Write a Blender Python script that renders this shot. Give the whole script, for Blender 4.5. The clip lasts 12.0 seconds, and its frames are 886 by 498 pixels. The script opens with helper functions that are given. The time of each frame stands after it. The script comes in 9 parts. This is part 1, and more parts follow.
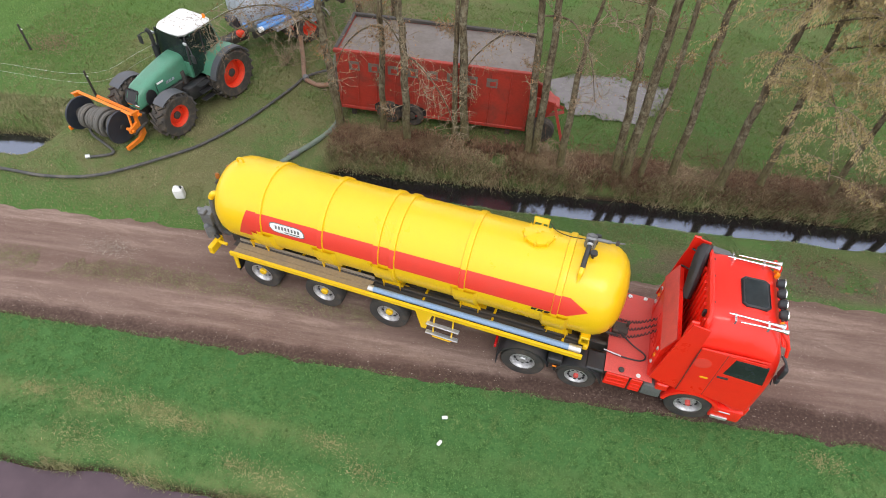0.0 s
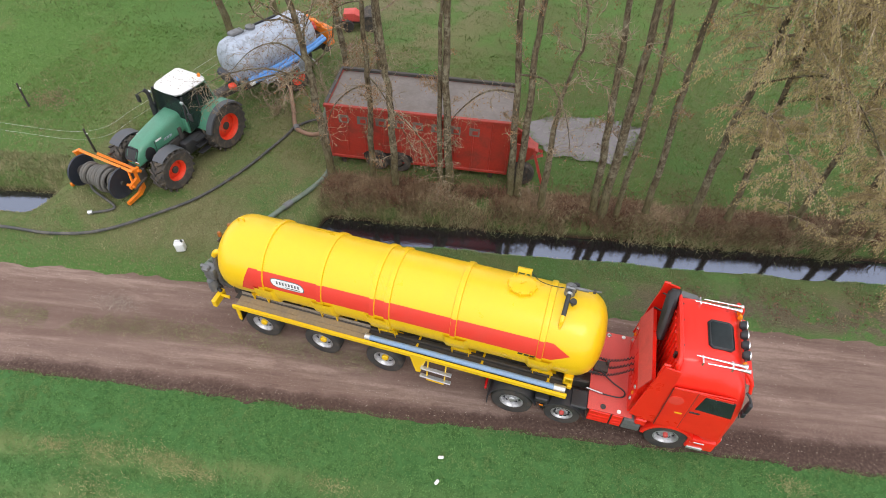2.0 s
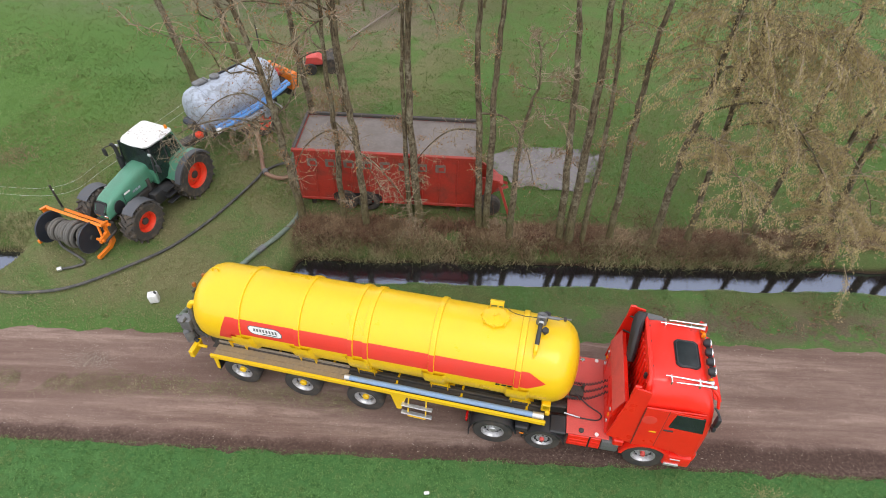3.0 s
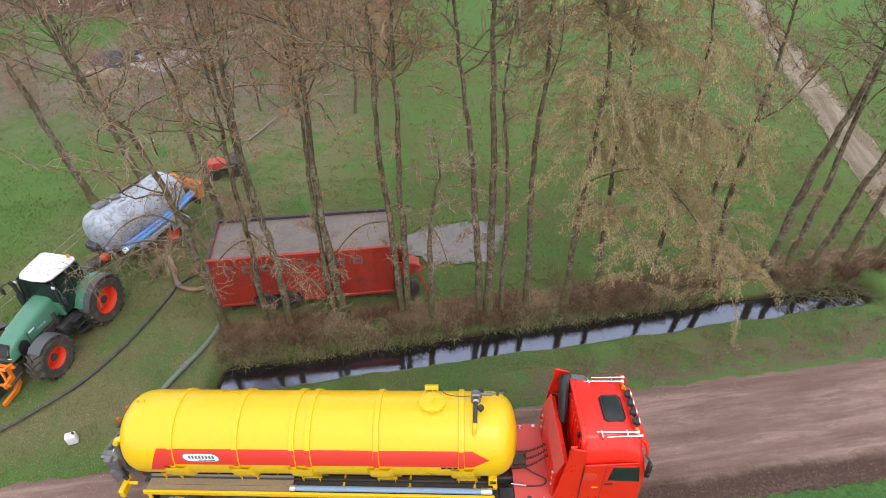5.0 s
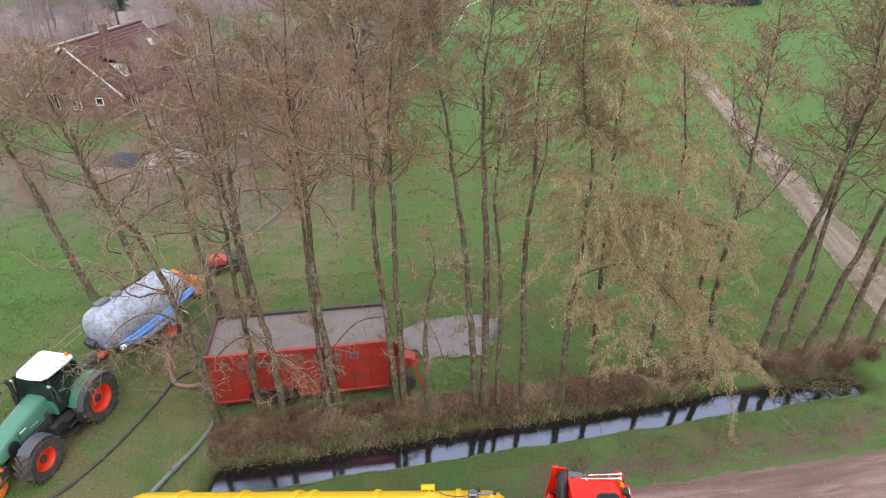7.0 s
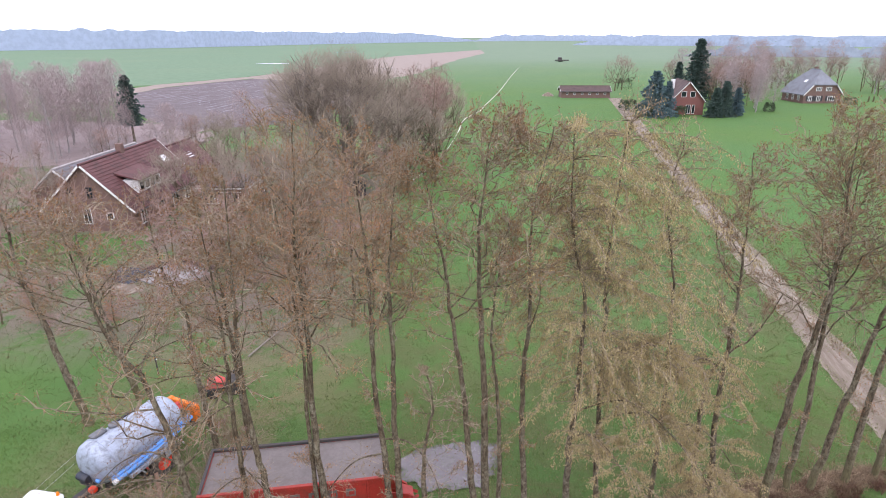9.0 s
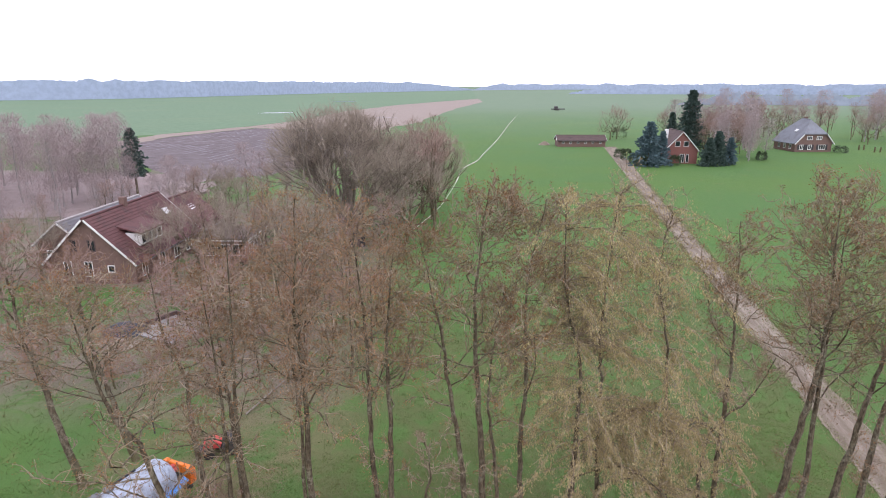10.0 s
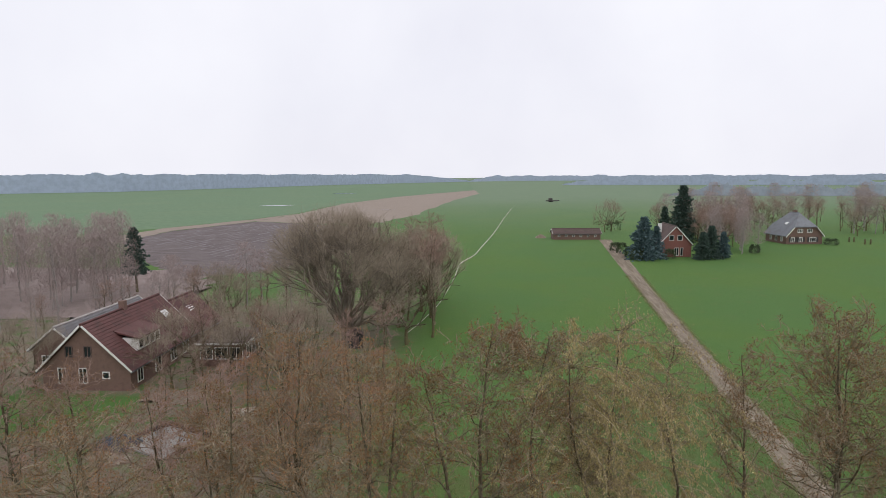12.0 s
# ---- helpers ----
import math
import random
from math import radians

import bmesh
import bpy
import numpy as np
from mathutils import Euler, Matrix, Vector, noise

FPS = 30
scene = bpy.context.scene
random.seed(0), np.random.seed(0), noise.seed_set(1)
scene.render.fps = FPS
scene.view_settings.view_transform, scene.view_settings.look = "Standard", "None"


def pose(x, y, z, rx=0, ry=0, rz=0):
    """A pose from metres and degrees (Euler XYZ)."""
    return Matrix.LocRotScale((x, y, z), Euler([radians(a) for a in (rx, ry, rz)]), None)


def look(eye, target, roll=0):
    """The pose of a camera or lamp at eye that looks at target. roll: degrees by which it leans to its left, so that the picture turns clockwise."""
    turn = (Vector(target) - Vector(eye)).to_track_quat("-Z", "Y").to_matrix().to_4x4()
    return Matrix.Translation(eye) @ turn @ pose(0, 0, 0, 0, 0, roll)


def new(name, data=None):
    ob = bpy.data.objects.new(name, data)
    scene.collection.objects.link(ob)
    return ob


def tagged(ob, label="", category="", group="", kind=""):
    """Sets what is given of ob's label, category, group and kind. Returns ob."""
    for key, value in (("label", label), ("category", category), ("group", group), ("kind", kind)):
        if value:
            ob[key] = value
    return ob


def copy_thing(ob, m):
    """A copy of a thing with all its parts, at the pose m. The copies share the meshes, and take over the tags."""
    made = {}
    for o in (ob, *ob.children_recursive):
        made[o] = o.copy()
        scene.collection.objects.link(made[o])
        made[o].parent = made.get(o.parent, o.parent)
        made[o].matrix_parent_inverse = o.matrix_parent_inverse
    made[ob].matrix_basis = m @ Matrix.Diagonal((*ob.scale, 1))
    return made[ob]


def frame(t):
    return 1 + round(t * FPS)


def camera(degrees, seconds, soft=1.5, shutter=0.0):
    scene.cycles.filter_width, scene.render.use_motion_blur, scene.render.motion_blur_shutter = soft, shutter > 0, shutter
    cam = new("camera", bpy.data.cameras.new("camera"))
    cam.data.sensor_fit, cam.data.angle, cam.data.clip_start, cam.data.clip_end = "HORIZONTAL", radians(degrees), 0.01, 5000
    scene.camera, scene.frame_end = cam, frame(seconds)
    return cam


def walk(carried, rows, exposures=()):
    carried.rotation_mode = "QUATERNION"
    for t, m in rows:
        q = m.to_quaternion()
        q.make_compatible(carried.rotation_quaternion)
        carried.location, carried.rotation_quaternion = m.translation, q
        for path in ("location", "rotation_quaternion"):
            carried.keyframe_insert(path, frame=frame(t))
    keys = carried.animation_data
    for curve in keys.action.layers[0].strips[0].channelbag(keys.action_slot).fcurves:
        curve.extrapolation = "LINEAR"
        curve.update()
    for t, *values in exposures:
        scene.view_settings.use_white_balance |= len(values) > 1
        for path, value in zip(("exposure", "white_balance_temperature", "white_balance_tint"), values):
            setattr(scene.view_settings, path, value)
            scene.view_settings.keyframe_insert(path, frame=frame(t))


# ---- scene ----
cam = camera(74.1, 12.0, soft=0.9)
PATH = [
    (0, (7.357, -8.895, 12.829), (6.967, -7.64, 11.321), 3.2),
    (0.5, (7.393, -8.907, 13.206), (7.006, -7.655, 11.695), 3.3),
    (1, (7.412, -8.89, 13.571), (7.035, -7.638, 12.057), 3.3),
    (1.5, (7.352, -8.892, 13.897), (6.984, -7.621, 12.397), 3.1),
    (2, (7.243, -8.983, 14.18), (6.883, -7.676, 12.71), 2.8),
    (2.5, (7.239, -9.048, 14.427), (6.904, -7.7, 12.988), 2.4),
    (3, (7.273, -9.086, 14.674), (6.983, -7.692, 13.27), 2.0),
    (3.5, (7.33, -9.137, 14.884), (7.123, -7.687, 13.521), 1.3),
    (5.5, (7.193, -9.297, 15.814), (7.165, -7.683, 14.634), 0.4),
    (6, (7.173, -9.438, 15.89), (7.145, -7.781, 14.77), 0.2),
    (6.5, (7.198, -9.511, 15.976), (7.165, -7.809, 14.926), 0.2),
    (8.5, (7.444, -9.575, 17.095), (7.409, -7.727, 16.331), 0.4),
    (9, (7.314, -9.521, 17.61), (7.277, -7.642, 16.925), 0.1),
    (9.5, (7.348, -9.607, 18.016), (7.311, -7.704, 17.402), 0.0),
    (10, (7.387, -9.719, 18.432), (7.352, -7.794, 17.891), -0.0),
    (10.5, (7.232, -9.674, 18.849), (7.2, -7.729, 18.383), -0.1),
    (11, (7.143, -9.524, 19.212), (7.111, -7.562, 18.821), -0.3),
    (11.5, (7.176, -9.527, 19.569), (7.146, -7.552, 19.255), -0.3),
    (12, (7.205, -9.705, 19.979), (7.178, -7.721, 19.73), -0.2),
]
EXPOSURE = [(0, 0.40, 6420, 10), (3.5, 0.36, 6400, 11), (5.5, 0.42, 6350, 13), (6.5, 0.45, 6280, 14), (8.5, 0.66, 5960, 20), (9.5, 0.46, 5920, 22), (10.5, 0.20, 6100, 19),
            (11.2, -0.12, 6310, 14), (12, -0.36, 6430, 11)]
walk(cam, [(t, look(eye, target, roll)) for t, eye, target, roll in PATH], EXPOSURE)

# ---- building helpers ----
def clamp(a, lo=0.0, hi=1.0):
    return max(lo, min(hi, a))


def smooth(a, b, v):
    k = clamp((v - a) / (b - a))
    return k * k * (3 - 2 * k)


class Shape:
    """Collects vertices and faces of one mesh."""

    def __init__(self):
        self.v, self.f = [], []

    def add(self, verts, faces, m=None):
        n = len(self.v)
        self.v += [tuple(m @ Vector(p)) for p in verts] if m else [tuple(p) for p in verts]
        self.f += [tuple(n + i for i in f) for f in faces]
        return self

    def box(self, c, size, bev=0.0, m=None, seg=1):
        bm = bmesh.new()
        bmesh.ops.create_cube(bm, size=1.0)
        bmesh.ops.scale(bm, vec=size, verts=bm.verts)
        if bev:
            bmesh.ops.bevel(bm, geom=bm.edges[:], offset=bev, segments=seg, profile=0.5, affect="EDGES")
        bmesh.ops.translate(bm, vec=c, verts=bm.verts)
        bm.verts.index_update()
        self.add([v.co for v in bm.verts], [[v.index for v in f.verts] for f in bm.faces], m)
        bm.free()
        return self

    def tube(self, pts, r, n=8, cap=True, m=None):
        pts = [Vector(p) for p in pts]
        rs = r if isinstance(r, (list, tuple)) else [r] * len(pts)
        rings, ref = [], None
        for i, p in enumerate(pts):
            d = (pts[min(i + 1, len(pts) - 1)] - pts[max(i - 1, 0)]).normalized()
            if ref is None:
                ref = Vector((0, 0, 1)) if abs(d.z) < 0.9 else Vector((1, 0, 0))
            s = d.cross(ref)
            s = s.normalized() if s.length > 1e-6 else d.orthogonal().normalized()
            ref = s.cross(d).normalized()
            rings += [p + (s * math.cos(a) + ref * math.sin(a)) * rs[i] for a in (2 * math.pi * k / n for k in range(n))]
        k = len(pts)
        faces = [(i * n + j, i * n + (j + 1) % n, (i + 1) * n + (j + 1) % n, (i + 1) * n + j) for i in range(k - 1) for j in range(n)]
        if cap:
            faces += [tuple(range(n))[::-1], tuple((k - 1) * n + j for j in range(n))]
        return self.add(rings, faces, m)

    def cyl(self, a, b, r, r2=None, n=16, m=None):
        return self.tube([a, b], [r, r if r2 is None else r2], n, True, m)

    def lathe(self, prof, n=32, m=None, a0=0.0, a1=360.0):
        """prof: (radius, height) along local z, turned from a0 to a1 degrees."""
        full = abs(a1 - a0) >= 360
        k = n if full else n + 1
        verts = [(r * math.cos(t), r * math.sin(t), h) for r, h in prof for t in (radians(a0 + (a1 - a0) * j / n) for j in range(k))]
        faces = []
        for i in range(len(prof) - 1):
            for j in range(n):
                a, b = i * k + j, i * k + (j + 1) % k
                faces.append((a, b, b + k, a + k))
        return self.add(verts, faces, m)

    def prism(self, poly, d0, d1, m=None, bev=0.0):
        """poly: (x, y) corners, counter-clockwise, pushed from z = d0 to d1."""
        n = len(poly)
        cx, cy = sum(p[0] for p in poly) / n, sum(p[1] for p in poly) / n
        def ring(z, cut):
            out = []
            for x, y in poly:
                l = max(1e-6, math.hypot(x - cx, y - cy))
                out.append((x - (x - cx) / l * cut, y - (y - cy) / l * cut, z))
            return out
        rows = [ring(d0, bev), ring(d0 + bev, 0), ring(d1 - bev, 0), ring(d1, bev)] if bev else [ring(d0, 0), ring(d1, 0)]
        verts = [p for r in rows for p in r]
        faces = [(i * n + j, i * n + (j + 1) % n, (i + 1) * n + (j + 1) % n, (i + 1) * n + j) for i in range(len(rows) - 1) for j in range(n)]
        faces += [tuple(range(n))[::-1], tuple((len(rows) - 1) * n + j for j in range(n))]
        return self.add(verts, faces, m)

    def mesh(self, name, material, sharp=35):
        me = bpy.data.meshes.new(name)
        me.from_pydata(self.v, [], self.f)
        me.validate()
        if material:
            me.materials.append(material)
        me.shade_smooth()
        me.set_sharp_from_angle(angle=radians(sharp))
        return me


def part(name, shape, material, parent=None, label="", sharp=35):
    """One mesh object, under a thing or a part; its corners are in the thing's own space."""
    ob = new(name, shape.mesh(name, material, sharp))
    if parent:
        ob.parent = parent
    if label:
        tagged(ob, label)
    return ob


def thing(name, m, label, category, group=""):
    ob = new(name)
    ob.empty_display_size = 0.3
    ob.matrix_world = m
    return tagged(ob, label, category, group)


def aim(p, d, up=(0, 0, 1)):
    """A frame at p whose z runs along d and whose y leans towards up."""
    z = Vector(d).normalized()
    x = Vector(up).cross(z)
    x = x.normalized() if x.length > 1e-5 else Vector((1, 0, 0))
    y = z.cross(x)
    return Matrix.Translation(p) @ Matrix((x, y, z)).transposed().to_4x4()


XZ = Matrix(((1, 0, 0, 0), (0, 0, -1, 0), (0, 1, 0, 0), (0, 0, 0, 1)))  # local (x, y, z) to (x, -z, y)


def bend(pts, n=6):
    """A smooth line through the points."""
    pts = [Vector(p) for p in pts]
    out = []
    for i in range(len(pts) - 1):
        p0, p1, p2, p3 = pts[max(i - 1, 0)], pts[i], pts[i + 1], pts[min(i + 2, len(pts) - 1)]
        for k in range(n):
            t = k / n
            out.append(0.5 * (2 * p1 + (p2 - p0) * t + (2 * p0 - 5 * p1 + 4 * p2 - p3) * t * t + (3 * p1 - p0 - 3 * p2 + p3) * t ** 3))
    return out + [pts[-1]]


# ---- world and sun ----
SKY, SUN = 0.68, 0.7
world = bpy.data.worlds.new("overcast_sky")
scene.world = world
world.use_nodes = True
wt = world.node_tree
wt.nodes.clear()
w_out, w_bg = wt.nodes.new("ShaderNodeOutputWorld"), wt.nodes.new("ShaderNodeBackground")
w_sky = wt.nodes.new("ShaderNodeTexSky")
w_sky.sky_type, w_sky.sun_disc = "NISHITA", False
w_sky.sun_elevation, w_sky.sun_rotation = radians(48), radians(160)
w_sky.air_density, w_sky.dust_density, w_sky.ozone_density = 1.0, 4.0, 1.0
w_dim = wt.nodes.new("ShaderNodeVectorMath")
w_dim.operation = "SCALE"
w_dim.inputs["Scale"].default_value = 0.10
w_mix = wt.nodes.new("ShaderNodeMix")
w_mix.data_type = "RGBA"
w_mix.inputs["Factor"].default_value = 0.9
w_cl = wt.nodes.new("ShaderNodeTexNoise")
w_cl.inputs["Scale"].default_value, w_cl.inputs["Detail"].default_value = 2.2, 5
w_ramp = wt.nodes.new("ShaderNodeValToRGB")
w_ramp.color_ramp.elements[0].position, w_ramp.color_ramp.elements[0].color = 0.3, (1.72, 1.72, 1.86, 1)
w_ramp.color_ramp.elements[1].position, w_ramp.color_ramp.elements[1].color = 0.7, (2.0, 2.0, 2.08, 1)
w_bg.inputs["Strength"].default_value = SKY
wt.links.new(w_sky.outputs[0], w_dim.inputs[0])
wt.links.new(w_dim.outputs[0], w_mix.inputs[6])
wt.links.new(w_cl.outputs["Fac"], w_ramp.inputs[0])
wt.links.new(w_ramp.outputs[0], w_mix.inputs[7])
wt.links.new(w_mix.outputs[2], w_bg.inputs[0])
wt.links.new(w_bg.outputs[0], w_out.inputs[0])

sun = new("sun", bpy.data.lights.new("sun", "SUN"))
sun.data.energy, sun.data.angle, sun.data.color = SUN, radians(25), (1.0, 0.97, 0.92)
sun.matrix_world = look((6, -14, 22), (0, 0, 0))


# ---- materials ----
def base_mat(name, rough=0.6, metal=0.0):
    m = bpy.data.materials.new(name)
    m.use_nodes = True
    nt = m.node_tree
    b = nt.nodes["Principled BSDF"]
    b.inputs["Roughness"].default_value, b.inputs["Metallic"].default_value = rough, metal
    return m, nt, b


def place(nt, worldwise=False):
    if worldwise:
        return nt.nodes.new("ShaderNodeNewGeometry").outputs["Position"]
    return nt.nodes.new("ShaderNodeTexCoord").outputs["Object"]


def grainy(nt, co, scale, detail=4, rough=0.6, dist=0.0):
    n = nt.nodes.new("ShaderNodeTexNoise")
    n.inputs["Scale"].default_value, n.inputs["Detail"].default_value = scale, detail
    n.inputs["Roughness"].default_value, n.inputs["Distortion"].default_value = rough, dist
    nt.links.new(co, n.inputs["Vector"])
    return n.outputs["Fac"]


def stretch(nt, co, v):
    n = nt.nodes.new("ShaderNodeVectorMath")
    n.operation = "MULTIPLY"
    n.inputs[1].default_value = v
    nt.links.new(co, n.inputs[0])
    return n.outputs[0]


def span(nt, fac, lo, hi, a=0.0, b=1.0):
    n = nt.nodes.new("ShaderNodeMapRange")
    n.interpolation_type = "SMOOTHSTEP"
    for k, v in zip(("From Min", "From Max", "To Min", "To Max"), (lo, hi, a, b)):
        n.inputs[k].default_value = v
    nt.links.new(fac, n.inputs["Value"])
    return n.outputs[0]


def blend(nt, fac, a, b):
    n = nt.nodes.new("ShaderNodeMix")
    n.data_type = "RGBA"
    for sock, v in ((n.inputs[0], fac), (n.inputs[6], a), (n.inputs[7], b)):
        if isinstance(v, (int, float)):
            sock.default_value = v
        elif isinstance(v, (tuple, list)):
            sock.default_value = (*v, 1) if len(v) == 3 else v
        else:
            nt.links.new(v, sock)
    return n.outputs[2]


def calc(nt, op, a, b=0.5):
    n = nt.nodes.new("ShaderNodeMath")
    n.operation, n.use_clamp = op, op == "MULTIPLY_ADD"
    for sock, v in zip(n.inputs, (a, b)):
        if isinstance(v, (int, float)):
            sock.default_value = v
        else:
            nt.links.new(v, sock)
    return n.outputs[0]


def relief(nt, b, height, strength=0.3, dist=0.02):
    n = nt.nodes.new("ShaderNodeBump")
    n.inputs["Strength"].default_value, n.inputs["Distance"].default_value = strength, dist
    nt.links.new(height, n.inputs["Height"])
    nt.links.new(n.outputs[0], b.inputs["Normal"])


def surface(name, color, dirt, amount=0.3, rough=0.5, metal=0.0, scale=1.2, fine=30.0, bump=0.1, coat=0.0, stretchy=None, spec=0.5, grain=1.0):
    """A painted, coated or raw surface: colour, stains in broad patches, fine grain, uneven gloss."""
    m, nt, b = base_mat(name, rough, metal)
    co = place(nt)
    if stretchy:
        co = stretch(nt, co, stretchy)
    wide, small = grainy(nt, co, scale, 6, 0.65, 0.4), grainy(nt, co, fine, 3)
    lighter = blend(nt, span(nt, small, 0.3, 0.7), tuple(c * (1 - 0.1 * grain) for c in color), tuple(min(1, c * (1 + 0.08 * grain)) for c in color))
    mixed = blend(nt, calc(nt, "MULTIPLY", span(nt, wide, 0.42, 0.75), amount), lighter, dirt)
    nt.links.new(mixed, b.inputs["Base Color"])
    nt.links.new(span(nt, wide, 0.3, 0.8, max(0.02, rough - 0.08), min(1, rough + 0.18)), b.inputs["Roughness"])
    b.inputs["Coat Weight"].default_value, b.inputs["Coat Roughness"].default_value = coat, 0.15
    b.inputs["Specular IOR Level"].default_value = spec
    if bump:
        relief(nt, b, small, bump, 0.004)
    return m


def leaf_mat(name, a, b, c, scale=0.6):
    """Blades: colour drifts from patch to patch and from blade to blade."""
    m, nt, bs = base_mat(name, 0.75)
    co = place(nt, True)
    patch = grainy(nt, co, scale, 4, 0.7, 0.5)
    isl = nt.nodes.new("ShaderNodeNewGeometry").outputs["Random Per Island"]
    col = blend(nt, isl, a, b)
    col = blend(nt, calc(nt, "MULTIPLY", span(nt, patch, 0.46, 0.64), span(nt, isl, 0.2, 0.9, 0.4, 1.0)), col, c)
    nt.links.new(col, bs.inputs["Base Color"])
    bs.inputs["Specular IOR Level"].default_value = 0.2
    return m


YELLOW = surface("yellow_paint", (0.84, 0.53, 0.006), (0.45, 0.27, 0.02), 0.10, 0.34, scale=0.8, bump=0.0, coat=0.25, grain=0.15)
RED = surface("red_paint", (0.80, 0.020, 0.008), (0.32, 0.02, 0.012), 0.12, 0.34, scale=0.9, bump=0.0, coat=0.3, grain=0.15)
RED_MATT = surface("faded_red_deck", (0.62, 0.085, 0.07), (0.35, 0.10, 0.08), 0.35, 0.55, scale=2.0, bump=0.08)
STRIPE = surface("red_stripe_film", (0.72, 0.048, 0.030), (0.60, 0.075, 0.05), 0.35, 0.42, scale=1.0, bump=0.0, grain=0.2)
SILVER = surface("silver_rim", (0.56, 0.56, 0.57), (0.16, 0.135, 0.11), 0.55, 0.42, 0.7, scale=6)
CHROME = surface("chrome", (0.82, 0.82, 0.84), (0.5, 0.5, 0.5), 0.1, 0.12, 1.0, bump=0)
ALU = surface("aluminium", (0.66, 0.67, 0.68), (0.35, 0.33, 0.30), 0.3, 0.42, 0.8, scale=4)
RUBBER = surface("tyre_rubber", (0.032, 0.031, 0.030), (0.12, 0.095, 0.07), 0.55, 0.8, scale=4, fine=60, bump=0.25)
RUBBER_MUD = surface("muddy_tyre", (0.050, 0.045, 0.040), (0.17, 0.13, 0.09), 0.8, 0.9, scale=5, fine=50, bump=0.4)
FENDER = surface("grey_fender_plastic", (0.075, 0.080, 0.092), (0.13, 0.115, 0.095), 0.4, 0.5, scale=3, bump=0.06)
BLACK = surface("black_plastic", (0.022, 0.023, 0.026), (0.09, 0.08, 0.07), 0.3, 0.5, scale=3, bump=0.08)
STEEL = surface("dark_chassis_steel", (0.060, 0.056, 0.052), (0.12, 0.09, 0.065), 0.6, 0.65, 0.2, scale=3, bump=0.15)
GREY = surface("grey_iron", (0.20, 0.205, 0.21), (0.10, 0.085, 0.07), 0.5, 0.5, 0.5, scale=4, bump=0.1)
PLANK = surface("weathered_plank", (0.25, 0.215, 0.17), (0.15, 0.125, 0.095), 0.6, 0.85, scale=1.5, fine=18, bump=0.4, stretchy=(0.5, 6, 6))
BLUE_HOSE = surface("pale_blue_hose", (0.215, 0.335, 0.52), (0.26, 0.29, 0.33), 0.5, 0.5, scale=2.5, bump=0.1)
BRIGHT_BLUE = surface("blue_hose", (0.11, 0.30, 0.66), (0.25, 0.34, 0.45), 0.4, 0.45, scale=2.5, bump=0.1)
WHITE = surface("white_enamel", (0.80, 0.80, 0.79), (0.42, 0.40, 0.35), 0.25, 0.4, scale=3, bump=0.04)
WHITE_WOOD = surface("white_painted_wood", (0.80, 0.79, 0.75), (0.5, 0.48, 0.42), 0.3, 0.5, scale=2, bump=0.1)
ORANGE = surface("orange_paint", (0.86, 0.22, 0.012), (0.40, 0.14, 0.05), 0.25, 0.42, scale=2.5, bump=0.05)
GREEN_PAINT = surface("tractor_green", (0.075, 0.245, 0.155), (0.09, 0.12, 0.08), 0.3, 0.38, scale=2, bump=0.04, coat=0.15)
RIM_RED = surface("red_rim", (0.80, 0.055, 0.018), (0.35, 0.10, 0.05), 0.3, 0.45, scale=4, bump=0.06)
DARK_BLUE = surface("dark_reel_disc", (0.035, 0.042, 0.058), (0.13, 0.11, 0.09), 0.4, 0.5, 0.2, scale=3, bump=0.08)
HOSE_GREY = surface("flat_grey_hose", (0.115, 0.11, 0.10), (0.20, 0.17, 0.13), 0.5, 0.75, scale=4, bump=0.2)
HOSE_BLACK = surface("black_rubber_hose", (0.060, 0.060, 0.058), (0.17, 0.155, 0.13), 0.7, 0.65, scale=3, bump=0.2)
HOSE_GREEN = surface("grey_green_suction_hose", (0.16, 0.205, 0.165), (0.10, 0.10, 0.07), 0.5, 0.6, scale=3, bump=0.2)
HOSE_BROWN = surface("brown_suction_hose", (0.27, 0.155, 0.10), (0.15, 0.11, 0.08), 0.5, 0.65, scale=3, bump=0.2)
TANK_GREY = surface("galvanised_tank", (0.44, 0.49, 0.57), (0.16, 0.15, 0.13), 0.75, 0.55, 0.35, scale=3.2, fine=16, bump=0.12)
CONTAINER_RED = surface("worn_red_paint", (0.37, 0.034, 0.020), (0.16, 0.045, 0.030), 0.75, 0.55, scale=1.6, fine=12, bump=0.12)
LETTER = surface("faded_grey_mark", (0.135, 0.135, 0.115), (0.30, 0.07, 0.05), 0.75, 0.6, scale=9)
BLACK_PAINT = surface("black_lining", (0.015, 0.015, 0.016), (0.05, 0.04, 0.04), 0.3, 0.5)
AMBER = surface("amber_lens", (0.85, 0.24, 0.01), (0.4, 0.15, 0.02), 0.2, 0.2, bump=0)
RED_LENS = surface("red_lens", (0.5, 0.01, 0.01), (0.3, 0.02, 0.02), 0.2, 0.2, bump=0)
BRICK_RED = surface("red_brick_mass", (0.235, 0.095, 0.075), (0.17, 0.10, 0.085), 0.5, 0.85, scale=2.5, fine=9, bump=0.4)
BRICK_BROWN = surface("brown_brick_mass", (0.185, 0.112, 0.088), (0.11, 0.08, 0.07), 0.5, 0.85, scale=2.5, fine=9, bump=0.4)
TILE_RED = surface("red_clay_tile", (0.120, 0.047, 0.042), (0.075, 0.052, 0.048), 0.85, 0.75, scale=0.8, fine=7, bump=0.3)
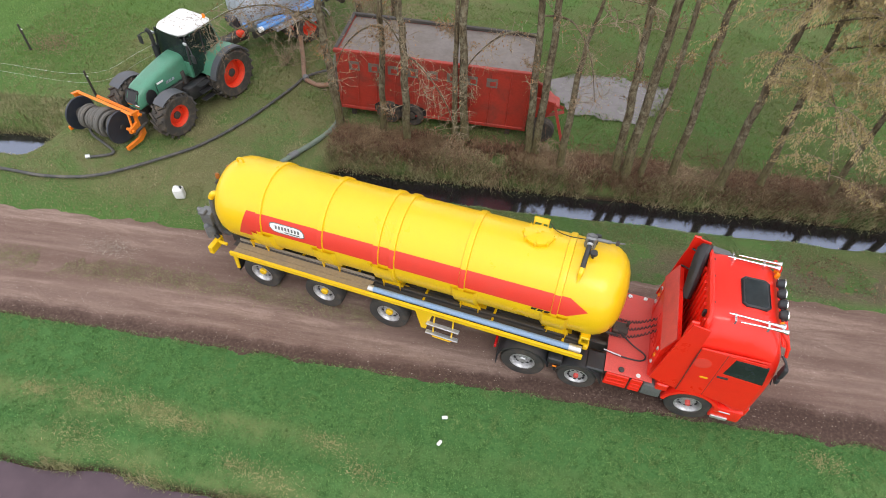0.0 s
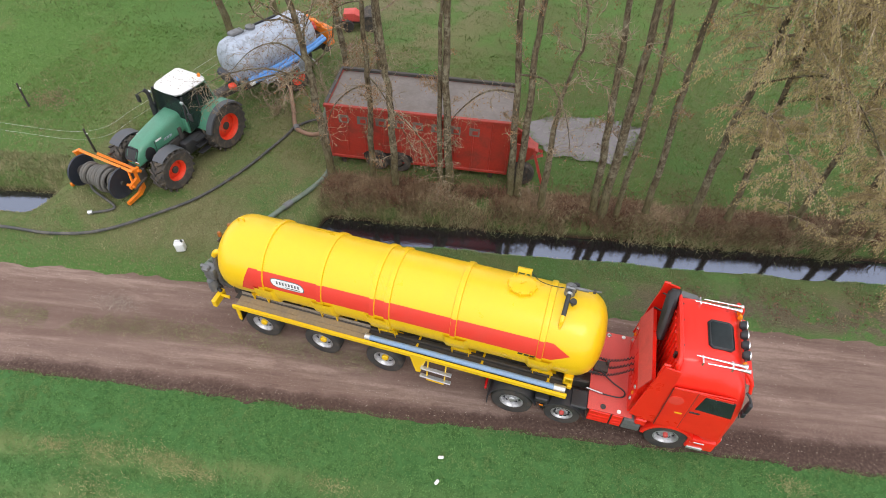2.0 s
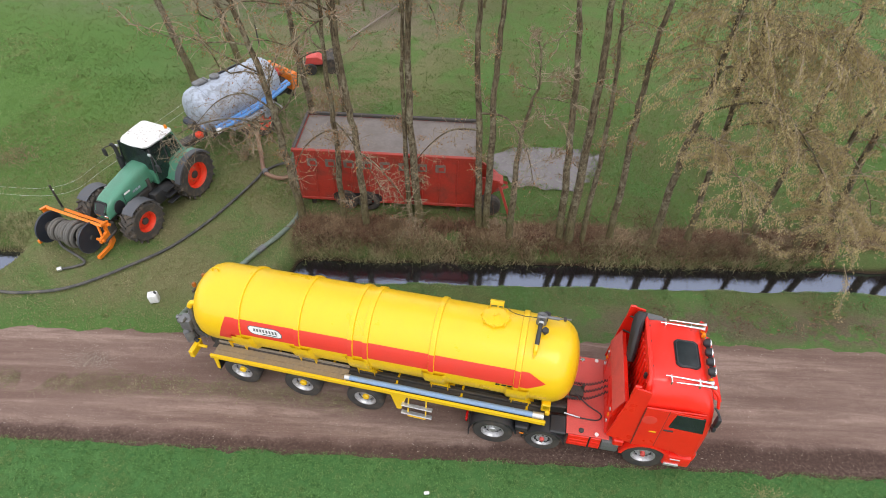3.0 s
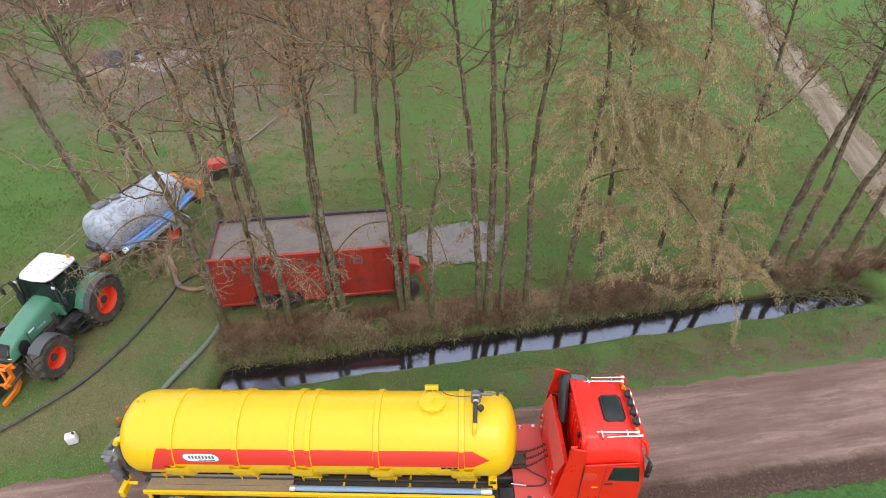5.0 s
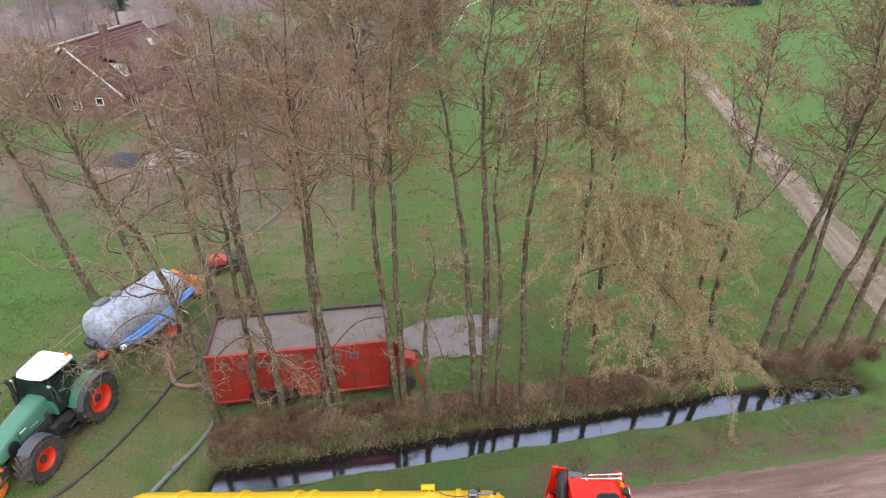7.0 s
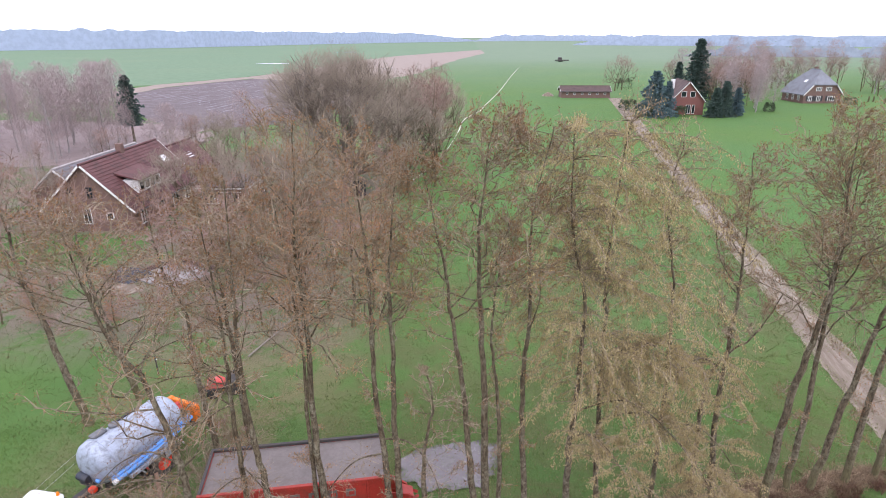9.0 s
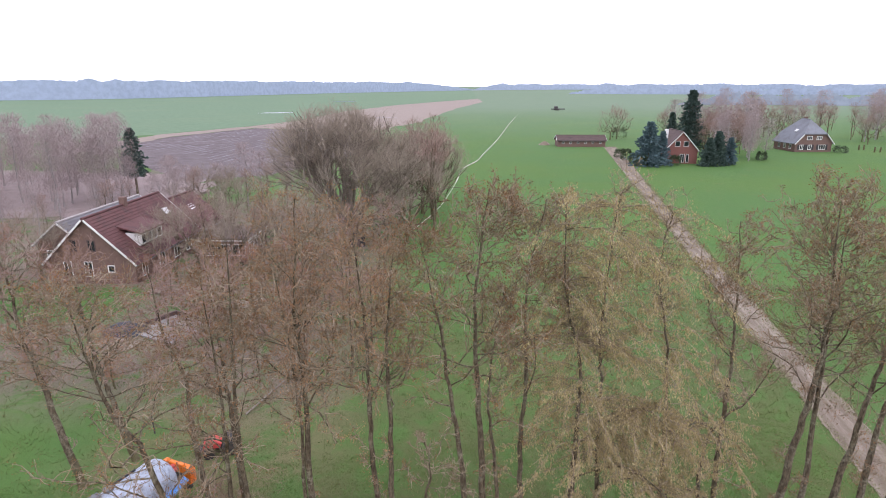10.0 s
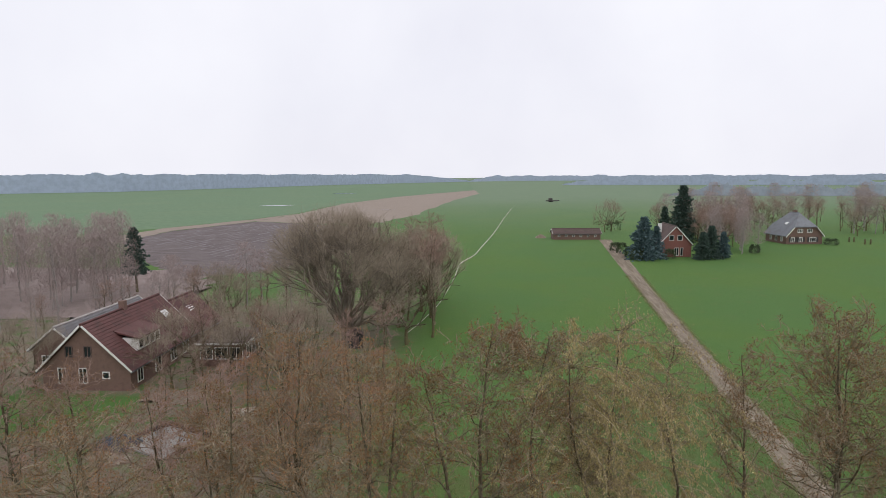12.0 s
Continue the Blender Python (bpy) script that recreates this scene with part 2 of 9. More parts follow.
TILE_DARK = surface("dark_brown_tile", (0.115, 0.075, 0.065), (0.07, 0.06, 0.055), 0.6, 0.8, scale=0.8, fine=7, bump=0.3)
TILE_GREY = surface("grey_slate_tile", (0.20, 0.21, 0.23), (0.13, 0.13, 0.13), 0.6, 0.75, scale=0.7, fine=7, bump=0.3)
def bark_mat(name, dark, light, lichen, moss):
    """Fissured bark with pale lichen blotches and a mossy foot."""
    m, nt, b = base_mat(name, 0.92)
    co = place(nt)
    fiss = grainy(nt, stretch(nt, co, (9, 9, 2.2)), 1.6, 5, 0.75)
    blot, spot = grainy(nt, co, 1.7, 5, 0.7, 0.4), grainy(nt, co, 9, 4, 0.7)
    c = blend(nt, span(nt, fiss, 0.36, 0.66), dark, light)
    c = blend(nt, calc(nt, "MULTIPLY", span(nt, blot, 0.44, 0.62), span(nt, spot, 0.42, 0.60, 0.15, 0.9)), c, lichen)
    sep = nt.nodes.new("ShaderNodeSeparateXYZ")
    nt.links.new(co, sep.inputs[0])
    foot = calc(nt, "MULTIPLY", span(nt, sep.outputs["Z"], 2.6, 0.2), span(nt, spot, 0.35, 0.6, 0.2, 0.85))
    c = blend(nt, foot, c, moss)
    nt.links.new(c, b.inputs["Base Color"])
    b.inputs["Specular IOR Level"].default_value = 0.15
    relief(nt, b, calc(nt, "ADD", fiss, calc(nt, "MULTIPLY", spot, 0.5)), 1.0, 0.03)
    return m


BARK = bark_mat("alder_bark", (0.052, 0.039, 0.025), (0.180, 0.143, 0.092), (0.27, 0.25, 0.175), (0.145, 0.135, 0.062))
TWIG = leaf_mat("bare_twig", (0.148, 0.112, 0.073), (0.40, 0.322, 0.226), (0.275, 0.195, 0.116), 0.5)
PALE_TWIG = surface("reddish_twig", (0.300, 0.200, 0.160), (0.38, 0.280, 0.230), 0.5, 0.9, scale=1.5, bump=0)
CONE = leaf_mat("alder_cone_brown", (0.125, 0.066, 0.032), (0.33, 0.178, 0.082), (0.40, 0.200, 0.080), 0.35)
DEAD_LEAF = leaf_mat("orange_dead_leaf", (0.21, 0.112, 0.052), (0.44, 0.245, 0.118), (0.48, 0.29, 0.15), 0.35)
CATKIN = leaf_mat("olive_catkin", (0.32, 0.25, 0.11), (0.58, 0.475, 0.25), (0.42, 0.33, 0.16), 0.6)
# needle green lightened towards blue, with some distance haze in it
CONIFER = surface("conifer_needle", (0.060, 0.100, 0.080), (0.095, 0.135, 0.10), 0.6, 0.85, scale=1.5, bump=0.2)
BLUE_FIR = surface("blue_fir_needle", (0.100, 0.160, 0.170), (0.065, 0.11, 0.105), 0.5, 0.85, scale=1.5, bump=0.2)
HEDGE = surface("hedge_leaf", (0.070, 0.100, 0.050), (0.10, 0.12, 0.06), 0.6, 0.85, scale=2, bump=0.2)


def glass_mat(name, tint, rough=0.06):
    m, nt, b = base_mat(name, rough)
    co = place(nt)
    nt.links.new(blend(nt, span(nt, grainy(nt, co, 3), 0.3, 0.7), tint, tuple(c * 1.6 for c in tint)), b.inputs["Base Color"])
    b.inputs["IOR"].default_value = 1.5
    return m


DARK_GLASS = glass_mat("dark_glass", (0.015, 0.020, 0.022))
def clear_glass(name, tint, through_it):
    """Tinted glass that lets the inside show."""
    m, nt, p = base_mat(name, 0.05)
    p.inputs["Base Color"].default_value = (*tint, 1)
    see = nt.nodes.new("ShaderNodeBsdfTransparent")
    see.inputs["Color"].default_value = (0.62, 0.80, 0.72, 1)
    mix = nt.nodes.new("ShaderNodeMixShader")
    mix.inputs["Fac"].default_value = through_it
    nt.links.new(p.outputs[0], mix.inputs[1])
    nt.links.new(see.outputs[0], mix.inputs[2])
    nt.links.new(mix.outputs[0], [n for n in nt.nodes if n.type == "OUTPUT_MATERIAL"][0].inputs["Surface"])
    return m


CAB_GLASS = clear_glass("tinted_cab_glass", (0.030, 0.042, 0.040), 0.50)


def water_mat(name, color, ripple, ior=1.33):
    m, nt, b = base_mat(name, 0.06)
    co = place(nt, True)
    silt = grainy(nt, co, 0.9, 5)
    nt.links.new(blend(nt, span(nt, silt, 0.35, 0.7), color, tuple(c * 1.25 for c in color)), b.inputs["Base Color"])
    nt.links.new(span(nt, silt, 0.45, 0.75, 0.004, 0.035), b.inputs["Roughness"])
    b.inputs["IOR"].default_value = ior
    b.inputs["Specular Tint"].default_value = (0.68, 0.78, 1.0, 1)
    relief(nt, b, calc(nt, "ADD", grainy(nt, co, 5, 4), calc(nt, "MULTIPLY", grainy(nt, co, 24, 3), 0.35)), ripple, 0.02)
    return m


WATER = water_mat("ditch_water", (0.012, 0.010, 0.011), 0.10, 2.8)
POND = water_mat("silty_pond_water", (0.084, 0.056, 0.062), 0.03, 1.34)
SLURRY = surface("slurry", (0.178, 0.150, 0.132), (0.125, 0.104, 0.088), 0.5, 0.55, scale=1.3, fine=9, bump=0.1)
PUDDLE = surface("slurry_puddle", (0.165, 0.145, 0.142), (0.125, 0.11, 0.095), 0.7, 0.2, scale=1.1, fine=8, bump=0.06)


def grass_mat():
    """Meadow: fresh green with dry tufts, dulled and browned beside the trees and the crossing."""
    m, nt, b = base_mat("meadow_grass", 0.9)
    co = place(nt, True)
    field, tuft, blade, patch = grainy(nt, co, 0.045, 4), grainy(nt, co, 1.1, 5, 0.7), grainy(nt, co, 26, 4, 0.75), grainy(nt, co, 0.42, 5, 0.7, 0.6)
    fresh = blend(nt, span(nt, blade, 0.28, 0.72), (0.046, 0.108, 0.027), (0.118, 0.220, 0.062))
    broad = blend(nt, span(nt, field, 0.35, 0.65), fresh, blend(nt, span(nt, blade, 0.3, 0.7), (0.052, 0.112, 0.024), (0.130, 0.222, 0.054)))
    dry = blend(nt, span(nt, blade, 0.3, 0.7), (0.13, 0.115, 0.045), (0.26, 0.22, 0.105))
    c = blend(nt, calc(nt, "MULTIPLY", span(nt, patch, 0.56, 0.74), span(nt, tuft, 0.42, 0.62, 0.15, 0.8)), broad, dry)
    sep = nt.nodes.new("ShaderNodeSeparateXYZ")
    nt.links.new(co, sep.inputs[0])
    # distance haze put into the colour: paler, bluer green on the northern fields
    far_haze = calc(nt, "ADD", sep.outputs["Y"], calc(nt, "MULTIPLY", grainy(nt, co, 0.006, 4), 160.0))
    c = blend(nt, span(nt, far_haze, 190, 620), c, blend(nt, field, (0.135, 0.205, 0.125), (0.185, 0.240, 0.150)))
    # lush mown verge between the track and the pond, with a yellowed line along it
    off = calc(nt, "SUBTRACT", sep.outputs["Y"], calc(nt, "MULTIPLY", sep.outputs["X"], 0.19))
    lush = blend(nt, span(nt, blade, 0.25, 0.75), (0.046, 0.120, 0.034), (0.118, 0.250, 0.074))
    lush = blend(nt, span(nt, grainy(nt, co, 8, 5, 0.75, 0.4), 0.50, 0.36, 0.0, 0.8), lush, (0.026, 0.078, 0.018))
    lush = blend(nt, span(nt, tuft, 0.36, 0.66, 0.0, 0.7), lush, (0.062, 0.165, 0.048))
    line = calc(nt, "MULTIPLY", calc(nt, "MULTIPLY", span(nt, off, -5.85, -5.2), span(nt, off, -4.75, -5.15)), span(nt, sep.outputs["X"], 4.5, 1.0, 0.25, 1.0))
    shore = span(nt, off, -5.8, -6.4, 0.0, 0.8)
    lush = blend(nt, calc(nt, "MULTIPLY", calc(nt, "MAXIMUM", line, shore), span(nt, tuft, 0.36, 0.60, 0.1, 0.85)), lush, (0.190, 0.235, 0.088))
    lush = blend(nt, calc(nt, "MULTIPLY", span(nt, patch, 0.58, 0.72), 0.6), lush, (0.17, 0.235, 0.085))
    c = blend(nt, span(nt, off, -2.4, -2.8), c, lush)
    # worn crossing west of the ditch; darker olive with shade in it below trees
    rel = calc(nt, "SUBTRACT", sep.outputs["Y"], calc(nt, "MULTIPLY", sep.outputs["X"], 0.2))
    near = calc(nt, "MULTIPLY", span(nt, rel, 0.4, 2.6), span(nt, rel, 52, 22))
    across = calc(nt, "MULTIPLY", span(nt, sep.outputs["X"], -13.5, -8.0), span(nt, sep.outputs["X"], 44, 26))
    worn = calc(nt, "MULTIPLY", calc(nt, "MULTIPLY", near, across), span(nt, patch, 0.36, 0.58, 0.15, 1.0))
    trodden = blend(nt, span(nt, blade, 0.3, 0.7), (0.112, 0.106, 0.044), (0.250, 0.222, 0.118))
    olive = blend(nt, span(nt, sep.outputs["X"], -1.0, 3.5), trodden, blend(nt, span(nt, blade, 0.3, 0.7), (0.072, 0.082, 0.028), (0.160, 0.160, 0.070)))
    c = blend(nt, calc(nt, "MULTIPLY", worn, calc(nt, "MULTIPLY", span(nt, sep.outputs["X"], 3.0, -1.5, 0.80, 1.0), 0.85)), c, olive)
    # leaf litter round the farm
    yard = calc(nt, "MULTIPLY", calc(nt, "MULTIPLY", span(nt, sep.outputs["Y"], 17, 25), span(nt, sep.outputs["Y"], 95, 70)), span(nt, sep.outputs["X"], 5, -5))
    lawn = calc(nt, "MULTIPLY", calc(nt, "MULTIPLY", span(nt, sep.outputs["X"], -18.5, -21.5), span(nt, sep.outputs["Y"], 32.5, 34.5)), span(nt, sep.outputs["Y"], 43, 41))
    yard = calc(nt, "MULTIPLY", yard, calc(nt, "SUBTRACT", 1.0, lawn))
    litter = blend(nt, span(nt, blade, 0.3, 0.7), (0.125, 0.096, 0.072), (0.28, 0.225, 0.178))
    c = blend(nt, calc(nt, "MULTIPLY", yard, span(nt, patch, 0.36, 0.54, 0.12, 0.92)), c, litter)
    # churned soil between the track and the ditch
    strip = calc(nt, "SUBTRACT", sep.outputs["Y"], calc(nt, "MULTIPLY", sep.outputs["X"], 0.216))
    churn = calc(nt, "MULTIPLY", calc(nt, "MULTIPLY", span(nt, strip, 0.3, 0.9), span(nt, strip, 2.7, 1.5)), span(nt, sep.outputs["X"], 7.5, 11.0))
    churn = calc(nt, "MULTIPLY", calc(nt, "MULTIPLY", churn, span(nt, sep.outputs["X"], 34, 26)), span(nt, tuft, 0.40, 0.52))
    c = blend(nt, calc(nt, "MULTIPLY", churn, 0.85), c, blend(nt, span(nt, blade, 0.3, 0.7), (0.070, 0.049, 0.032), (0.210, 0.156, 0.112)))
    # bare soil on the ditch banks, much darker below the level of the meadow
    c = blend(nt, span(nt, sep.outputs["Z"], -0.38, -0.60), c, blend(nt, span(nt, blade, 0.3, 0.7), (0.020, 0.014, 0.009), (0.075, 0.050, 0.030)))
    nt.links.new(c, b.inputs["Base Color"])
    b.inputs["Specular IOR Level"].default_value = 0.15
    relief(nt, b, calc(nt, "ADD", blade, calc(nt, "MULTIPLY", tuft, 1.5)), 0.8, 0.05)
    return m


def dirt_mat(name, dark, light, strip, pale, turn=-0.2, damp=None):
    """Earth or gravel track: packed ruts, loose stones."""
    m, nt, b = base_mat(name, 0.9)
    co = place(nt, True)
    lie = nt.nodes.new("ShaderNodeVectorRotate")
    lie.rotation_type = "Z_AXIS"
    lie.inputs["Angle"].default_value = turn
    nt.links.new(co, lie.inputs["Vector"])
    runs = grainy(nt, stretch(nt, lie.outputs[0], (0.12, 1.6, 1)), 1.0, 5, 0.6, 0.3)
    patch, grain, stone = grainy(nt, co, 0.8, 5, 0.7), grainy(nt, co, 14, 5, 0.8), grainy(nt, co, 55, 2)
    swirl = grainy(nt, stretch(nt, lie.outputs[0], (0.35, 2.6, 1)), 1.3, 6, 0.7, 1.2)
    c = blend(nt, calc(nt, "MULTIPLY", span(nt, runs, 0.38, 0.64), span(nt, swirl, 0.36, 0.62, 0.3, 1.0)), dark, light)
    c = blend(nt, calc(nt, "MULTIPLY", span(nt, patch, 0.45, 0.75), 0.6), c, strip)
    c = blend(nt, span(nt, grain, 0.35, 0.8, 0.0, 0.45), c, tuple(v * 0.6 for v in dark))
    c = blend(nt, calc(nt, "MULTIPLY", span(nt, stone, 0.63, 0.70), span(nt, patch, 0.4, 0.6, 0.25, 0.9)), c, pale)
    if damp:
        sep = nt.nodes.new("ShaderNodeSeparateXYZ")
        nt.links.new(co, sep.inputs[0])
        rel = calc(nt, "SUBTRACT", sep.outputs["Y"], calc(nt, "MULTIPLY", sep.outputs["X"], 0.19))
        rel = calc(nt, "SUBTRACT", rel, span(nt, sep.outputs["X"], 3, 15, 0.0, 0.42))
        rim = calc(nt, "MULTIPLY", span(nt, calc(nt, "ADD", rel, calc(nt, "MULTIPLY", patch, 0.8)), -2.32, -2.70), span(nt, grain, 0.25, 0.6, 0.5, 1.0))
        c = blend(nt, rim, c, damp)
    nt.links.new(c, b.inputs["Base Color"])
    b.inputs["Specular IOR Level"].default_value = 0.2
    relief(nt, b, calc(nt, "ADD", grain, calc(nt, "MULTIPLY", stone, 0.6)), 0.7, 0.03)
    return m


GRASS = grass_mat()
DIRT = dirt_mat("dirt_track", (0.168, 0.108, 0.086), (0.335, 0.240, 0.196), (0.205, 0.138, 0.112), (0.46, 0.37, 0.30), damp=(0.066, 0.040, 0.031))
GRAVEL = dirt_mat("pale_gravel", (0.185, 0.145, 0.105), (0.37, 0.312, 0.245), (0.17, 0.150, 0.085), (0.52, 0.47, 0.39), -1.41)
PLOUGHED = dirt_mat("wet_ploughed_soil", (0.105, 0.083, 0.080), (0.265, 0.228, 0.225), (0.15, 0.12, 0.115), (0.32, 0.30, 0.30))
STUBBLE = dirt_mat("stubble_field", (0.27, 0.215, 0.175), (0.38, 0.32, 0.27), (0.26, 0.225, 0.18), (0.43, 0.37, 0.32))


# ---- ground ----
def ditch_mid(x):
    return 3.95 + 0.225 * x


def road_near(x):
    return -3.35 + 0.19 * x


def road_far(x):
    return 0.55 + 0.213 * x


def lumps(x, y, s, a):
    return a * noise.noise(Vector((x * s, y * s, 3.1)))


def ground_height(x, y):
    z = 0.0
    if abs(x) < 80 and abs(y) < 80:
        z += lumps(x, y, 0.35, 0.035) + lumps(x, y, 1.7, 0.02)
    if -60 < x < 60 and -20 < y < 30:
        d = (y - ditch_mid(x) + lumps(x, 5.0, 0.5, 0.14) + lumps(x, 9.0, 2.1, 0.05)) * 0.975
        cut = smooth(-1.25, -0.25, d) * (1 - smooth(0.15, 1.0, d))
        along = smooth(-1.1, -0.55, x) * (1 - smooth(23.6, 24.6, x)) + (1 - smooth(-10.6, -9.7, x))
        z -= 0.95 * cut * along
        e = (y - (-6.75 + 0.19 * x)) + lumps(x, 2.0, 0.6, 0.2)
        z -= 0.95 * (1 - smooth(-0.35, 0.75, e)) * smooth(-5.2, -3.8, e)
        r0, r1 = road_near(x), road_far(x)
        if 4.5 < x < 23:
            swell = min(0.155, max(0.0, 0.0205 * (x - 4.9))) * (1 - smooth(13.5, 22, x))
            z += swell * smooth(r0 - 1.6, r0 - 0.3, y) * (1 - smooth(r1 + 0.2, r1 + 1.4, y))
        k = (y - r0) / (r1 - r0)
        if -0.1 < k < 1.1:
            z -= 0.05 * smooth(-0.1, 0.1, k) * (1 - smooth(0.9, 1.1, k))
    return z


def lines(lo, a, step, b, hi):
    inner = list(np.arange(a, b + step / 2, step))
    out, v, s = [], b, step
    while v < hi:
        s *= 1.28
        v = min(hi, v + s)
        out.append(v)
    left, v, s = [], a, step
    while v > lo:
        s *= 1.28
        v = max(lo, v - s)
        left.append(v)
    return left[::-1] + inner + out


def sheet(name, xs, ys, height, material):
    me = bpy.data.meshes.new(name)
    nx = len(xs)
    verts = [(x, y, height(x, y)) for y in ys for x in xs]
    faces = [(j * nx + i, j * nx + i + 1, (j + 1) * nx + i + 1, (j + 1) * nx + i) for j in range(len(ys) - 1) for i in range(nx - 1)]
    me.from_pydata(verts, [], faces)
    me.materials.append(material)
    me.shade_smooth()
    return new(name, me)


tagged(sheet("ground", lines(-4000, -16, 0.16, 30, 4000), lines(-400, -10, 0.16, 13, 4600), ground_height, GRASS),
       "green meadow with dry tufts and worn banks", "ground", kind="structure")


def ribbon(name, left, right, n, across, height, material, jag=0.0, seed=1.0, steep=0):
    """A strip between two edge lines given as functions of 0..1."""
    verts, faces = [], []
    for i in range(n + 1):
        t = i / n
        a, b = left(t), right(t)
        for j in range(across + 1):
            k = j / across
            x, y = a[0] + (b[0] - a[0]) * k, a[1] + (b[1] - a[1]) * k
            if j in (0, across) and jag:
                w = jag * (noise.noise(Vector((x * 1.3, seed, j + y * 0.9 * steep))) + 0.5 * noise.noise(Vector((x * 5.1, seed, j + y * 3.3 * steep))))
                x, y = x + (w if steep else 0), y + (0 if steep else (1 if j else -1) * w)
            verts.append((x, y, height(x, y, k)))
    w = across + 1
    for i in range(n):
        for j in range(across):
            faces.append((i * w + j, (i + 1) * w + j, (i + 1) * w + j + 1, i * w + j + 1))
    me = bpy.data.meshes.new(name)
    me.from_pydata(verts, [], faces)
    me.materials.append(material)
    me.shade_smooth()
    return new(name, me)


def rut(x, y, k):
    edge = smooth(0.0, 0.06, k) * (1 - smooth(0.94, 1.0, k))
    wave = -0.035 * math.exp(-((k - 0.27) / 0.1) ** 2) - 0.035 * math.exp(-((k - 0.72) / 0.1) ** 2)
    return ground_height(x, y) - 0.015 + edge * (0.075 + wave + lumps(x, y, 2.3, 0.012))


tagged(ribbon("road", lambda t: (-60 + 130 * t, road_near(-60 + 130 * t)), lambda t: (-60 + 130 * t, road_far(-60 + 130 * t)), 520, 22, rut, DIRT, 0.22),
       "rutted brown dirt track with loose stones", "road", kind="structure")


def flat_water(name, edge0, edge1, x0, x1, z, label, mat=None):
    ob = ribbon(name, lambda t: (x0 + (x1 - x0) * t, edge0(x0 + (x1 - x0) * t)), lambda t: (x0 + (x1 - x0) * t, edge1(x0 + (x1 - x0) * t)), 40, 2, lambda x, y, k: z, mat or WATER)
    return tagged(ob, label, "water", kind="structure")


flat_water("water_1", lambda x: ditch_mid(x) - 1.3, lambda x: ditch_mid(x) + 1.3, -1.2, 24.8, -0.62, "still dark ditch water mirroring the pale sky")
flat_water("water_2", lambda x: ditch_mid(x) - 1.3, lambda x: ditch_mid(x) + 1.3, -60, -9.6, -0.62, "dark ditch water behind the hose reel")
flat_water("water_3", lambda x: -11.6 + 0.19 * x, lambda x: -6.0 + 0.19 * x, -60, 60, -0.62, "brown pond water beside the verge", POND)


def outline_patch(name, pts, z, material, label, category, kind="structure", wob=0.25, n=10):
    """A low irregular sheet inside a closed outline."""
    ring = []
    for i in range(len(pts)):
        a, b = Vector((*pts[i], 0)), Vector((*pts[(i + 1) % len(pts)], 0))
        for k in range(n):
            p = a.lerp(b, k / n)
            ring.append((p.x + wob * noise.noise(p * 1.7), p.y + wob * noise.noise(p * 1.7 + Vector((9, 9, 9)))))
    bm = bmesh.new()
    f = bm.faces.new([bm.verts.new((x, y, z)) for x, y in ring])
    if f.calc_area() and f.normal.z < 0:
        f.normal_flip()
    bmesh.ops.triangulate(bm, faces=bm.faces[:])
    me = bpy.data.meshes.new(name)
    bm.to_mesh(me)
    bm.free()
    me.materials.append(material)
    ob = new(name, me)
    bpy.context.view_layer.update()
    if me.polygons[0].normal.z < 0:
        me.flip_normals()
    return tagged(ob, label, category, kind=kind)


PUDDLE_LINE = [(5.2, 10.3), (6.5, 9.75), (8.7, 9.95), (9.3, 11.3), (9.5, 12.7), (8.7, 12.9), (6.0, 12.4), (5.0, 11.8)]
outline_patch("puddle", PUDDLE_LINE, 0.045, PUDDLE,
              "grey slurry puddle on the meadow", "puddle", wob=0.3)


def drive_left(t):
    y = 7.5 + 164.5 * t
    return (29.9 + 0.163 * (y - 30), y)


def drive_right(t):
    x, y = drive_left(t)
    return (x + 2.35 + 1.4 * smooth(60, 170, y), y)


tagged(ribbon("road_2", drive_left, drive_right, 240, 6, lambda x, y, k: ground_height(x, y) + 0.03, GRAVEL, 0.25, 1.0, 1),
       "straight pale gravel drive to the houses", "road", kind="structure")
outline_patch("ploughed_field", [(-94, 168), (-95, 202), (-79, 247), (-48, 232), (-20, 215), (-18, 150), (-31, 112), (-45, 104), (-60, 120)], 0.06, PLOUGHED, "wet dark ploughed strip with furrows", "field", wob=1.5)
outline_patch("stubble_field", [(-79, 247), (-73, 300), (-70, 400), (-44, 540), (39, 780), (38, 634), (8, 451), (-10, 292), (-22, 240), (-48, 234)], 0.08, STUBBLE, "pale brown stubble and reed field", "field", wob=3)
outline_patch("reed_strip", [(-100, 140), (-104, 178), (-104, 214), (-85, 258), (-74, 300), (-73.5, 297), (-79.5, 248), (-95.5, 203), (-94.5, 168)], 0.09, STUBBLE, "narrow strip of pale reeds beside the ploughed soil", "field", wob=1.5)


# ---- tank trailer and lorry ----
def placed(name, mesh, parent, m, label=""):
    """An object on shared mesh data, set into its parent at m."""
    ob = new(name, mesh)
    ob.parent = parent
    ob.matrix_basis = m
    if label:
        tagged(ob, label)
    return ob


TO_SIDE = Matrix(((1, 0, 0, 0), (0, 0, 1, 0), (0, -1, 0, 0), (0, 0, 0, 1)))  # local z to world y


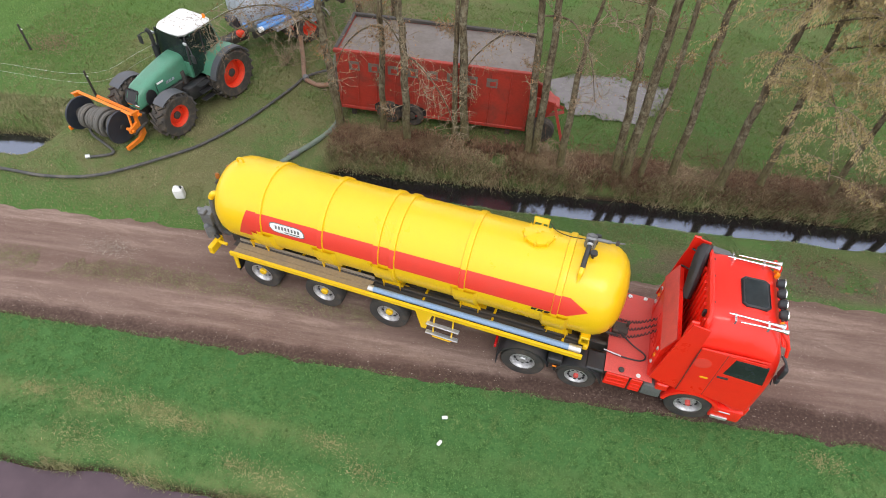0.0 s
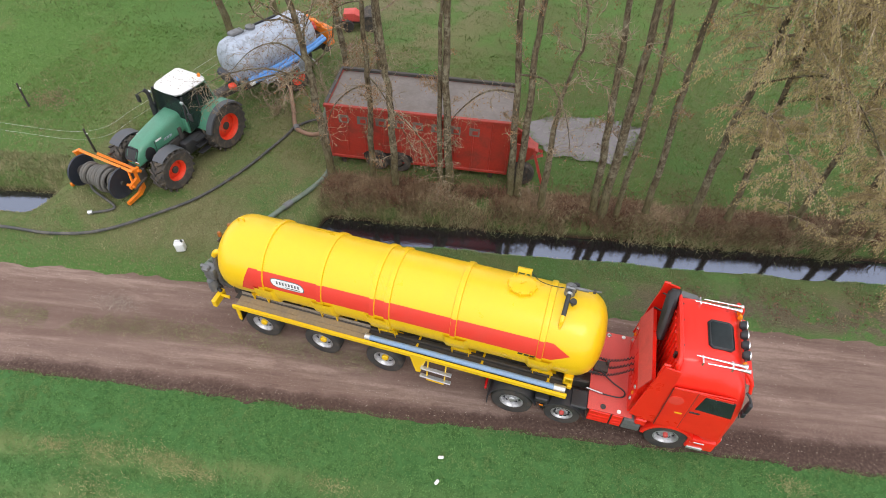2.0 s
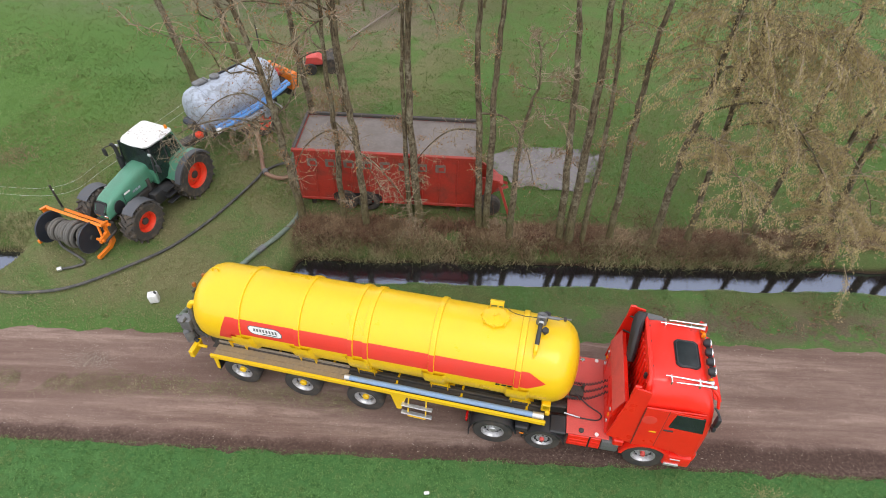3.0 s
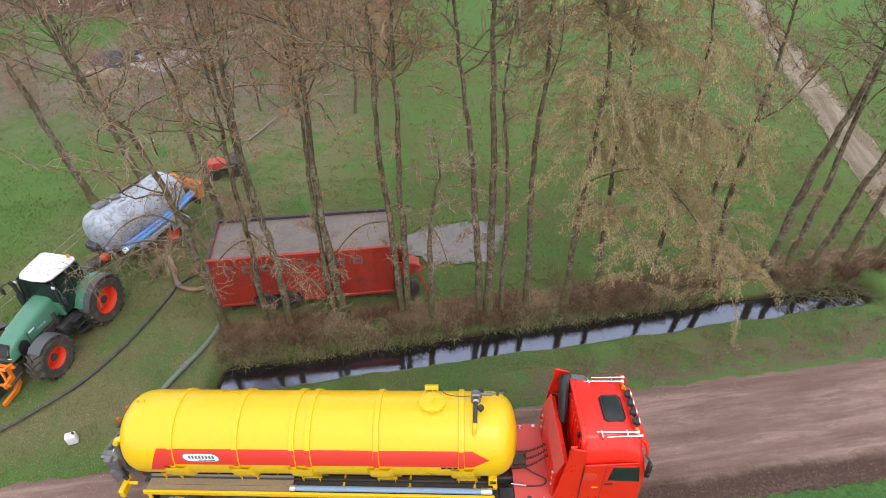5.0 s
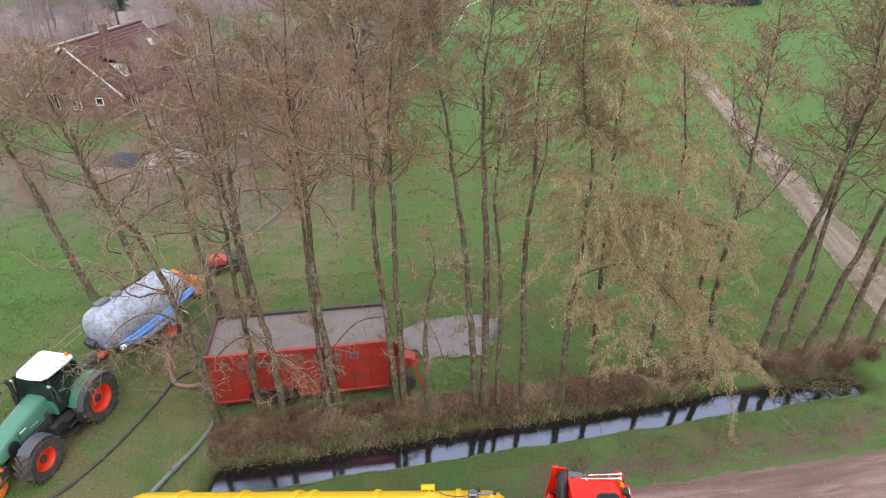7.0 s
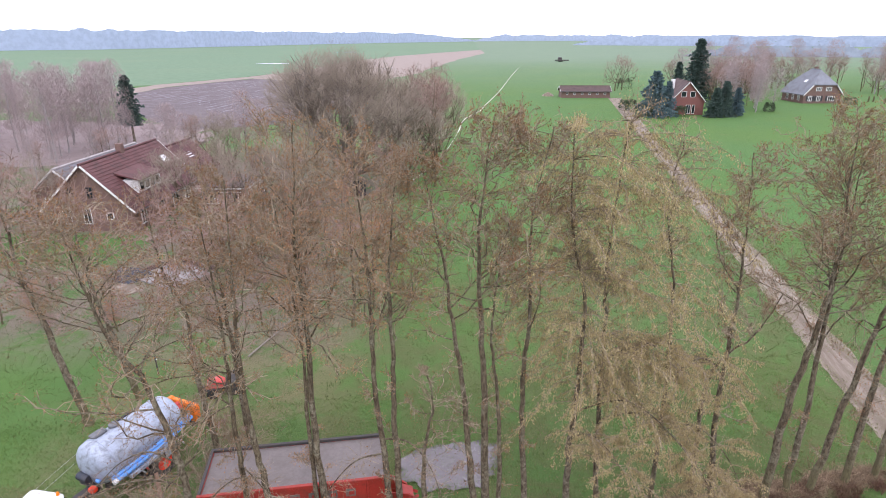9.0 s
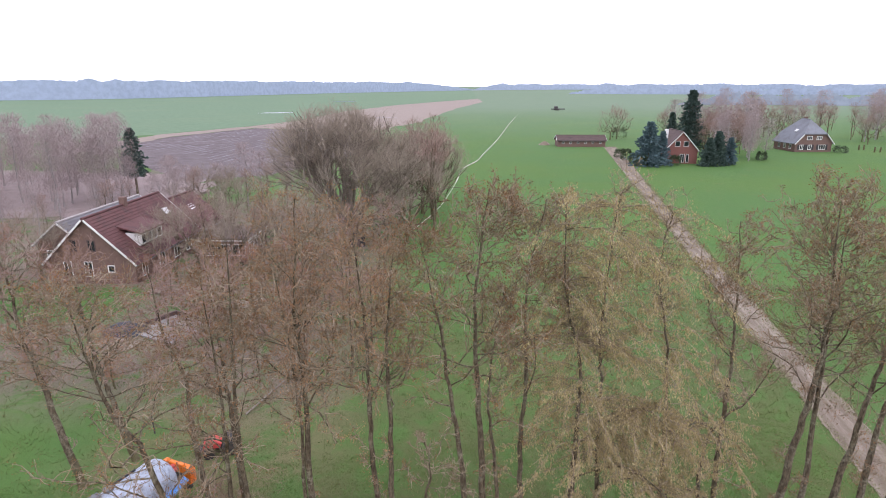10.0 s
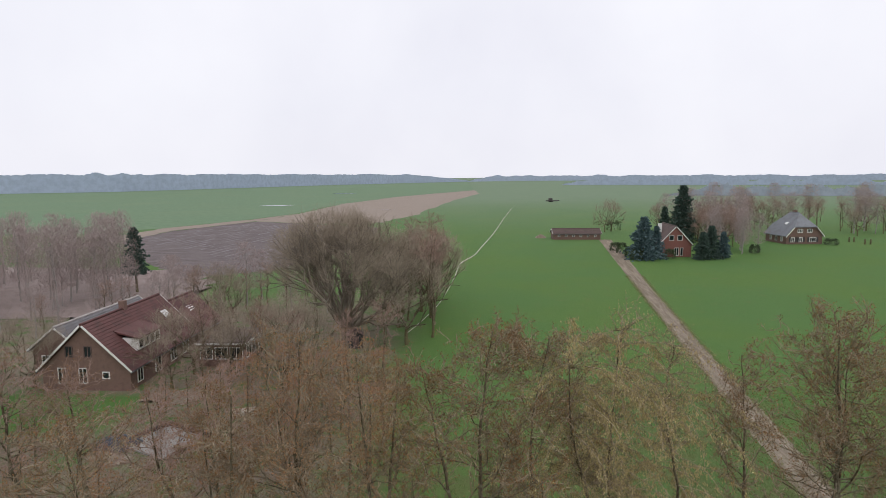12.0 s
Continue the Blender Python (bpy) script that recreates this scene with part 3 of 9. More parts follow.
def tyre_shape(r, rim, w, ribs=0, lug=0.0):
    """A tyre round local z, middle at 0; with lugs where the tread is coarse."""
    h = w / 2
    s = Shape().lathe([(rim, -h * 0.72), (rim + 0.03, -h * 0.9), (r * 0.80 + rim * 0.2, -h), (r * 0.955, -h * 0.93), (r * 0.99, -h * 0.72), (r, -h * 0.3), (r, h * 0.3),
                       (r * 0.99, h * 0.72), (r * 0.955, h * 0.93), (r * 0.80 + rim * 0.2, h), (rim + 0.03, h * 0.9), (rim, h * 0.72)], 48)
    for k in range(ribs):
        for side in (-1, 1):
            a = 2 * math.pi * (k + (0.5 if side > 0 else 0)) / ribs
            m = Matrix.Rotation(a, 4, "Z") @ Matrix.Translation((r + lug * 0.3, 0, side * h * 0.5)) @ Matrix.Rotation(side * radians(38), 4, "X")
            s.box((0, 0, 0), (lug * 1.6, lug * 1.25, h * 1.12), lug * 0.2, m)
    return s


def rim_shape(rim, depth, w, holes=10, hole=0.03):
    """A dished steel rim; outer face towards +z."""
    h = w / 2
    s = Shape().lathe([(rim + 0.005, -h * 0.7), (rim + 0.005, h * 0.72), (rim + 0.02, h * 0.80), (rim - 0.01, h * 0.82), (rim - 0.03, h * 0.7), (rim - 0.05, h * 0.7 - depth),
                       (rim * 0.55, h * 0.7 - depth * 0.6), (rim * 0.42, h * 0.7 - depth * 0.55), (0.0, h * 0.7 - depth * 0.55)], 40)
    for k in range(holes):
        a = 2 * math.pi * k / holes
        p = Vector((math.cos(a), math.sin(a), 0)) * rim * 0.46
        s.cyl(p + Vector((0, 0, h * 0.7 - depth * 0.6)), p + Vector((0, 0, h * 0.7 - depth * 0.6 + 0.03)), hole * 0.55, n=6)
    return s


def hub_shape(r, z0, z1):
    return Shape().lathe([(r, z0), (r, z1 - 0.02), (r * 0.8, z1), (0, z1)], 20)


T_TYRE = tyre_shape(0.53, 0.29, 0.36).mesh("wheel", RUBBER)
T_RIM = rim_shape(0.29, 0.13, 0.36).mesh("rim", SILVER)
T_HUB_Y = hub_shape(0.095, 0.0, 0.13).mesh("hub", YELLOW)
L_HUB = hub_shape(0.10, 0.0, 0.12).mesh("hub", ALU)
P_TYRE = tyre_shape(0.46, 0.26, 0.30).mesh("wheel", RUBBER)
P_RIM = rim_shape(0.26, 0.05, 0.30).mesh("rim", SILVER)
L_HUB_RED = hub_shape(0.06, 0.0, 0.15).mesh("hub", RED_MATT)


def slot_shape(rim, z):
    """Oval hand holes round a rim."""
    s = Shape()
    for k in range(10):
        a = 2 * math.pi * (k + 0.5) / 10
        m = Matrix.Rotation(a, 4, "Z") @ Matrix.Translation((rim * 0.70, 0, z))
        s.prism([(0.030 * math.cos(q), 0.040 * math.sin(q)) for q in (2 * math.pi * j / 8 for j in range(8))], -0.01, 0.012, m)
    return s


T_SLOTS = slot_shape(0.29, 0.030).mesh("hand_hole", BLACK)
P_SLOTS = slot_shape(0.26, 0.074).mesh("hand_hole", BLACK)


def wheel(parent, x, y, z, tyre, rim, hub, side, hub_label):
    m = Matrix.Translation((x, y, z)) @ (TO_SIDE if side > 0 else TO_SIDE @ Matrix.Rotation(math.pi, 4, "X"))
    w = placed("wheel", tyre, parent, m, "dusty black road tyre")
    placed("rim", rim, w, Matrix.Identity(4), "bright steel rim")
    placed("hub", hub, w, Matrix.Identity(4), hub_label)
    tagged(placed("hand_holes", P_SLOTS if rim == P_RIM else T_SLOTS, w, Matrix.Identity(4), "dark hand holes round the rim"), kind="stuff")
    return w


OLD_AMBER = surface("dull_amber_lens", (0.36, 0.115, 0.02), (0.16, 0.08, 0.03), 0.4, 0.35, bump=0)
TRAY_WOOD = surface("worn_tray_wood", (0.30, 0.225, 0.135), (0.21, 0.175, 0.135), 0.8, 0.85, scale=2.2, fine=14, bump=0.15)
TANK_R, TANK_C, TANK_S = 1.064, 2.022, 0.0402
trailer = thing("tank_trailer", pose(0, 0, 0), "yellow slurry tank semi-trailer with a red side stripe", "tank trailer")
TF = aim((0, 0, TANK_C), (1, 0, TANK_S))


def on_tank(l, alpha, out=0.0):
    """A place on the tank: metres along it, degrees above the near flank's middle."""
    a = radians(180 - alpha)
    return TF @ Vector(((TANK_R + out) * math.cos(a), (TANK_R + out) * math.sin(a), l))


def tank_frame(l, alpha, out=0.0):
    p, q = on_tank(l, alpha, out), on_tank(l, alpha, out + 1)
    return aim(p, q - p, (1, 0, 0.04))


R = TANK_R
dome = [(0.0, -1.40), (0.30, -1.385), (0.56, -1.34), (0.76, -1.265), (0.90, -1.16), (0.99, -1.04), (1.045, -0.90), (R, -0.74)]
tank = part("tank", Shape().lathe(dome + [(R, l) for l in np.linspace(-0.4, 7.9, 15)] + [(r, 7.56 - l) for r, l in dome[::-1]], 96, TF), YELLOW, trailer, "glossy yellow steel tank", 50)
BANDS = (0.20, 1.86, 3.30, 3.70, 5.41, 7.53)
for l in BANDS:
    w = 0.065
    b = part("band", Shape().lathe([(R - 0.01, l - w - 0.02), (R + 0.042, l - w), (R + 0.048, l), (R + 0.042, l + w), (R - 0.01, l + w + 0.02)], 96, TF), YELLOW, trailer)
    part("stripe", Shape().lathe([(R + 0.0465, l - w), (R + 0.053, l), (R + 0.0465, l + w)], 12, TF, 149.5, 175.5), STRIPE, b, "red stripe over the band")
for l in (0.24, 1.92, 3.46, 5.47, 7.55):
    for a0, a1 in ((179, 222), (-42, 1)):
        part("saddle", Shape().lathe([(R - 0.02, l - 0.34), (R + 0.065, l - 0.24), (R + 0.075, l + 0.24), (R - 0.02, l + 0.34)], 16, TF, a0, a1), YELLOW, trailer, "yellow welded saddle under the tank")
stripe = Shape()
rows_a, cols = 10, 60
for i in range(rows_a + 1):
    k = i / rows_a
    l0, l1 = -0.44 + 0.30 * k, 8.22 - 0.42 * abs(k - 0.5) * 2
    for j in range(cols + 1):
        l = l0 + (l1 - l0) * j / cols
        low = 4.5 - 15 * smooth(0.25, 0.0, l)
        stripe.v.append(tuple(on_tank(l, low + (30.5 - low) * k, 0.006)))
stripe.f = [(i * (cols + 1) + j, i * (cols + 1) + j + 1, (i + 1) * (cols + 1) + j + 1, (i + 1) * (cols + 1) + j) for i in range(rows_a) for j in range(cols)]
part("stripe", stripe, STRIPE, tank, "red stripe with a pointed front end and a wider rear")

# name plate without its lettering, and two dark marks
def skin(poly, out, steps=8):
    """A flat mark wrapped on the tank; poly: (along, degrees) of left-bottom, right-bottom, right-top, left-top."""
    (a0, b0), (a1, b1), (a2, b2), (a3, b3) = poly
    s = Shape()
    for i in range(steps + 1):
        k = i / steps
        for j in range(steps + 1):
            t = j / steps
            s.v.append(tuple(on_tank((a0 + (a1 - a0) * t) * (1 - k) + (a3 + (a2 - a3) * t) * k, (b0 + (b1 - b0) * t) * (1 - k) + (b3 + (b2 - b3) * t) * k, out)))
    s.f = [(i * (steps + 1) + j, i * (steps + 1) + j + 1, (i + 1) * (steps + 1) + j + 1, (i + 1) * (steps + 1) + j) for i in range(steps) for j in range(steps)]
    return s


def pill(l0, l1, a0, a1, slant, out, n=28):
    """A rounded plate wrapped on the tank, leaning by slant."""
    sh = Shape()
    for j in range(n + 1):
        u = -1 + 2 * j / n
        w = (1 - abs(u) ** 7) ** 0.5
        for v in (-w, -w / 2, 0, w / 2, w):
            al = (a0 + a1) / 2 + (a1 - a0) / 2 * v
            sh.v.append(tuple(on_tank((l0 + l1) / 2 + (l1 - l0) / 2 * u - slant * v, al, out)))
    sh.f = [(j * 5 + i, j * 5 + 5 + i, j * 5 + 6 + i, j * 5 + 1 + i) for j in range(n) for i in range(4)]
    return sh


plate_rim = part("plate_rim", pill(0.50, 1.46, 10.2, 24.4, 0.05, 0.010), GREY, trailer, "thin grey rim of the name plate")
plate = part("name_plate", pill(0.525, 1.435, 11.2, 23.4, 0.05, 0.014), WHITE, trailer, "rounded white name plate with grey bars")
for k in range(8):
    l = 0.66 + 0.086 * k
    part("bar", skin([(l + 0.012, 16.0), (l + 0.062, 16.0), (l + 0.05, 20.6), (l, 20.6)], 0.018, 3), GREY, plate)
part("bar", skin([(0.93, 12.9), (1.34, 12.9), (1.33, 14.0), (0.92, 14.0)], 0.018), BLACK_PAINT, plate)
for l in (7.02, 7.17, 7.31):
    part("mark", skin([(l, 0.5), (l + 0.10, 0.5), (l + 0.14, 4.0), (l + 0.02, 4.0)], 0.012), BLACK_PAINT, trailer, "small black mark")
lug = part("lifting_eye", Shape().lathe([(0.075, -0.02), (0.105, -0.02), (0.105, 0.02), (0.075, 0.02), (0.075, -0.02)], 16, aim(on_tank(-0.80, 96, 0.03), (0, 1, 0))), YELLOW, trailer)

# manhole with its clamps
mf = tank_frame(6.79, 97, -0.09)
lid = part("manhole_lid", Shape().lathe([(0.30, 0.0), (0.30, 0.10), (0.335, 0.10), (0.335, 0.14), (0.27, 0.16), (0.12, 0.19), (0, 0.195)], 40, mf), YELLOW, trailer, "round yellow manhole lid with clamps")
for k in range(8):
    a = 2 * math.pi * k / 8
    m = mf @ Matrix.Rotation(a, 4, "Z") @ Matrix.Translation((0.34, 0, 0.12))
    part("clamp", Shape().box((0, 0, 0), (0.07, 0.05, 0.09), 0.012, m).cyl((0, 0, 0.04), (0, 0, 0.09), 0.014, n=6, m=m), YELLOW, lid)
part("handle", Shape().tube(bend([mf @ Vector(p) for p in ((-0.06, 0.1, 0.18), (-0.02, 0.05, 0.23), (0.05, 0.0, 0.23), (0.02, -0.08, 0.18))]), 0.012, 6), YELLOW, lid)
bf = tank_frame(6.75, 122, 0.0)
part("bracket", Shape().box((0, -0.16, 0.1), (0.05, 0.03, 0.22), 0.006, bf).box((0, 0.16, 0.1), (0.05, 0.03, 0.22), 0.006, bf).box((0.0, 0, 0.2), (0.13, 0.36, 0.03), 0.006, bf).box((0.05, 0, 0.15), (0.03, 0.34, 0.10), 0.006, bf), YELLOW, trailer)
part("cable", Shape().tube(bend([on_tank(6.95, 115, 0.18), on_tank(7.15, 112, 0.06), on_tank(7.45, 108, 0.05), on_tank(7.8, 104, 0.12)]), 0.010, 6), BLACK, trailer)

# pressure valve, its vent pipe and gauges
vf = tank_frame(7.90, 102, 0.0)
valve = part("valve", Shape().box((0, 0, 0.15), (0.20, 0.24, 0.24), 0.03, vf).cyl((0, 0, 0.0), (0, 0, 0.06), 0.13, n=20, m=vf).cyl((0, 0.0, 0.22), (0, 0, 0.30), 0.07, n=14, m=vf), GREY, trailer, "grey cast iron valve block")
part("pipe", Shape().tube(bend([on_tank(7.90, 96, 0.20), on_tank(7.89, 88, 0.18), on_tank(7.88, 78, 0.13), on_tank(7.87, 66, 0.10)]), 0.055, 12), BLACK, valve, "black vent hose")
part("collar", Shape().cyl(on_tank(7.90, 93, 0.2), on_tank(7.90, 90.5, 0.19), 0.068, n=14), ALU, valve)
part("nozzle", Shape().tube(bend([on_tank(7.87, 66, 0.10), on_tank(7.86, 60, 0.09), on_tank(7.85, 55, 0.03), on_tank(7.84, 50, 0.0)]), [0.06] * 8 + [0.05] * 6 + [0.03] * 5, 12), YELLOW, valve, "yellow pipe end")
for l, al, z in ((8.02, 109, 0.17), (8.02, 84, 0.14)):
    kf = tank_frame(l, al, 0)
    part("gauge", Shape().cyl((0, 0, 0), (0, 0, z), 0.03, n=8, m=kf).lathe([(0.0, z - 0.02), (0.075, z - 0.02), (0.085, z), (0.075, z + 0.06), (0, z + 0.07)], 18, kf), BLACK, trailer, "black round gauge")
rod = part("actuator", Shape().cyl(on_tank(8.02, 104, 0.18), on_tank(8.32, 103, 0.20), 0.042, n=12).cyl(on_tank(8.3, 103, 0.20), on_tank(8.60, 102, 0.26), 0.02, n=8), GREY, trailer, "grey actuator with a rusty rod")
part("joint", Shape().box((0, 0, 0.22), (0.09, 0.07, 0.09), 0.012, tank_frame(8.45, 103)), STEEL, rod)

# cradles, chassis, side rails with planks and hoses
PITCH = 0.032
for x in (-0.1, 1.95, 3.6, 5.6, 7.7):
    for side in (-1, 1):
        zt = TANK_C + TANK_S * x
        s = Shape().prism([(x - 0.32, zt - 1.10), (x + 0.32, zt - 1.10), (x + 0.24, zt - 0.80), (x + 0.10, zt - 0.52), (x - 0.10, zt - 0.52), (x - 0.24, zt - 0.80)], -0.02, 0.02, Matrix.Translation((0, side * 0.80, 0)) @ XZ, 0.008)
        for dx in (-0.22, 0.22):
            s.prism([(0.42, zt - 1.10), (0.84, zt - 1.10), (0.93, zt - 0.60), (0.80, zt - 0.72)], -0.015, 0.015, Matrix(((0, 0, 1, x + dx), (side, 0, 0, 0), (0, 1, 0, 0), (0, 0, 0, 1))))
        s.box((x, side * 0.70, zt - 1.11), (0.72, 0.44, 0.03), 0.008)
        part("cradle", s, YELLOW, trailer, "yellow welded tank cradle")
for side in (-1, 1):
    s = Shape()
    m = Matrix.Translation((0, side * 0.5, 0)) @ XZ
    s.prism([(-1.2, 0.70), (8.3, 1.02), (8.3, 1.18), (-1.2, 0.98)], -0.09, 0.09, m, 0.01)
    part("chassis_beam", s, STEEL, trailer, "dark dusty chassis beam")
part("floor_plate", Shape().prism([(-1.0, -0.86), (8.35, -0.86), (8.35, 0.86), (-1.0, 0.86)], 0, 0.012, Matrix(((1, 0, 0, 0), (0, 1, 0, 0), (PITCH, 0, 1, 0.90), (0, 0, 0, 1)))), STEEL, trailer)
for x in (0, 1.81, 3.62):
    part("axle", Shape().cyl((x, -1.05, 0.53), (x, 1.05, 0.53), 0.075, n=14).box((x, -0.5, 0.68), (0.5, 0.09, 0.22), 0.02).box((x, 0.5, 0.68), (0.5, 0.09, 0.22), 0.02).cyl((x + 0.3, -0.5, 0.55), (x + 0.3, -0.5, 0.8), 0.1, n=12).cyl((x + 0.3, 0.5, 0.55), (x + 0.3, 0.5, 0.8), 0.1, n=12), STEEL, trailer)
    for side in (-1, 1):
        wheel(trailer, x, side * 1.06, 0.53, T_TYRE, T_RIM, T_HUB_Y, side, "yellow hub cap")
part("air_tank", Shape().cyl((1.2, -0.75, 0.92), (2.5, -0.75, 0.95), 0.16, n=20), STEEL, trailer)
for side in (-1, 1):
    s = Shape()
    tilt = Matrix(((1, 0, 0, 0), (0, 1, 0, side * 1.25), (PITCH, 0, 1, 1.08), (0, 0, 0, 1)))
    s.box((3.8, 0, 0), (9.2, 0.07, 0.14), 0.01, tilt).box((3.8, -side * 0.05, -0.065), (9.2, 0.14, 0.012), 0, tilt)
    rail = part("side_rail", s, YELLOW, trailer, "long yellow side rail")
    part("tray_floor", Shape().box((3.8, -side * 0.30, -0.05), (9.1, 0.54, 0.015), 0, tilt), STEEL, rail)
    part("inner_rail", Shape().box((3.8, -side * 0.42, 0.01), (9.2, 0.05, 0.10), 0.008, tilt), STEEL, rail, "dark inner rail")
    for k, x in enumerate((-0.55, 1.0, 2.6, 4.45, 6.2, 7.9)):
        part("rail_bracket", Shape().prism([(-0.035, -0.30), (0.035, -0.30), (0.05, 0.0), (-0.05, 0.0)], -0.03, 0.03, tilt @ Matrix.Translation((x, -side * 0.25, 0)) @ XZ).box((x, -side * 0.5, -0.06), (0.06, 0.5, 0.06), 0.008, tilt), YELLOW, rail)
    for k in range(2):
        part("plank", Shape().box((1.18, -side * (0.13 + 0.186 * k), 0.006 * k), (3.86, 0.18, 0.035), 0.006, tilt), TRAY_WOOD, trailer, "worn brown plank")
    part("side_board", Shape().box((1.18, -side * 0.44, 0.09), (3.86, 0.03, 0.12), 0.006, tilt), PLANK, trailer, "grey weathered board along the tank")
    part("hose", Shape().tube([tilt @ Vector((x, -side * 0.14, 0.065 + 0.004 * math.sin(x * 3))) for x in np.linspace(3.15, 8.30, 40)], 0.075, 12), BLUE_HOSE, trailer, "pale blue suction hose in its tray")
    for x0, x1 in ((8.06, 8.34), (3.08, 3.22)):
        part("coupling", Shape().cyl(tilt @ Vector((x0, -side * 0.14, 0.065)), tilt @ Vector((x1, -side * 0.14, 0.065)), 0.092, n=16), ALU, trailer)
    part("end_leg", Shape().prism([(-0.05, -0.55), (0.03, -0.55), (0.06, -0.05), (-0.06, -0.05)], -0.02, 0.02, tilt @ Matrix.Translation((-0.66, 0, 0)) @ XZ), YELLOW, rail)
    part("gusset", Shape().prism([(-0.02, -0.72), (0.10, -0.72), (0.26, -0.06), (-0.18, -0.06)], -0.02, 0.02, tilt @ Matrix.Translation((4.55, 0, 0)) @ XZ), YELLOW, rail, "yellow triangular gusset")
    step = part("ladder", Shape().tube([(4.86, side * 1.22, 1.18), (4.86, side * 1.34, 0.42), (4.87, side * 1.345, 0.40), (5.33, side * 1.345, 0.40), (5.34, side * 1.34, 0.42), (5.34, side * 1.22, 1.20)], 0.022, 8), YELLOW, trailer, "yellow hang ladder with two treads")
    for z in (0.86, 0.54):
        part("tread", Shape().box((5.10, side * (1.40 - z * 0.1), z), (0.84, 0.11, 0.045), 0.01), ALU, step, "ribbed aluminium tread")
part("front_bracket", Shape().box((8.35, -0.72, 1.52), (0.22, 0.45, 0.30), 0.02).box((8.42, -0.45, 1.36), (0.12, 1.1, 0.14), 0.02).box((8.36, -0.93, 1.55), (0.16, 0.03, 0.14), 0.006), YELLOW, trailer)

# rear end: pipe, valves, lamps
part("rear_pipe", Shape().tube(bend([(-1.05, -0.60, 2.46), (-1.30, -0.64, 2.45), (-1.40, -0.66, 2.25), (-1.46, -0.67, 1.6), (-1.50, -0.62, 1.10), (-1.35, -0.5, 0.82)]), 0.07, 12), GREY, trailer, "grey overflow pipe with a yellow elbow")
part("elbow", Shape().tube(bend([(-1.05, -0.60, 2.46), (-1.29, -0.64, 2.46), (-1.40, -0.66, 2.30)]), 0.078, 12), YELLOW, trailer)
rv = part("rear_valve", Shape().cyl((-1.4, -0.1, 1.05), (-2.05, -0.1, 1.0), 0.15, n=20).box((-1.75, -0.1, 1.15), (0.12, 0.42, 0.55), 0.02).cyl((-1.7, -0.62, 1.25), (-1.7, -0.62, 0.75), 0.13, n=18).box((-1.72, -0.42, 1.42), (0.28, 0.26, 0.24), 0.03).cyl((-1.5, 0.5, 1.1), (-2.0, 0.5, 1.05), 0.12, n=18), GREY, trailer, "dirty grey outlet valves")
part("rear_motor", Shape().box((-1.62, -0.72, 1.62), (0.34, 0.30, 0.42), 0.05, seg=2).cyl((-1.66, -0.80, 1.35), (-1.60, -0.84, 1.0), 0.14, n=16).box((-1.66, -0.84, 1.86), (0.20, 0.20, 0.12), 0.03).cyl((-1.78, -0.66, 1.70), (-1.95, -0.70, 1.74), 0.06, n=12), GREY, trailer, "grey hydraulic motor and outlet housing")
part("ram", Shape().cyl((-1.75, -0.1, 1.4), (-1.75, -0.1, 1.85), 0.04, n=10).cyl((-1.66, -0.5, 1.5), (-1.66, -0.5, 1.75), 0.05, n=10), STEEL, rv)
part("flange", Shape().cyl((-2.05, -0.1, 1.0), (-2.10, -0.1, 1.0), 0.19, n=20).cyl((-2.0, 0.5, 1.05), (-2.05, 0.5, 1.05), 0.16, n=20), ALU, rv)
for side in (-1, 1):
    lb = part("lamp_box", Shape().box((-1.42, side * 1.02, 0.90), (0.14, 0.50, 0.26), 0.02).box((-1.25, side * 0.95, 0.95), (0.3, 0.07, 0.07), 0.01), YELLOW, trailer, "yellow rear lamp box")
    part("tail_lamp", Shape().box((-1.50, side * 1.10, 0.90), (0.04, 0.26, 0.16), 0.015), RED_LENS, lb)
    part("work_lamp", Shape().cyl((-1.40, side * 0.88, 1.03), (-1.46, side * 0.88, 1.13), 0.06, 0.05, n=12), BLACK, lb)
    part("mud_flap", Shape().box((-0.68, side * 1.06, 0.62), (0.02, 0.36, 0.5), 0.004), BLACK, trailer)
for x, y, z in ((-1.52, -0.10, 2.47), (-1.47, 0.30, 2.42)):
    be = part("beacon", Shape().lathe([(0.055, 0.0), (0.058, 0.09), (0.042, 0.135), (0, 0.15)], 16, Matrix.Translation((x, y, z))), OLD_AMBER, trailer, "dull amber beacon on a dark arm")
    part("arm", Shape().tube(bend([(-1.22, y, z - 0.12), (-1.42, y, z - 0.13), (x, y, z + 0.01)]), 0.022, 8).box((x + 0.02, y - 0.10, z - 0.06), (0.06, 0.12, 0.07), 0.012), STEEL, be)

# ---- lorry, standing three degrees off the trailer's line ----
lorry = thing("lorry", pose(7.10, -0.14, 0.045, 0, -1.2, 2.6), "bright red three-axle tractor lorry with a sleeper cab", "lorry")
for x, r, tyre, rim in ((0.0, 0.52, T_TYRE, T_RIM), (1.29, 0.47, P_TYRE, P_RIM), (3.83, 0.52, T_TYRE, T_RIM)):
    part("axle", Shape().cyl((x, -0.95, r), (x, 0.95, r), 0.07, n=12), STEEL, lorry)
    for side in (-1, 1):
        wheel(lorry, x, side * (1.02 if x > 3 else 1.06), r, tyre, rim, L_HUB if x == 0 else L_HUB_RED, side, "wheel hub")
for side in (-1, 1):
    part("chassis_beam", Shape().box((2.1, side * 0.42, 0.85), (6.0, 0.09, 0.28), 0.01), STEEL, lorry)


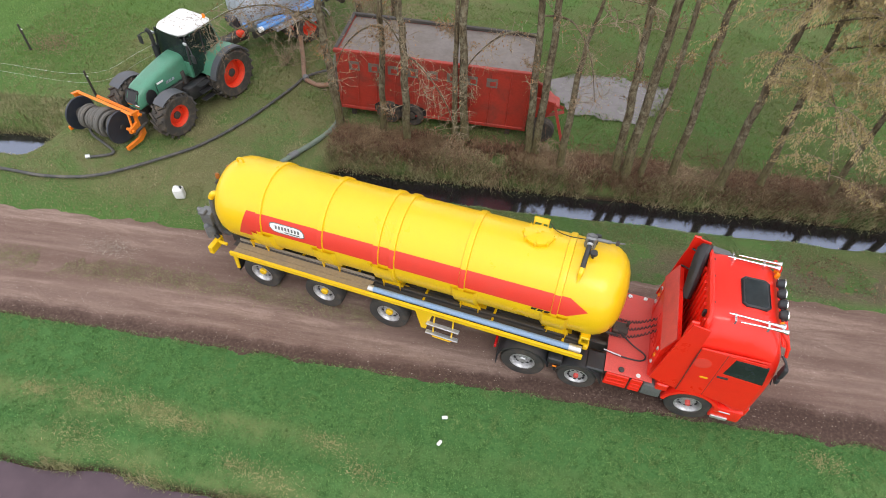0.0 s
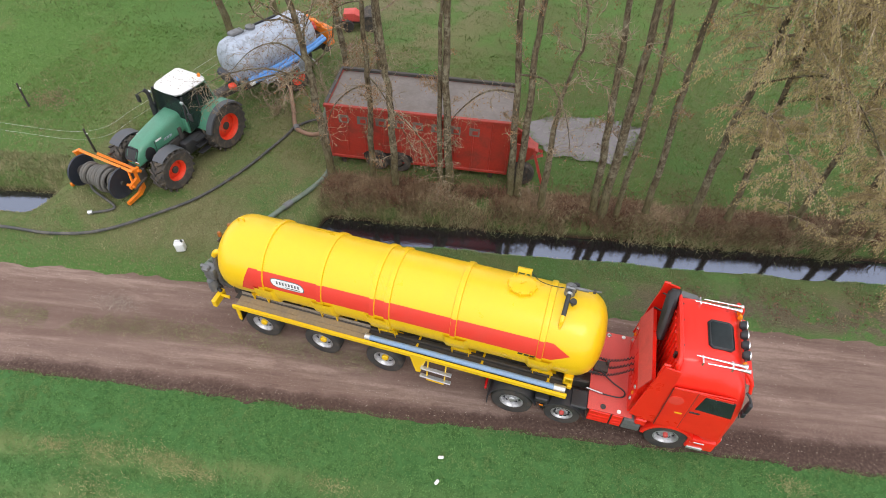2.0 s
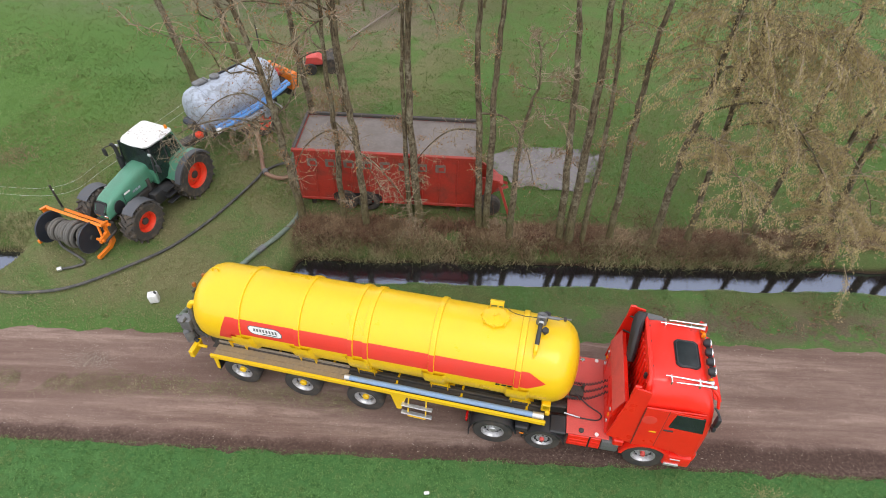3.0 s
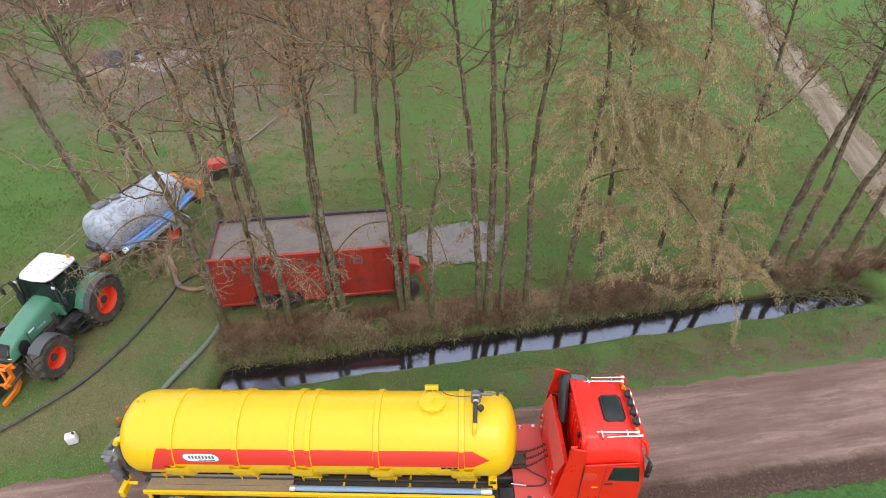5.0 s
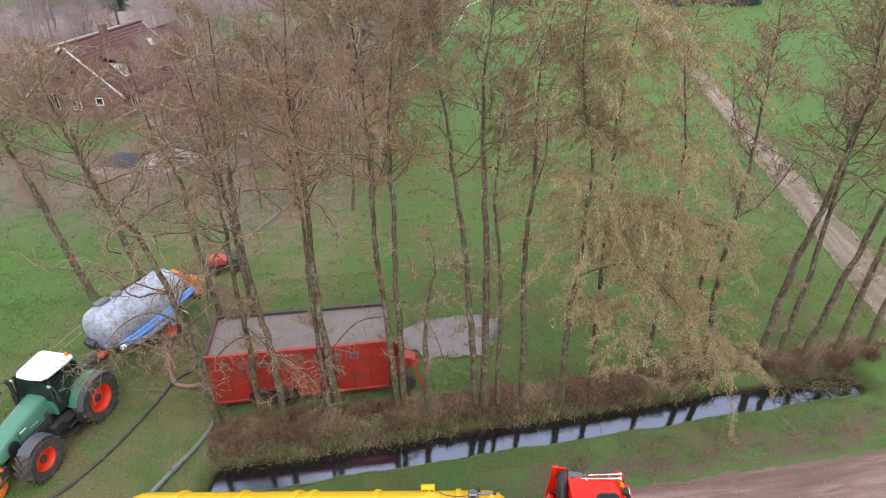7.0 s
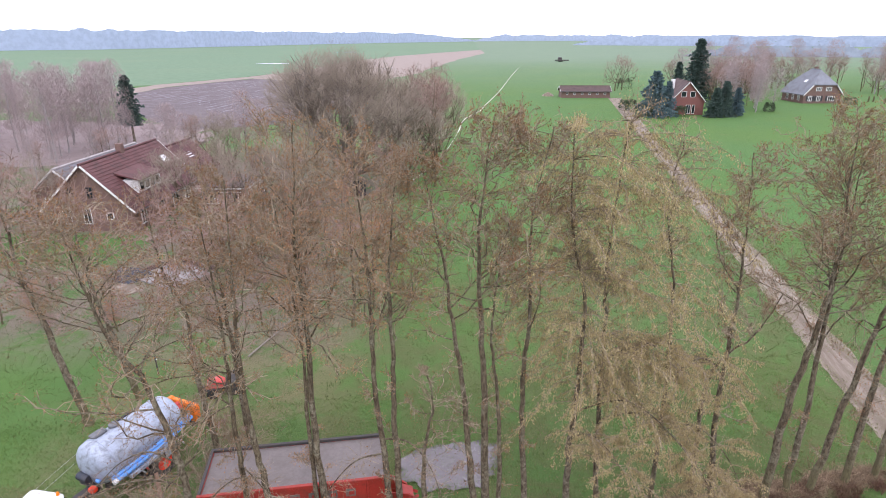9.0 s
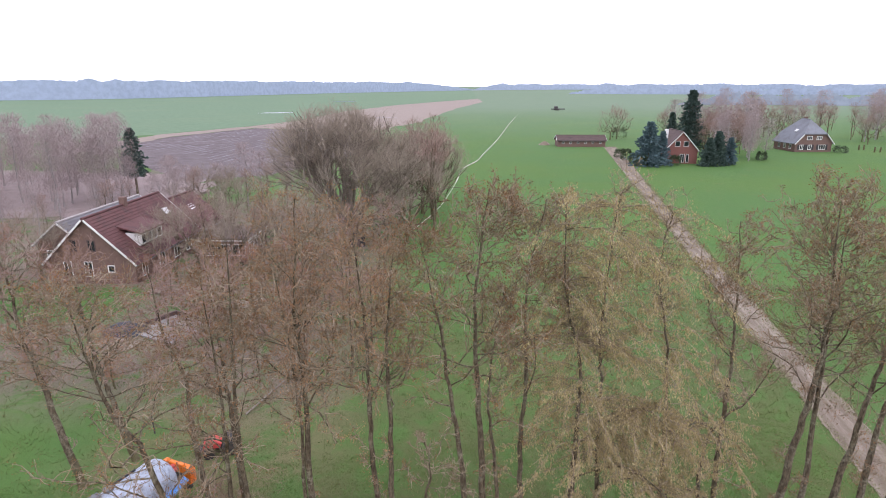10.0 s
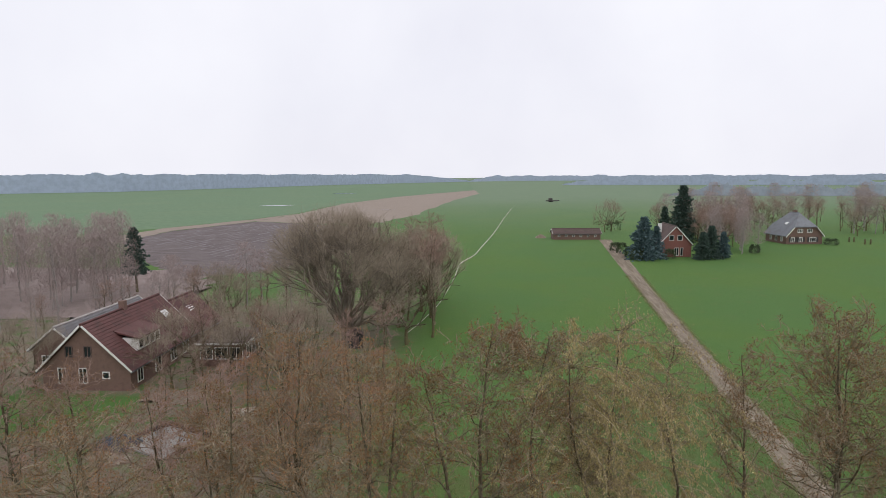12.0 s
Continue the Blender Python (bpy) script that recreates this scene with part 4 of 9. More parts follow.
def arch(r0, r1, a0, a1, cx, cz, y0, y1, n=18):
    """A bent guard round an axle, between two radii and two angles, from y0 to y1."""
    pts = [(cx + r1 * math.cos(radians(a)), cz + r1 * math.sin(radians(a))) for a in np.linspace(a0, a1, n)]
    pts += [(cx + r0 * math.cos(radians(a)), cz + r0 * math.sin(radians(a))) for a in np.linspace(a1, a0, n)]
    k = 2 * n
    s = Shape()
    verts = [(x, y0, z) for x, z in pts] + [(x, y1, z) for x, z in pts]
    faces = [(i, (i + 1) % k, k + (i + 1) % k, k + i) for i in range(k)]
    for i in range(n - 1):
        faces += [(i + 1, i, k - 1 - i, k - 2 - i), (k + i, k + i + 1, 2 * k - 2 - i, 2 * k - 1 - i)]
    return s.add(verts, faces)


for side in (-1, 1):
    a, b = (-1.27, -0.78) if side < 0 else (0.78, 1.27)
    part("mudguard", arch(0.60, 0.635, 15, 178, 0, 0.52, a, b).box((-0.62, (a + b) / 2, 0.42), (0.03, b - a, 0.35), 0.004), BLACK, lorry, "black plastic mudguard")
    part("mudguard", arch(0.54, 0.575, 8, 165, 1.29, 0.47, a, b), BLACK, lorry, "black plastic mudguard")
    part("side_cover", Shape().box((0.72, side * 1.02, 0.93), (0.34, 0.46, 0.20), 0.03), BLACK, lorry, "black chassis cover")
    part("side_cover", Shape().box((1.62, side * 0.98, 1.00), (0.42, 0.50, 0.12), 0.03), BLACK, lorry, "black chassis cover")
    part("marker_lamp", Shape().box((0.74, side * 1.262, 0.78), (0.10, 0.02, 0.05), 0.006), AMBER, lorry)
    part("tail_lamp", Shape().box((-0.70, side * 1.05, 0.85), (0.06, 0.30, 0.12), 0.015), RED_LENS, lorry)
part("fifth_wheel", Shape().cyl((0.45, 0, 1.02), (0.45, 0, 1.10), 0.45, n=28), STEEL, lorry)

# red deck plate and its skirts
deck = part("deck_plate", Shape().box((2.36, 0, 1.05), (1.06, 2.40, 0.03), 0.006).box((2.36, 0, 1.0), (1.0, 2.2, 0.08), 0.01), RED_MATT, lorry, "faded red chequer deck plate")
for side in (-1, 1):
    for x, w in ((2.15, 0.52), (2.58, 0.26)):
        sk = part("skirt", Shape().box((x, side * 1.19, 0.78), (w, 0.05, 0.46), 0.015), RED, lorry, "red side skirt panel")
        for z in (0.84, 0.70):
            part("rib", Shape().box((x, side * 1.22, z), (w * 0.9, 0.015, 0.02), 0.004), RED, sk)
    part("fuel_tank", Shape().box((2.95, side * 1.04, 0.72), (0.46, 0.34, 0.44), 0.06, seg=2), GREY, lorry, "grey fuel tank")
    part("filler_cap", Shape().lathe([(0.065, 0), (0.065, 0.04), (0.05, 0.055), (0, 0.055)], 16, Matrix.Translation((2.20, side * 1.08, 1.06))), STEEL if side < 0 else CHROME, lorry)
    part("deck_lamp", Shape().lathe([(0.05, 0), (0.05, 0.03), (0, 0.035)], 14, Matrix.Translation((2.58, side * 1.12, 1.06))), WHITE, lorry)
for k in range(3):
    y = -0.15 + 0.16 * k
    pts = [(2.92, y, 1.75)]
    for i in range(70):
        t = i / 69
        pts.append((2.85 - 1.0 * t, y + 0.035 * math.cos(i * 1.35) + (k - 1) * 0.1 * t, 1.72 - 0.55 * t - 0.22 * math.sin(math.pi * t) + 0.035 * math.sin(i * 1.35)))
    part("coiled_line", Shape().tube(pts, 0.013, 6), BLACK, lorry, "black coiled air line")
part("hose_bracket", Shape().box((2.05, 0.02, 1.12), (0.36, 0.30, 0.12), 0.02).cyl((2.0, -0.2, 1.12), (1.72, -0.25, 1.22), 0.03, n=10).cyl((2.2, 0.1, 1.1), (2.2, 0.1, 1.32), 0.04, n=10), STEEL, lorry)
part("cable", Shape().tube(bend([(2.0, -0.1, 1.2), (2.35, -0.35, 1.12), (2.68, -0.55, 1.10), (2.60, -0.72, 1.09), (2.2, -0.74, 1.09), (1.8, -0.7, 1.12)]), 0.018, 8), BLACK, lorry)
part("grab_bar", Shape().cyl((1.75, -0.69, 1.13), (2.15, -0.74, 1.11), 0.018, n=8), ALU, lorry)

# locker across the back of the cab
lock = part("locker", Shape().prism([(2.76, 1.07), (3.02, 1.07), (3.04, 2.60), (2.93, 2.64), (2.76, 2.16)], -1.0, 1.04, XZ @ Matrix.Translation((0, 0, 0)), 0.015), RED, lorry, "red locker with a sloping lid and round lamps")
part("lid", Shape().prism([(2.745, 2.16), (2.765, 2.15), (2.945, 2.655), (2.925, 2.665)], -1.02, 1.06, XZ), RED_MATT, lock, "faded red sloping lid")
for z in (1.40, 1.66, 1.92):
    for y in (-0.86, 0.86):
        part("round_lamp", Shape().lathe([(0.05, 0), (0.05, 0.025), (0.03, 0.04), (0, 0.042)], 14, aim((2.76, y, z), (-1, 0, 0))), AMBER if z == 1.66 else ALU, lock)
for y in (-0.70, 0.70):
    part("seam", Shape().box((2.755, y, 1.63), (0.012, 0.02, 1.05), 0.003), RED, lock)

# cab: side outline pushed across, rounded towards roof and front
def cab_shell():
    """Lofted cab: sections along x, each a rounded outline in y and z."""
    secs = [(3.44, 1.02, 3.38, 1.21, 0.94), (3.48, 0.98, 3.44, 1.235, 0.96), (3.7, 0.95, 3.48, 1.24, 0.96), (4.3, 0.92, 3.52, 1.24, 0.92), (4.62, 0.80, 3.47, 1.235, 0.88),
            (4.80, 0.62, 3.30, 1.225, 0.87), (4.93, 0.56, 2.98, 1.20, 0.94), (5.02, 0.55, 2.58, 1.17, 1.06), (5.09, 0.55, 2.00, 1.12, 1.10), (5.13, 0.55, 1.45, 1.07, 1.05)]
    s = Shape()
    n = 28
    for x, z0, z1, wb, wt in secs:
        ring = []
        for k in range(n):
            a = 2 * math.pi * k / n + math.pi / n
            c, t = math.cos(a), math.sin(a)
            e = 0.20
            yy = math.copysign(abs(c) ** e, c)
            zz = math.copysign(abs(t) ** e, t)
            z = (z0 + z1) / 2 + zz * (z1 - z0) / 2
            w = wb + (wt - wb) * smooth(2.75, 3.42, z)
            ring.append((x, yy * w, z))
        s.v += ring
    m = len(secs)
    s.f = [(i * n + j, i * n + (j + 1) % n, (i + 1) * n + (j + 1) % n, (i + 1) * n + j) for i in range(m - 1) for j in range(n)]
    s.f += [tuple(range(n))[::-1], tuple((m - 1) * n + j for j in range(n))]
    return s


cab = part("cab", cab_shell(), RED, lorry, "red high-roof sleeper cab", 40)
for side in (-1, 1):
    m = Matrix.Translation((0, side * 1.245, 0)) @ XZ
    def panel(poly, t=0.012, dy=0.0):
        return Shape().prism(poly, -t - dy, t - dy if side > 0 else t + 0 * dy, m, 0.004)
    part("door", panel([(4.02, 1.18), (4.98, 1.02), (4.90, 2.30), (4.74, 2.78), (4.02, 2.80)], 0.010), RED, cab, "red cab door")
    part("door_window", Shape().prism([(4.12, 2.17), (4.91, 2.10), (4.81, 2.70), (4.18, 2.72)], -0.016, 0.016, m, 0.004), DARK_GLASS, cab, "dark door window")
    part("rear_panel", panel([(3.50, 1.12), (4.008, 1.20), (4.008, 2.80), (3.50, 2.80)], 0.008), RED, cab)
    part("crest", Shape().lathe([(0.17, -0.010), (0.17, 0.012), (0.15, 0.014), (0, 0.014)], 24, aim((3.66, side * 1.245, 2.34), (0, side, 0))), STRIPE, cab, "round dark red crest")
    for x, z0, z1 in ((3.487, 1.14, 2.78), (4.014, 1.20, 2.79)):
        part("seam", Shape().box((x, side * 1.244, (z0 + z1) / 2), (0.014, 0.012, z1 - z0), 0.002), STEEL, cab, "dark panel gap")
    part("door_handle", Shape().box((4.16, side * 1.262, 2.02), (0.22, 0.03, 0.05), 0.008), BLACK, cab)
    part("mark", Shape().box((3.84, side * 1.256, 1.86), (0.16, 0.008, 0.05), 0.002), YELLOW, cab)
    part("roof_moulding", Shape().tube([(3.5, side * 1.235, 2.80), (4.78, side * 1.215, 2.82)], 0.020, 8), RED, cab)
    part("wheel_arch", arch(0.56, 0.64, 6, 172, 3.93, 0.54, side * 1.26 if side < 0 else 0.9, -0.9 if side < 0 else 1.26), RED, cab, "red wheel arch")
    part("sill", Shape().box((4.72, side * 1.12, 0.62), (0.66, 0.26, 0.42), 0.05, seg=2), RED, cab)
    part("rear_sill", Shape().box((3.22, side * 1.12, 1.02), (0.26, 0.24, 0.24), 0.03), RED, cab)
    part("entry_step", Shape().box((4.62, side * 1.25, 0.48), (0.36, 0.06, 0.10), 0.012).box((4.62, side * 1.235, 0.72), (0.34, 0.05, 0.05), 0.01), ALU, cab, "aluminium entry step")
    hy = -0.85 if side < 0 else 0.66
    hn = part("air_horn", Shape().tube([(3.62, hy, 3.60), (4.36, hy - 0.03, 3.61), (4.54, hy - 0.035, 3.61), (4.62, hy - 0.04, 3.61)], [0.016, 0.026, 0.034, 0.068], 14).tube([(3.84, hy + side * 0.13, 3.57), (4.40, hy + side * 0.12, 3.58), (4.60, hy + side * 0.12, 3.58), (4.68, hy + side * 0.12, 3.58)], [0.015, 0.025, 0.032, 0.060], 14), CHROME, lorry, "chrome air horns")
    for x in (3.75, 4.35):
        part("foot", Shape().box((x, hy + side * 0.05, 3.54), (0.04, 0.20, 0.12), 0.008), CHROME, hn)
    mr = part("mirror", Shape().box((5.04, side * 1.26, 2.72), (0.10, 0.16, 0.34), 0.04, seg=2).box((5.04, side * 1.26, 2.44), (0.09, 0.15, 0.16), 0.03, seg=2), BLACK, lorry, "black door mirror")
    part("arm", Shape().tube(bend([(4.92, side * 1.10, 3.02), (5.0, side * 1.20, 2.96), (5.04, side * 1.26, 2.86)]), 0.025, 8), BLACK, mr)
    part("sun_guard", Shape().tube(bend([(4.72, side * 0.92, 3.50), (4.92, side * 1.00, 3.28), (5.0, side * 1.08, 2.98)]), 0.035, 8), RED, lorry)
    # side fairing behind the cab and its folded end flap
    fair = part("side_fairing", Shape().prism([(2.76, 1.30), (3.37, 1.12), (3.37, 3.36), (3.02, 3.44), (2.92, 2.72)], -0.02, 0.02, Matrix.Translation((0, side * 1.20, 0)) @ XZ, 0.006), RED, lorry, "red side fairing")
    part("fairing_flap", Shape().prism([(2.955, 3.0), (3.02, 3.0), (3.12, 3.50), (2.98, 3.50)], -0.03, 0.03, Matrix.Translation((0, side * 1.17, 0)) @ XZ, 0.02), RED, fair)
    for z in (1.9, 2.5, 3.1):
        part("stay", Shape().cyl((2.99, side * 1.18, z), (3.36, side * 0.98, z + 0.04), 0.02, n=8), STEEL, fair)
for k in range(9):
    part("rib", Shape().box((3.425, -0.8 + 0.2 * k, 2.40), (0.05, 0.08, 1.6), 0.015), RED, cab)
part("roof_edge", Shape().tube(bend([(3.44, -1.14, 2.8), (3.42, -1.02, 3.28), (3.46, -0.80, 3.43), (3.46, 0, 3.46), (3.46, 0.80, 3.43), (3.42, 1.02, 3.28), (3.44, 1.14, 2.8)]), 0.05, 10), RED, cab)
snork = Shape()
for x, y, z, w, d in ((3.12, 0.24, 2.50, 0.14, 0.10), (3.14, 0.42, 2.76, 0.20, 0.12), (3.16, 0.62, 3.02, 0.24, 0.13), (3.19, 0.82, 3.24, 0.25, 0.14), (3.22, 0.96, 3.38, 0.22, 0.14), (3.26, 1.02, 3.46, 0.14, 0.11)):
    for k in range(12):
        q = 2 * math.pi * k / 12
        snork.v.append((x + d * math.sin(q), y + 0.78 * w * math.cos(q), z - 0.62 * w * math.cos(q)))
snork.f = [(i * 12 + k, i * 12 + (k + 1) % 12, i * 12 + 12 + (k + 1) % 12, i * 12 + 12 + k) for i in range(5) for k in range(12)] + [tuple(range(12))[::-1], tuple(range(60, 72))]
part("air_intake", snork, BLACK, lorry, "broad black rubber air intake rising behind the cab")
part("roof_deflector", Shape().prism([(3.30, 0.86), (3.86, 0.80), (3.74, 1.00), (3.36, 1.06)], 3.30, 3.44, None, 0.04), GREY, lorry, "dark grey deflector at the roof's edge")
for y in (-0.62, 0.72):
    part("hinge", Shape().box((3.41, y, 3.16), (0.06, 0.09, 0.16), 0.01), BLACK, cab)
sunroof = part("sunroof_frame", Shape().prism([(3.90, -0.36), (3.98, -0.44), (4.36, -0.44), (4.44, -0.36), (4.44, 0.26), (4.36, 0.34), (3.98, 0.34), (3.90, 0.26)], 3.60, 3.655, None, 0.05), BLACK, lorry, "raised black sunroof frame")
part("sunroof_glass", Shape().prism([(3.955, -0.33), (4.0, -0.385), (4.34, -0.385), (4.385, -0.33), (4.385, 0.23), (4.34, 0.285), (4.0, 0.285), (3.955, 0.23)], 3.65, 3.664, None, 0.004), DARK_GLASS, sunroof, "dark sunroof glass")
for y in (-0.55, 0.15, 0.62):
    part("roof_clip", Shape().box((3.5, y, 3.475), (0.05, 0.03, 0.02), 0.005), BLACK, cab)
bar = part("lamp_bar", Shape().tube([(4.78, -0.86, 3.40), (4.80, -0.08, 3.43), (4.78, 0.76, 3.40)], 0.025, 10), CHROME, lorry, "chrome lamp bar over the windscreen")
for y in (-0.50, -0.23, 0.04, 0.31):
    sp = part("spot_lamp", Shape().lathe([(0.0, -0.10), (0.07, -0.09), (0.105, -0.03), (0.115, 0.04), (0.10, 0.05)], 20, aim((4.80, y, 3.50), (1, 0, 0.12))), BLACK, lorry, "round black spot lamp")
    part("lens", Shape().lathe([(0.118, 0.036), (0.118, 0.055), (0.06, 0.068), (0, 0.072)], 20, aim((4.80, y, 3.50), (1, 0, 0.12))), CHROME, sp)
for y in (-0.74, 0.54, 0.68):
    part("beacon", Shape().lathe([(0.05, 0.0), (0.05, 0.09), (0.03, 0.12), (0, 0.125)], 14, Matrix.Translation((4.74, y, 3.43))), AMBER, lorry, "amber roof beacon")
part("windscreen", Shape().prism([(-1.08, 1.95), (1.08, 1.95), (0.90, 2.90), (-0.90, 2.90)], 0, 0.02, Matrix(((0, 0, 1, 5.115), (1, 0, 0, 0), (0, 1, 0, 0), (0, 0, 0, 1))) @ Matrix.Rotation(radians(0), 4, "X") @ Matrix(((1, 0, 0, 0), (0, 1, 0, 0), (0, -0.20, 1, 0.40), (0, 0, 0, 1)))), DARK_GLASS, lorry, "dark windscreen")
part("sun_visor", Shape().box((5.02, 0, 3.00), (0.20, 1.8, 0.03), 0.01, Matrix.Translation((5.06, 0, 3.06)) @ Matrix.Rotation(radians(18), 4, "Y") @ Matrix.Translation((-5.06, 0, -3.06))), RED, lorry, "red sun visor over the windscreen")
part("bumper", Shape().box((5.00, 0, 0.70), (0.34, 2.28, 0.42), 0.10, seg=3), RED, lorry)
part("grille", Shape().box((5.11, 0, 1.25), (0.08, 1.5, 0.55), 0.03), BLACK, lorry)
for side in (-1, 1):
    part("headlamp", Shape().box((5.13, side * 0.86, 0.74), (0.10, 0.44, 0.22), 0.04, seg=2), ALU, lorry)


# cab parts and sunroof are shifted a little to fit the camera's view
for ob in lorry.children:
    kind = ob.name.split(".")[0]
    if kind in ("cab", "mirror", "sun_guard", "lamp_bar", "spot_lamp", "beacon", "windscreen", "sun_visor", "bumper", "grille", "headlamp"):
        ob.location.x = -0.11
    elif kind == "sunroof_frame":
        ob.location = (0, -0.07, -0.11)

# ---- green tractor ----
tractor = thing("tractor", pose(-6.62, 6.32, 0, 0, 0, -98.9), "green farm tractor with red rims and a white cab roof", "tractor")
R_TYRE = tyre_shape(0.86, 0.50, 0.58, 20, 0.055).mesh("wheel", RUBBER_MUD)
F_TYRE = tyre_shape(0.71, 0.37, 0.56, 18, 0.052).mesh("wheel", RUBBER_MUD)
R_RIM = rim_shape(0.50, 0.20, 0.58, 8, 0.03).mesh("rim", RIM_RED)
F_RIM = rim_shape(0.37, 0.17, 0.56, 8, 0.03).mesh("rim", RIM_RED)
R_HUB = hub_shape(0.15, -0.1, 0.14).mesh("hub", STEEL)
F_HUB = hub_shape(0.13, -0.1, 0.16).mesh("hub", STEEL)
for side in (-1, 1):
    for x, r, a, b, c in ((0, 0.88, R_TYRE, R_RIM, R_HUB), (2.70, 0.73, F_TYRE, F_RIM, F_HUB)):
        m = Matrix.Translation((x, side * 0.95, r)) @ (TO_SIDE if side > 0 else TO_SIDE @ Matrix.Rotation(math.pi, 4, "X"))
        w = placed("wheel", a, tractor, m, "muddy lugged tractor tyre")
        placed("rim", b, w, Matrix.Identity(4), "bright red rim")
        placed("hub", c, w, Matrix.Identity(4), "dark steel hub")
    # rear fender: black lip over a green shell
    y0, y1 = (0.66, 1.24) if side > 0 else (-1.24, -0.66)
    y2 = side * 1.02
    part("rear_fender", arch(0.92, 0.985, 14, 150, 0, 0.88, min(y2, side * 1.26), max(y2, side * 1.26)), FENDER, tractor, "dark grey rubber fender edge")
    part("fender_top", arch(0.92, 0.965, 20, 150, 0, 0.88, min(side * 0.62, y2), max(side * 0.62, y2)), GREEN_PAINT, tractor, "green fender top")
    part("fender_shell", arch(0.60, 0.96, 20, 150, 0, 0.88, side * 0.60, side * 0.66).box((0.05, side * 0.50, 1.72), (0.9, 0.3, 0.12), 0.04), GREEN_PAINT, tractor)
    f0, f1 = (0.70, 1.20) if side > 0 else (-1.20, -0.70)
    part("front_fender", arch(0.77, 0.80, 52, 132, 2.70, 0.74, f0 + (0.06 if side > 0 else 0.0), f1 - (0.0 if side > 0 else 0.06)).box((2.3, side * 0.72, 1.26), (0.06, 0.1, 0.3), 0.01), FENDER, tractor, "dark grey front fender")
    part("fuel_tank", Shape().box((1.30, side * 0.62, 0.82), (0.95, 0.34, 0.52), 0.08, seg=2), BLACK, tractor)
    for k in range(3):
        part("step", Shape().box((1.15, side * (0.86 + 0.03 * (2 - k)), 0.50 + 0.26 * k), (0.46, 0.22, 0.04), 0.01), BLACK, tractor, "black cab step")
part("chassis", Shape().box((1.3, 0, 0.85), (3.0, 0.50, 0.52), 0.06).cyl((2.64, -0.75, 0.66), (2.64, 0.75, 0.66), 0.11, n=14).cyl((0, -0.75, 0.88), (0, 0.75, 0.88), 0.2, n=16), STEEL, tractor)


def hood_shell():
    s = Shape()
    secs = [(1.28, 1.20, 2.02, 0.46), (1.7, 1.18, 1.97, 0.46), (2.4, 1.12, 1.84, 0.43), (3.0, 1.06, 1.68, 0.40), (3.25, 1.02, 1.54, 0.36), (3.36, 1.0, 1.36, 0.31)]
    n = 20
    for x, z0, z1, w in secs:
        for k in range(n):
            a = 2 * math.pi * k / n + math.pi / n
            c, t = math.cos(a), math.sin(a)
            s.v.append((x, math.copysign(abs(c) ** 0.45, c) * w * (0.86 if t > 0 else 1.0), (z0 + z1) / 2 + math.copysign(abs(t) ** 0.45, t) * (z1 - z0) / 2))
    m = len(secs)
    s.f = [(i * n + j, i * n + (j + 1) % n, (i + 1) * n + (j + 1) % n, (i + 1) * n + j) for i in range(m - 1) for j in range(n)]
    s.f += [tuple(range(n))[::-1], tuple((m - 1) * n + j for j in range(n))]
    return s


hood = part("hood", hood_shell(), GREEN_PAINT, tractor, "green bonnet", 50)
part("grille", Shape().box((0, 0, 0), (0.05, 0.50, 0.46), 0.07, Matrix.Translation((3.30, 0, 1.42)) @ Matrix.Rotation(radians(-28), 4, "Y")), BLACK, hood, "black front grille")
for side in (-1, 1):
    part("side_grille", Shape().prism([(2.74, 1.14), (2.92, 1.08), (3.08, 1.12), (3.13, 1.24), (3.12, 1.38), (3.04, 1.52), (2.92, 1.58), (2.80, 1.54), (2.72, 1.42), (2.70, 1.26)], -0.012, 0.012, Matrix.Translation((0, side * 0.405, 0)) @ XZ, 0.004), BLACK, hood)
    part("headlamp", Shape().box((3.36, side * 0.17, 1.14), (0.05, 0.20, 0.10), 0.02), CHROME, hood)
    part("badge", Shape().box((2.45, side * 0.425, 1.62), (0.26, 0.014, 0.07), 0.004), WHITE, hood, "pale badge")
    for k in range(3):
        part("bar", Shape().box((1.95 + 0.13 * k, side * 0.452, 1.50), (0.10, 0.01, 0.09), 0.003), TANK_GREY, hood)
    part("hood_seam", Shape().box((2.62, side * 0.405, 1.42), (0.02, 0.012, 0.5), 0.003).box((2.05, side * 0.455, 1.30), (1.1, 0.012, 0.018), 0.003), BLACK, hood)
    part("engine_side", Shape().box((1.95, side * 0.36, 1.02), (1.2, 0.16, 0.42), 0.04).cyl((1.55, side * 0.46, 1.1), (1.55, side * 0.46, 1.55), 0.07, n=12).box((2.35, side * 0.40, 0.95), (0.25, 0.14, 0.30), 0.03), STEEL, tractor, "dark engine block")
    part("front_lamp", Shape().box((1.30, side * 0.72, 2.50), (0.07, 0.14, 0.10), 0.02), ALU, tractor)

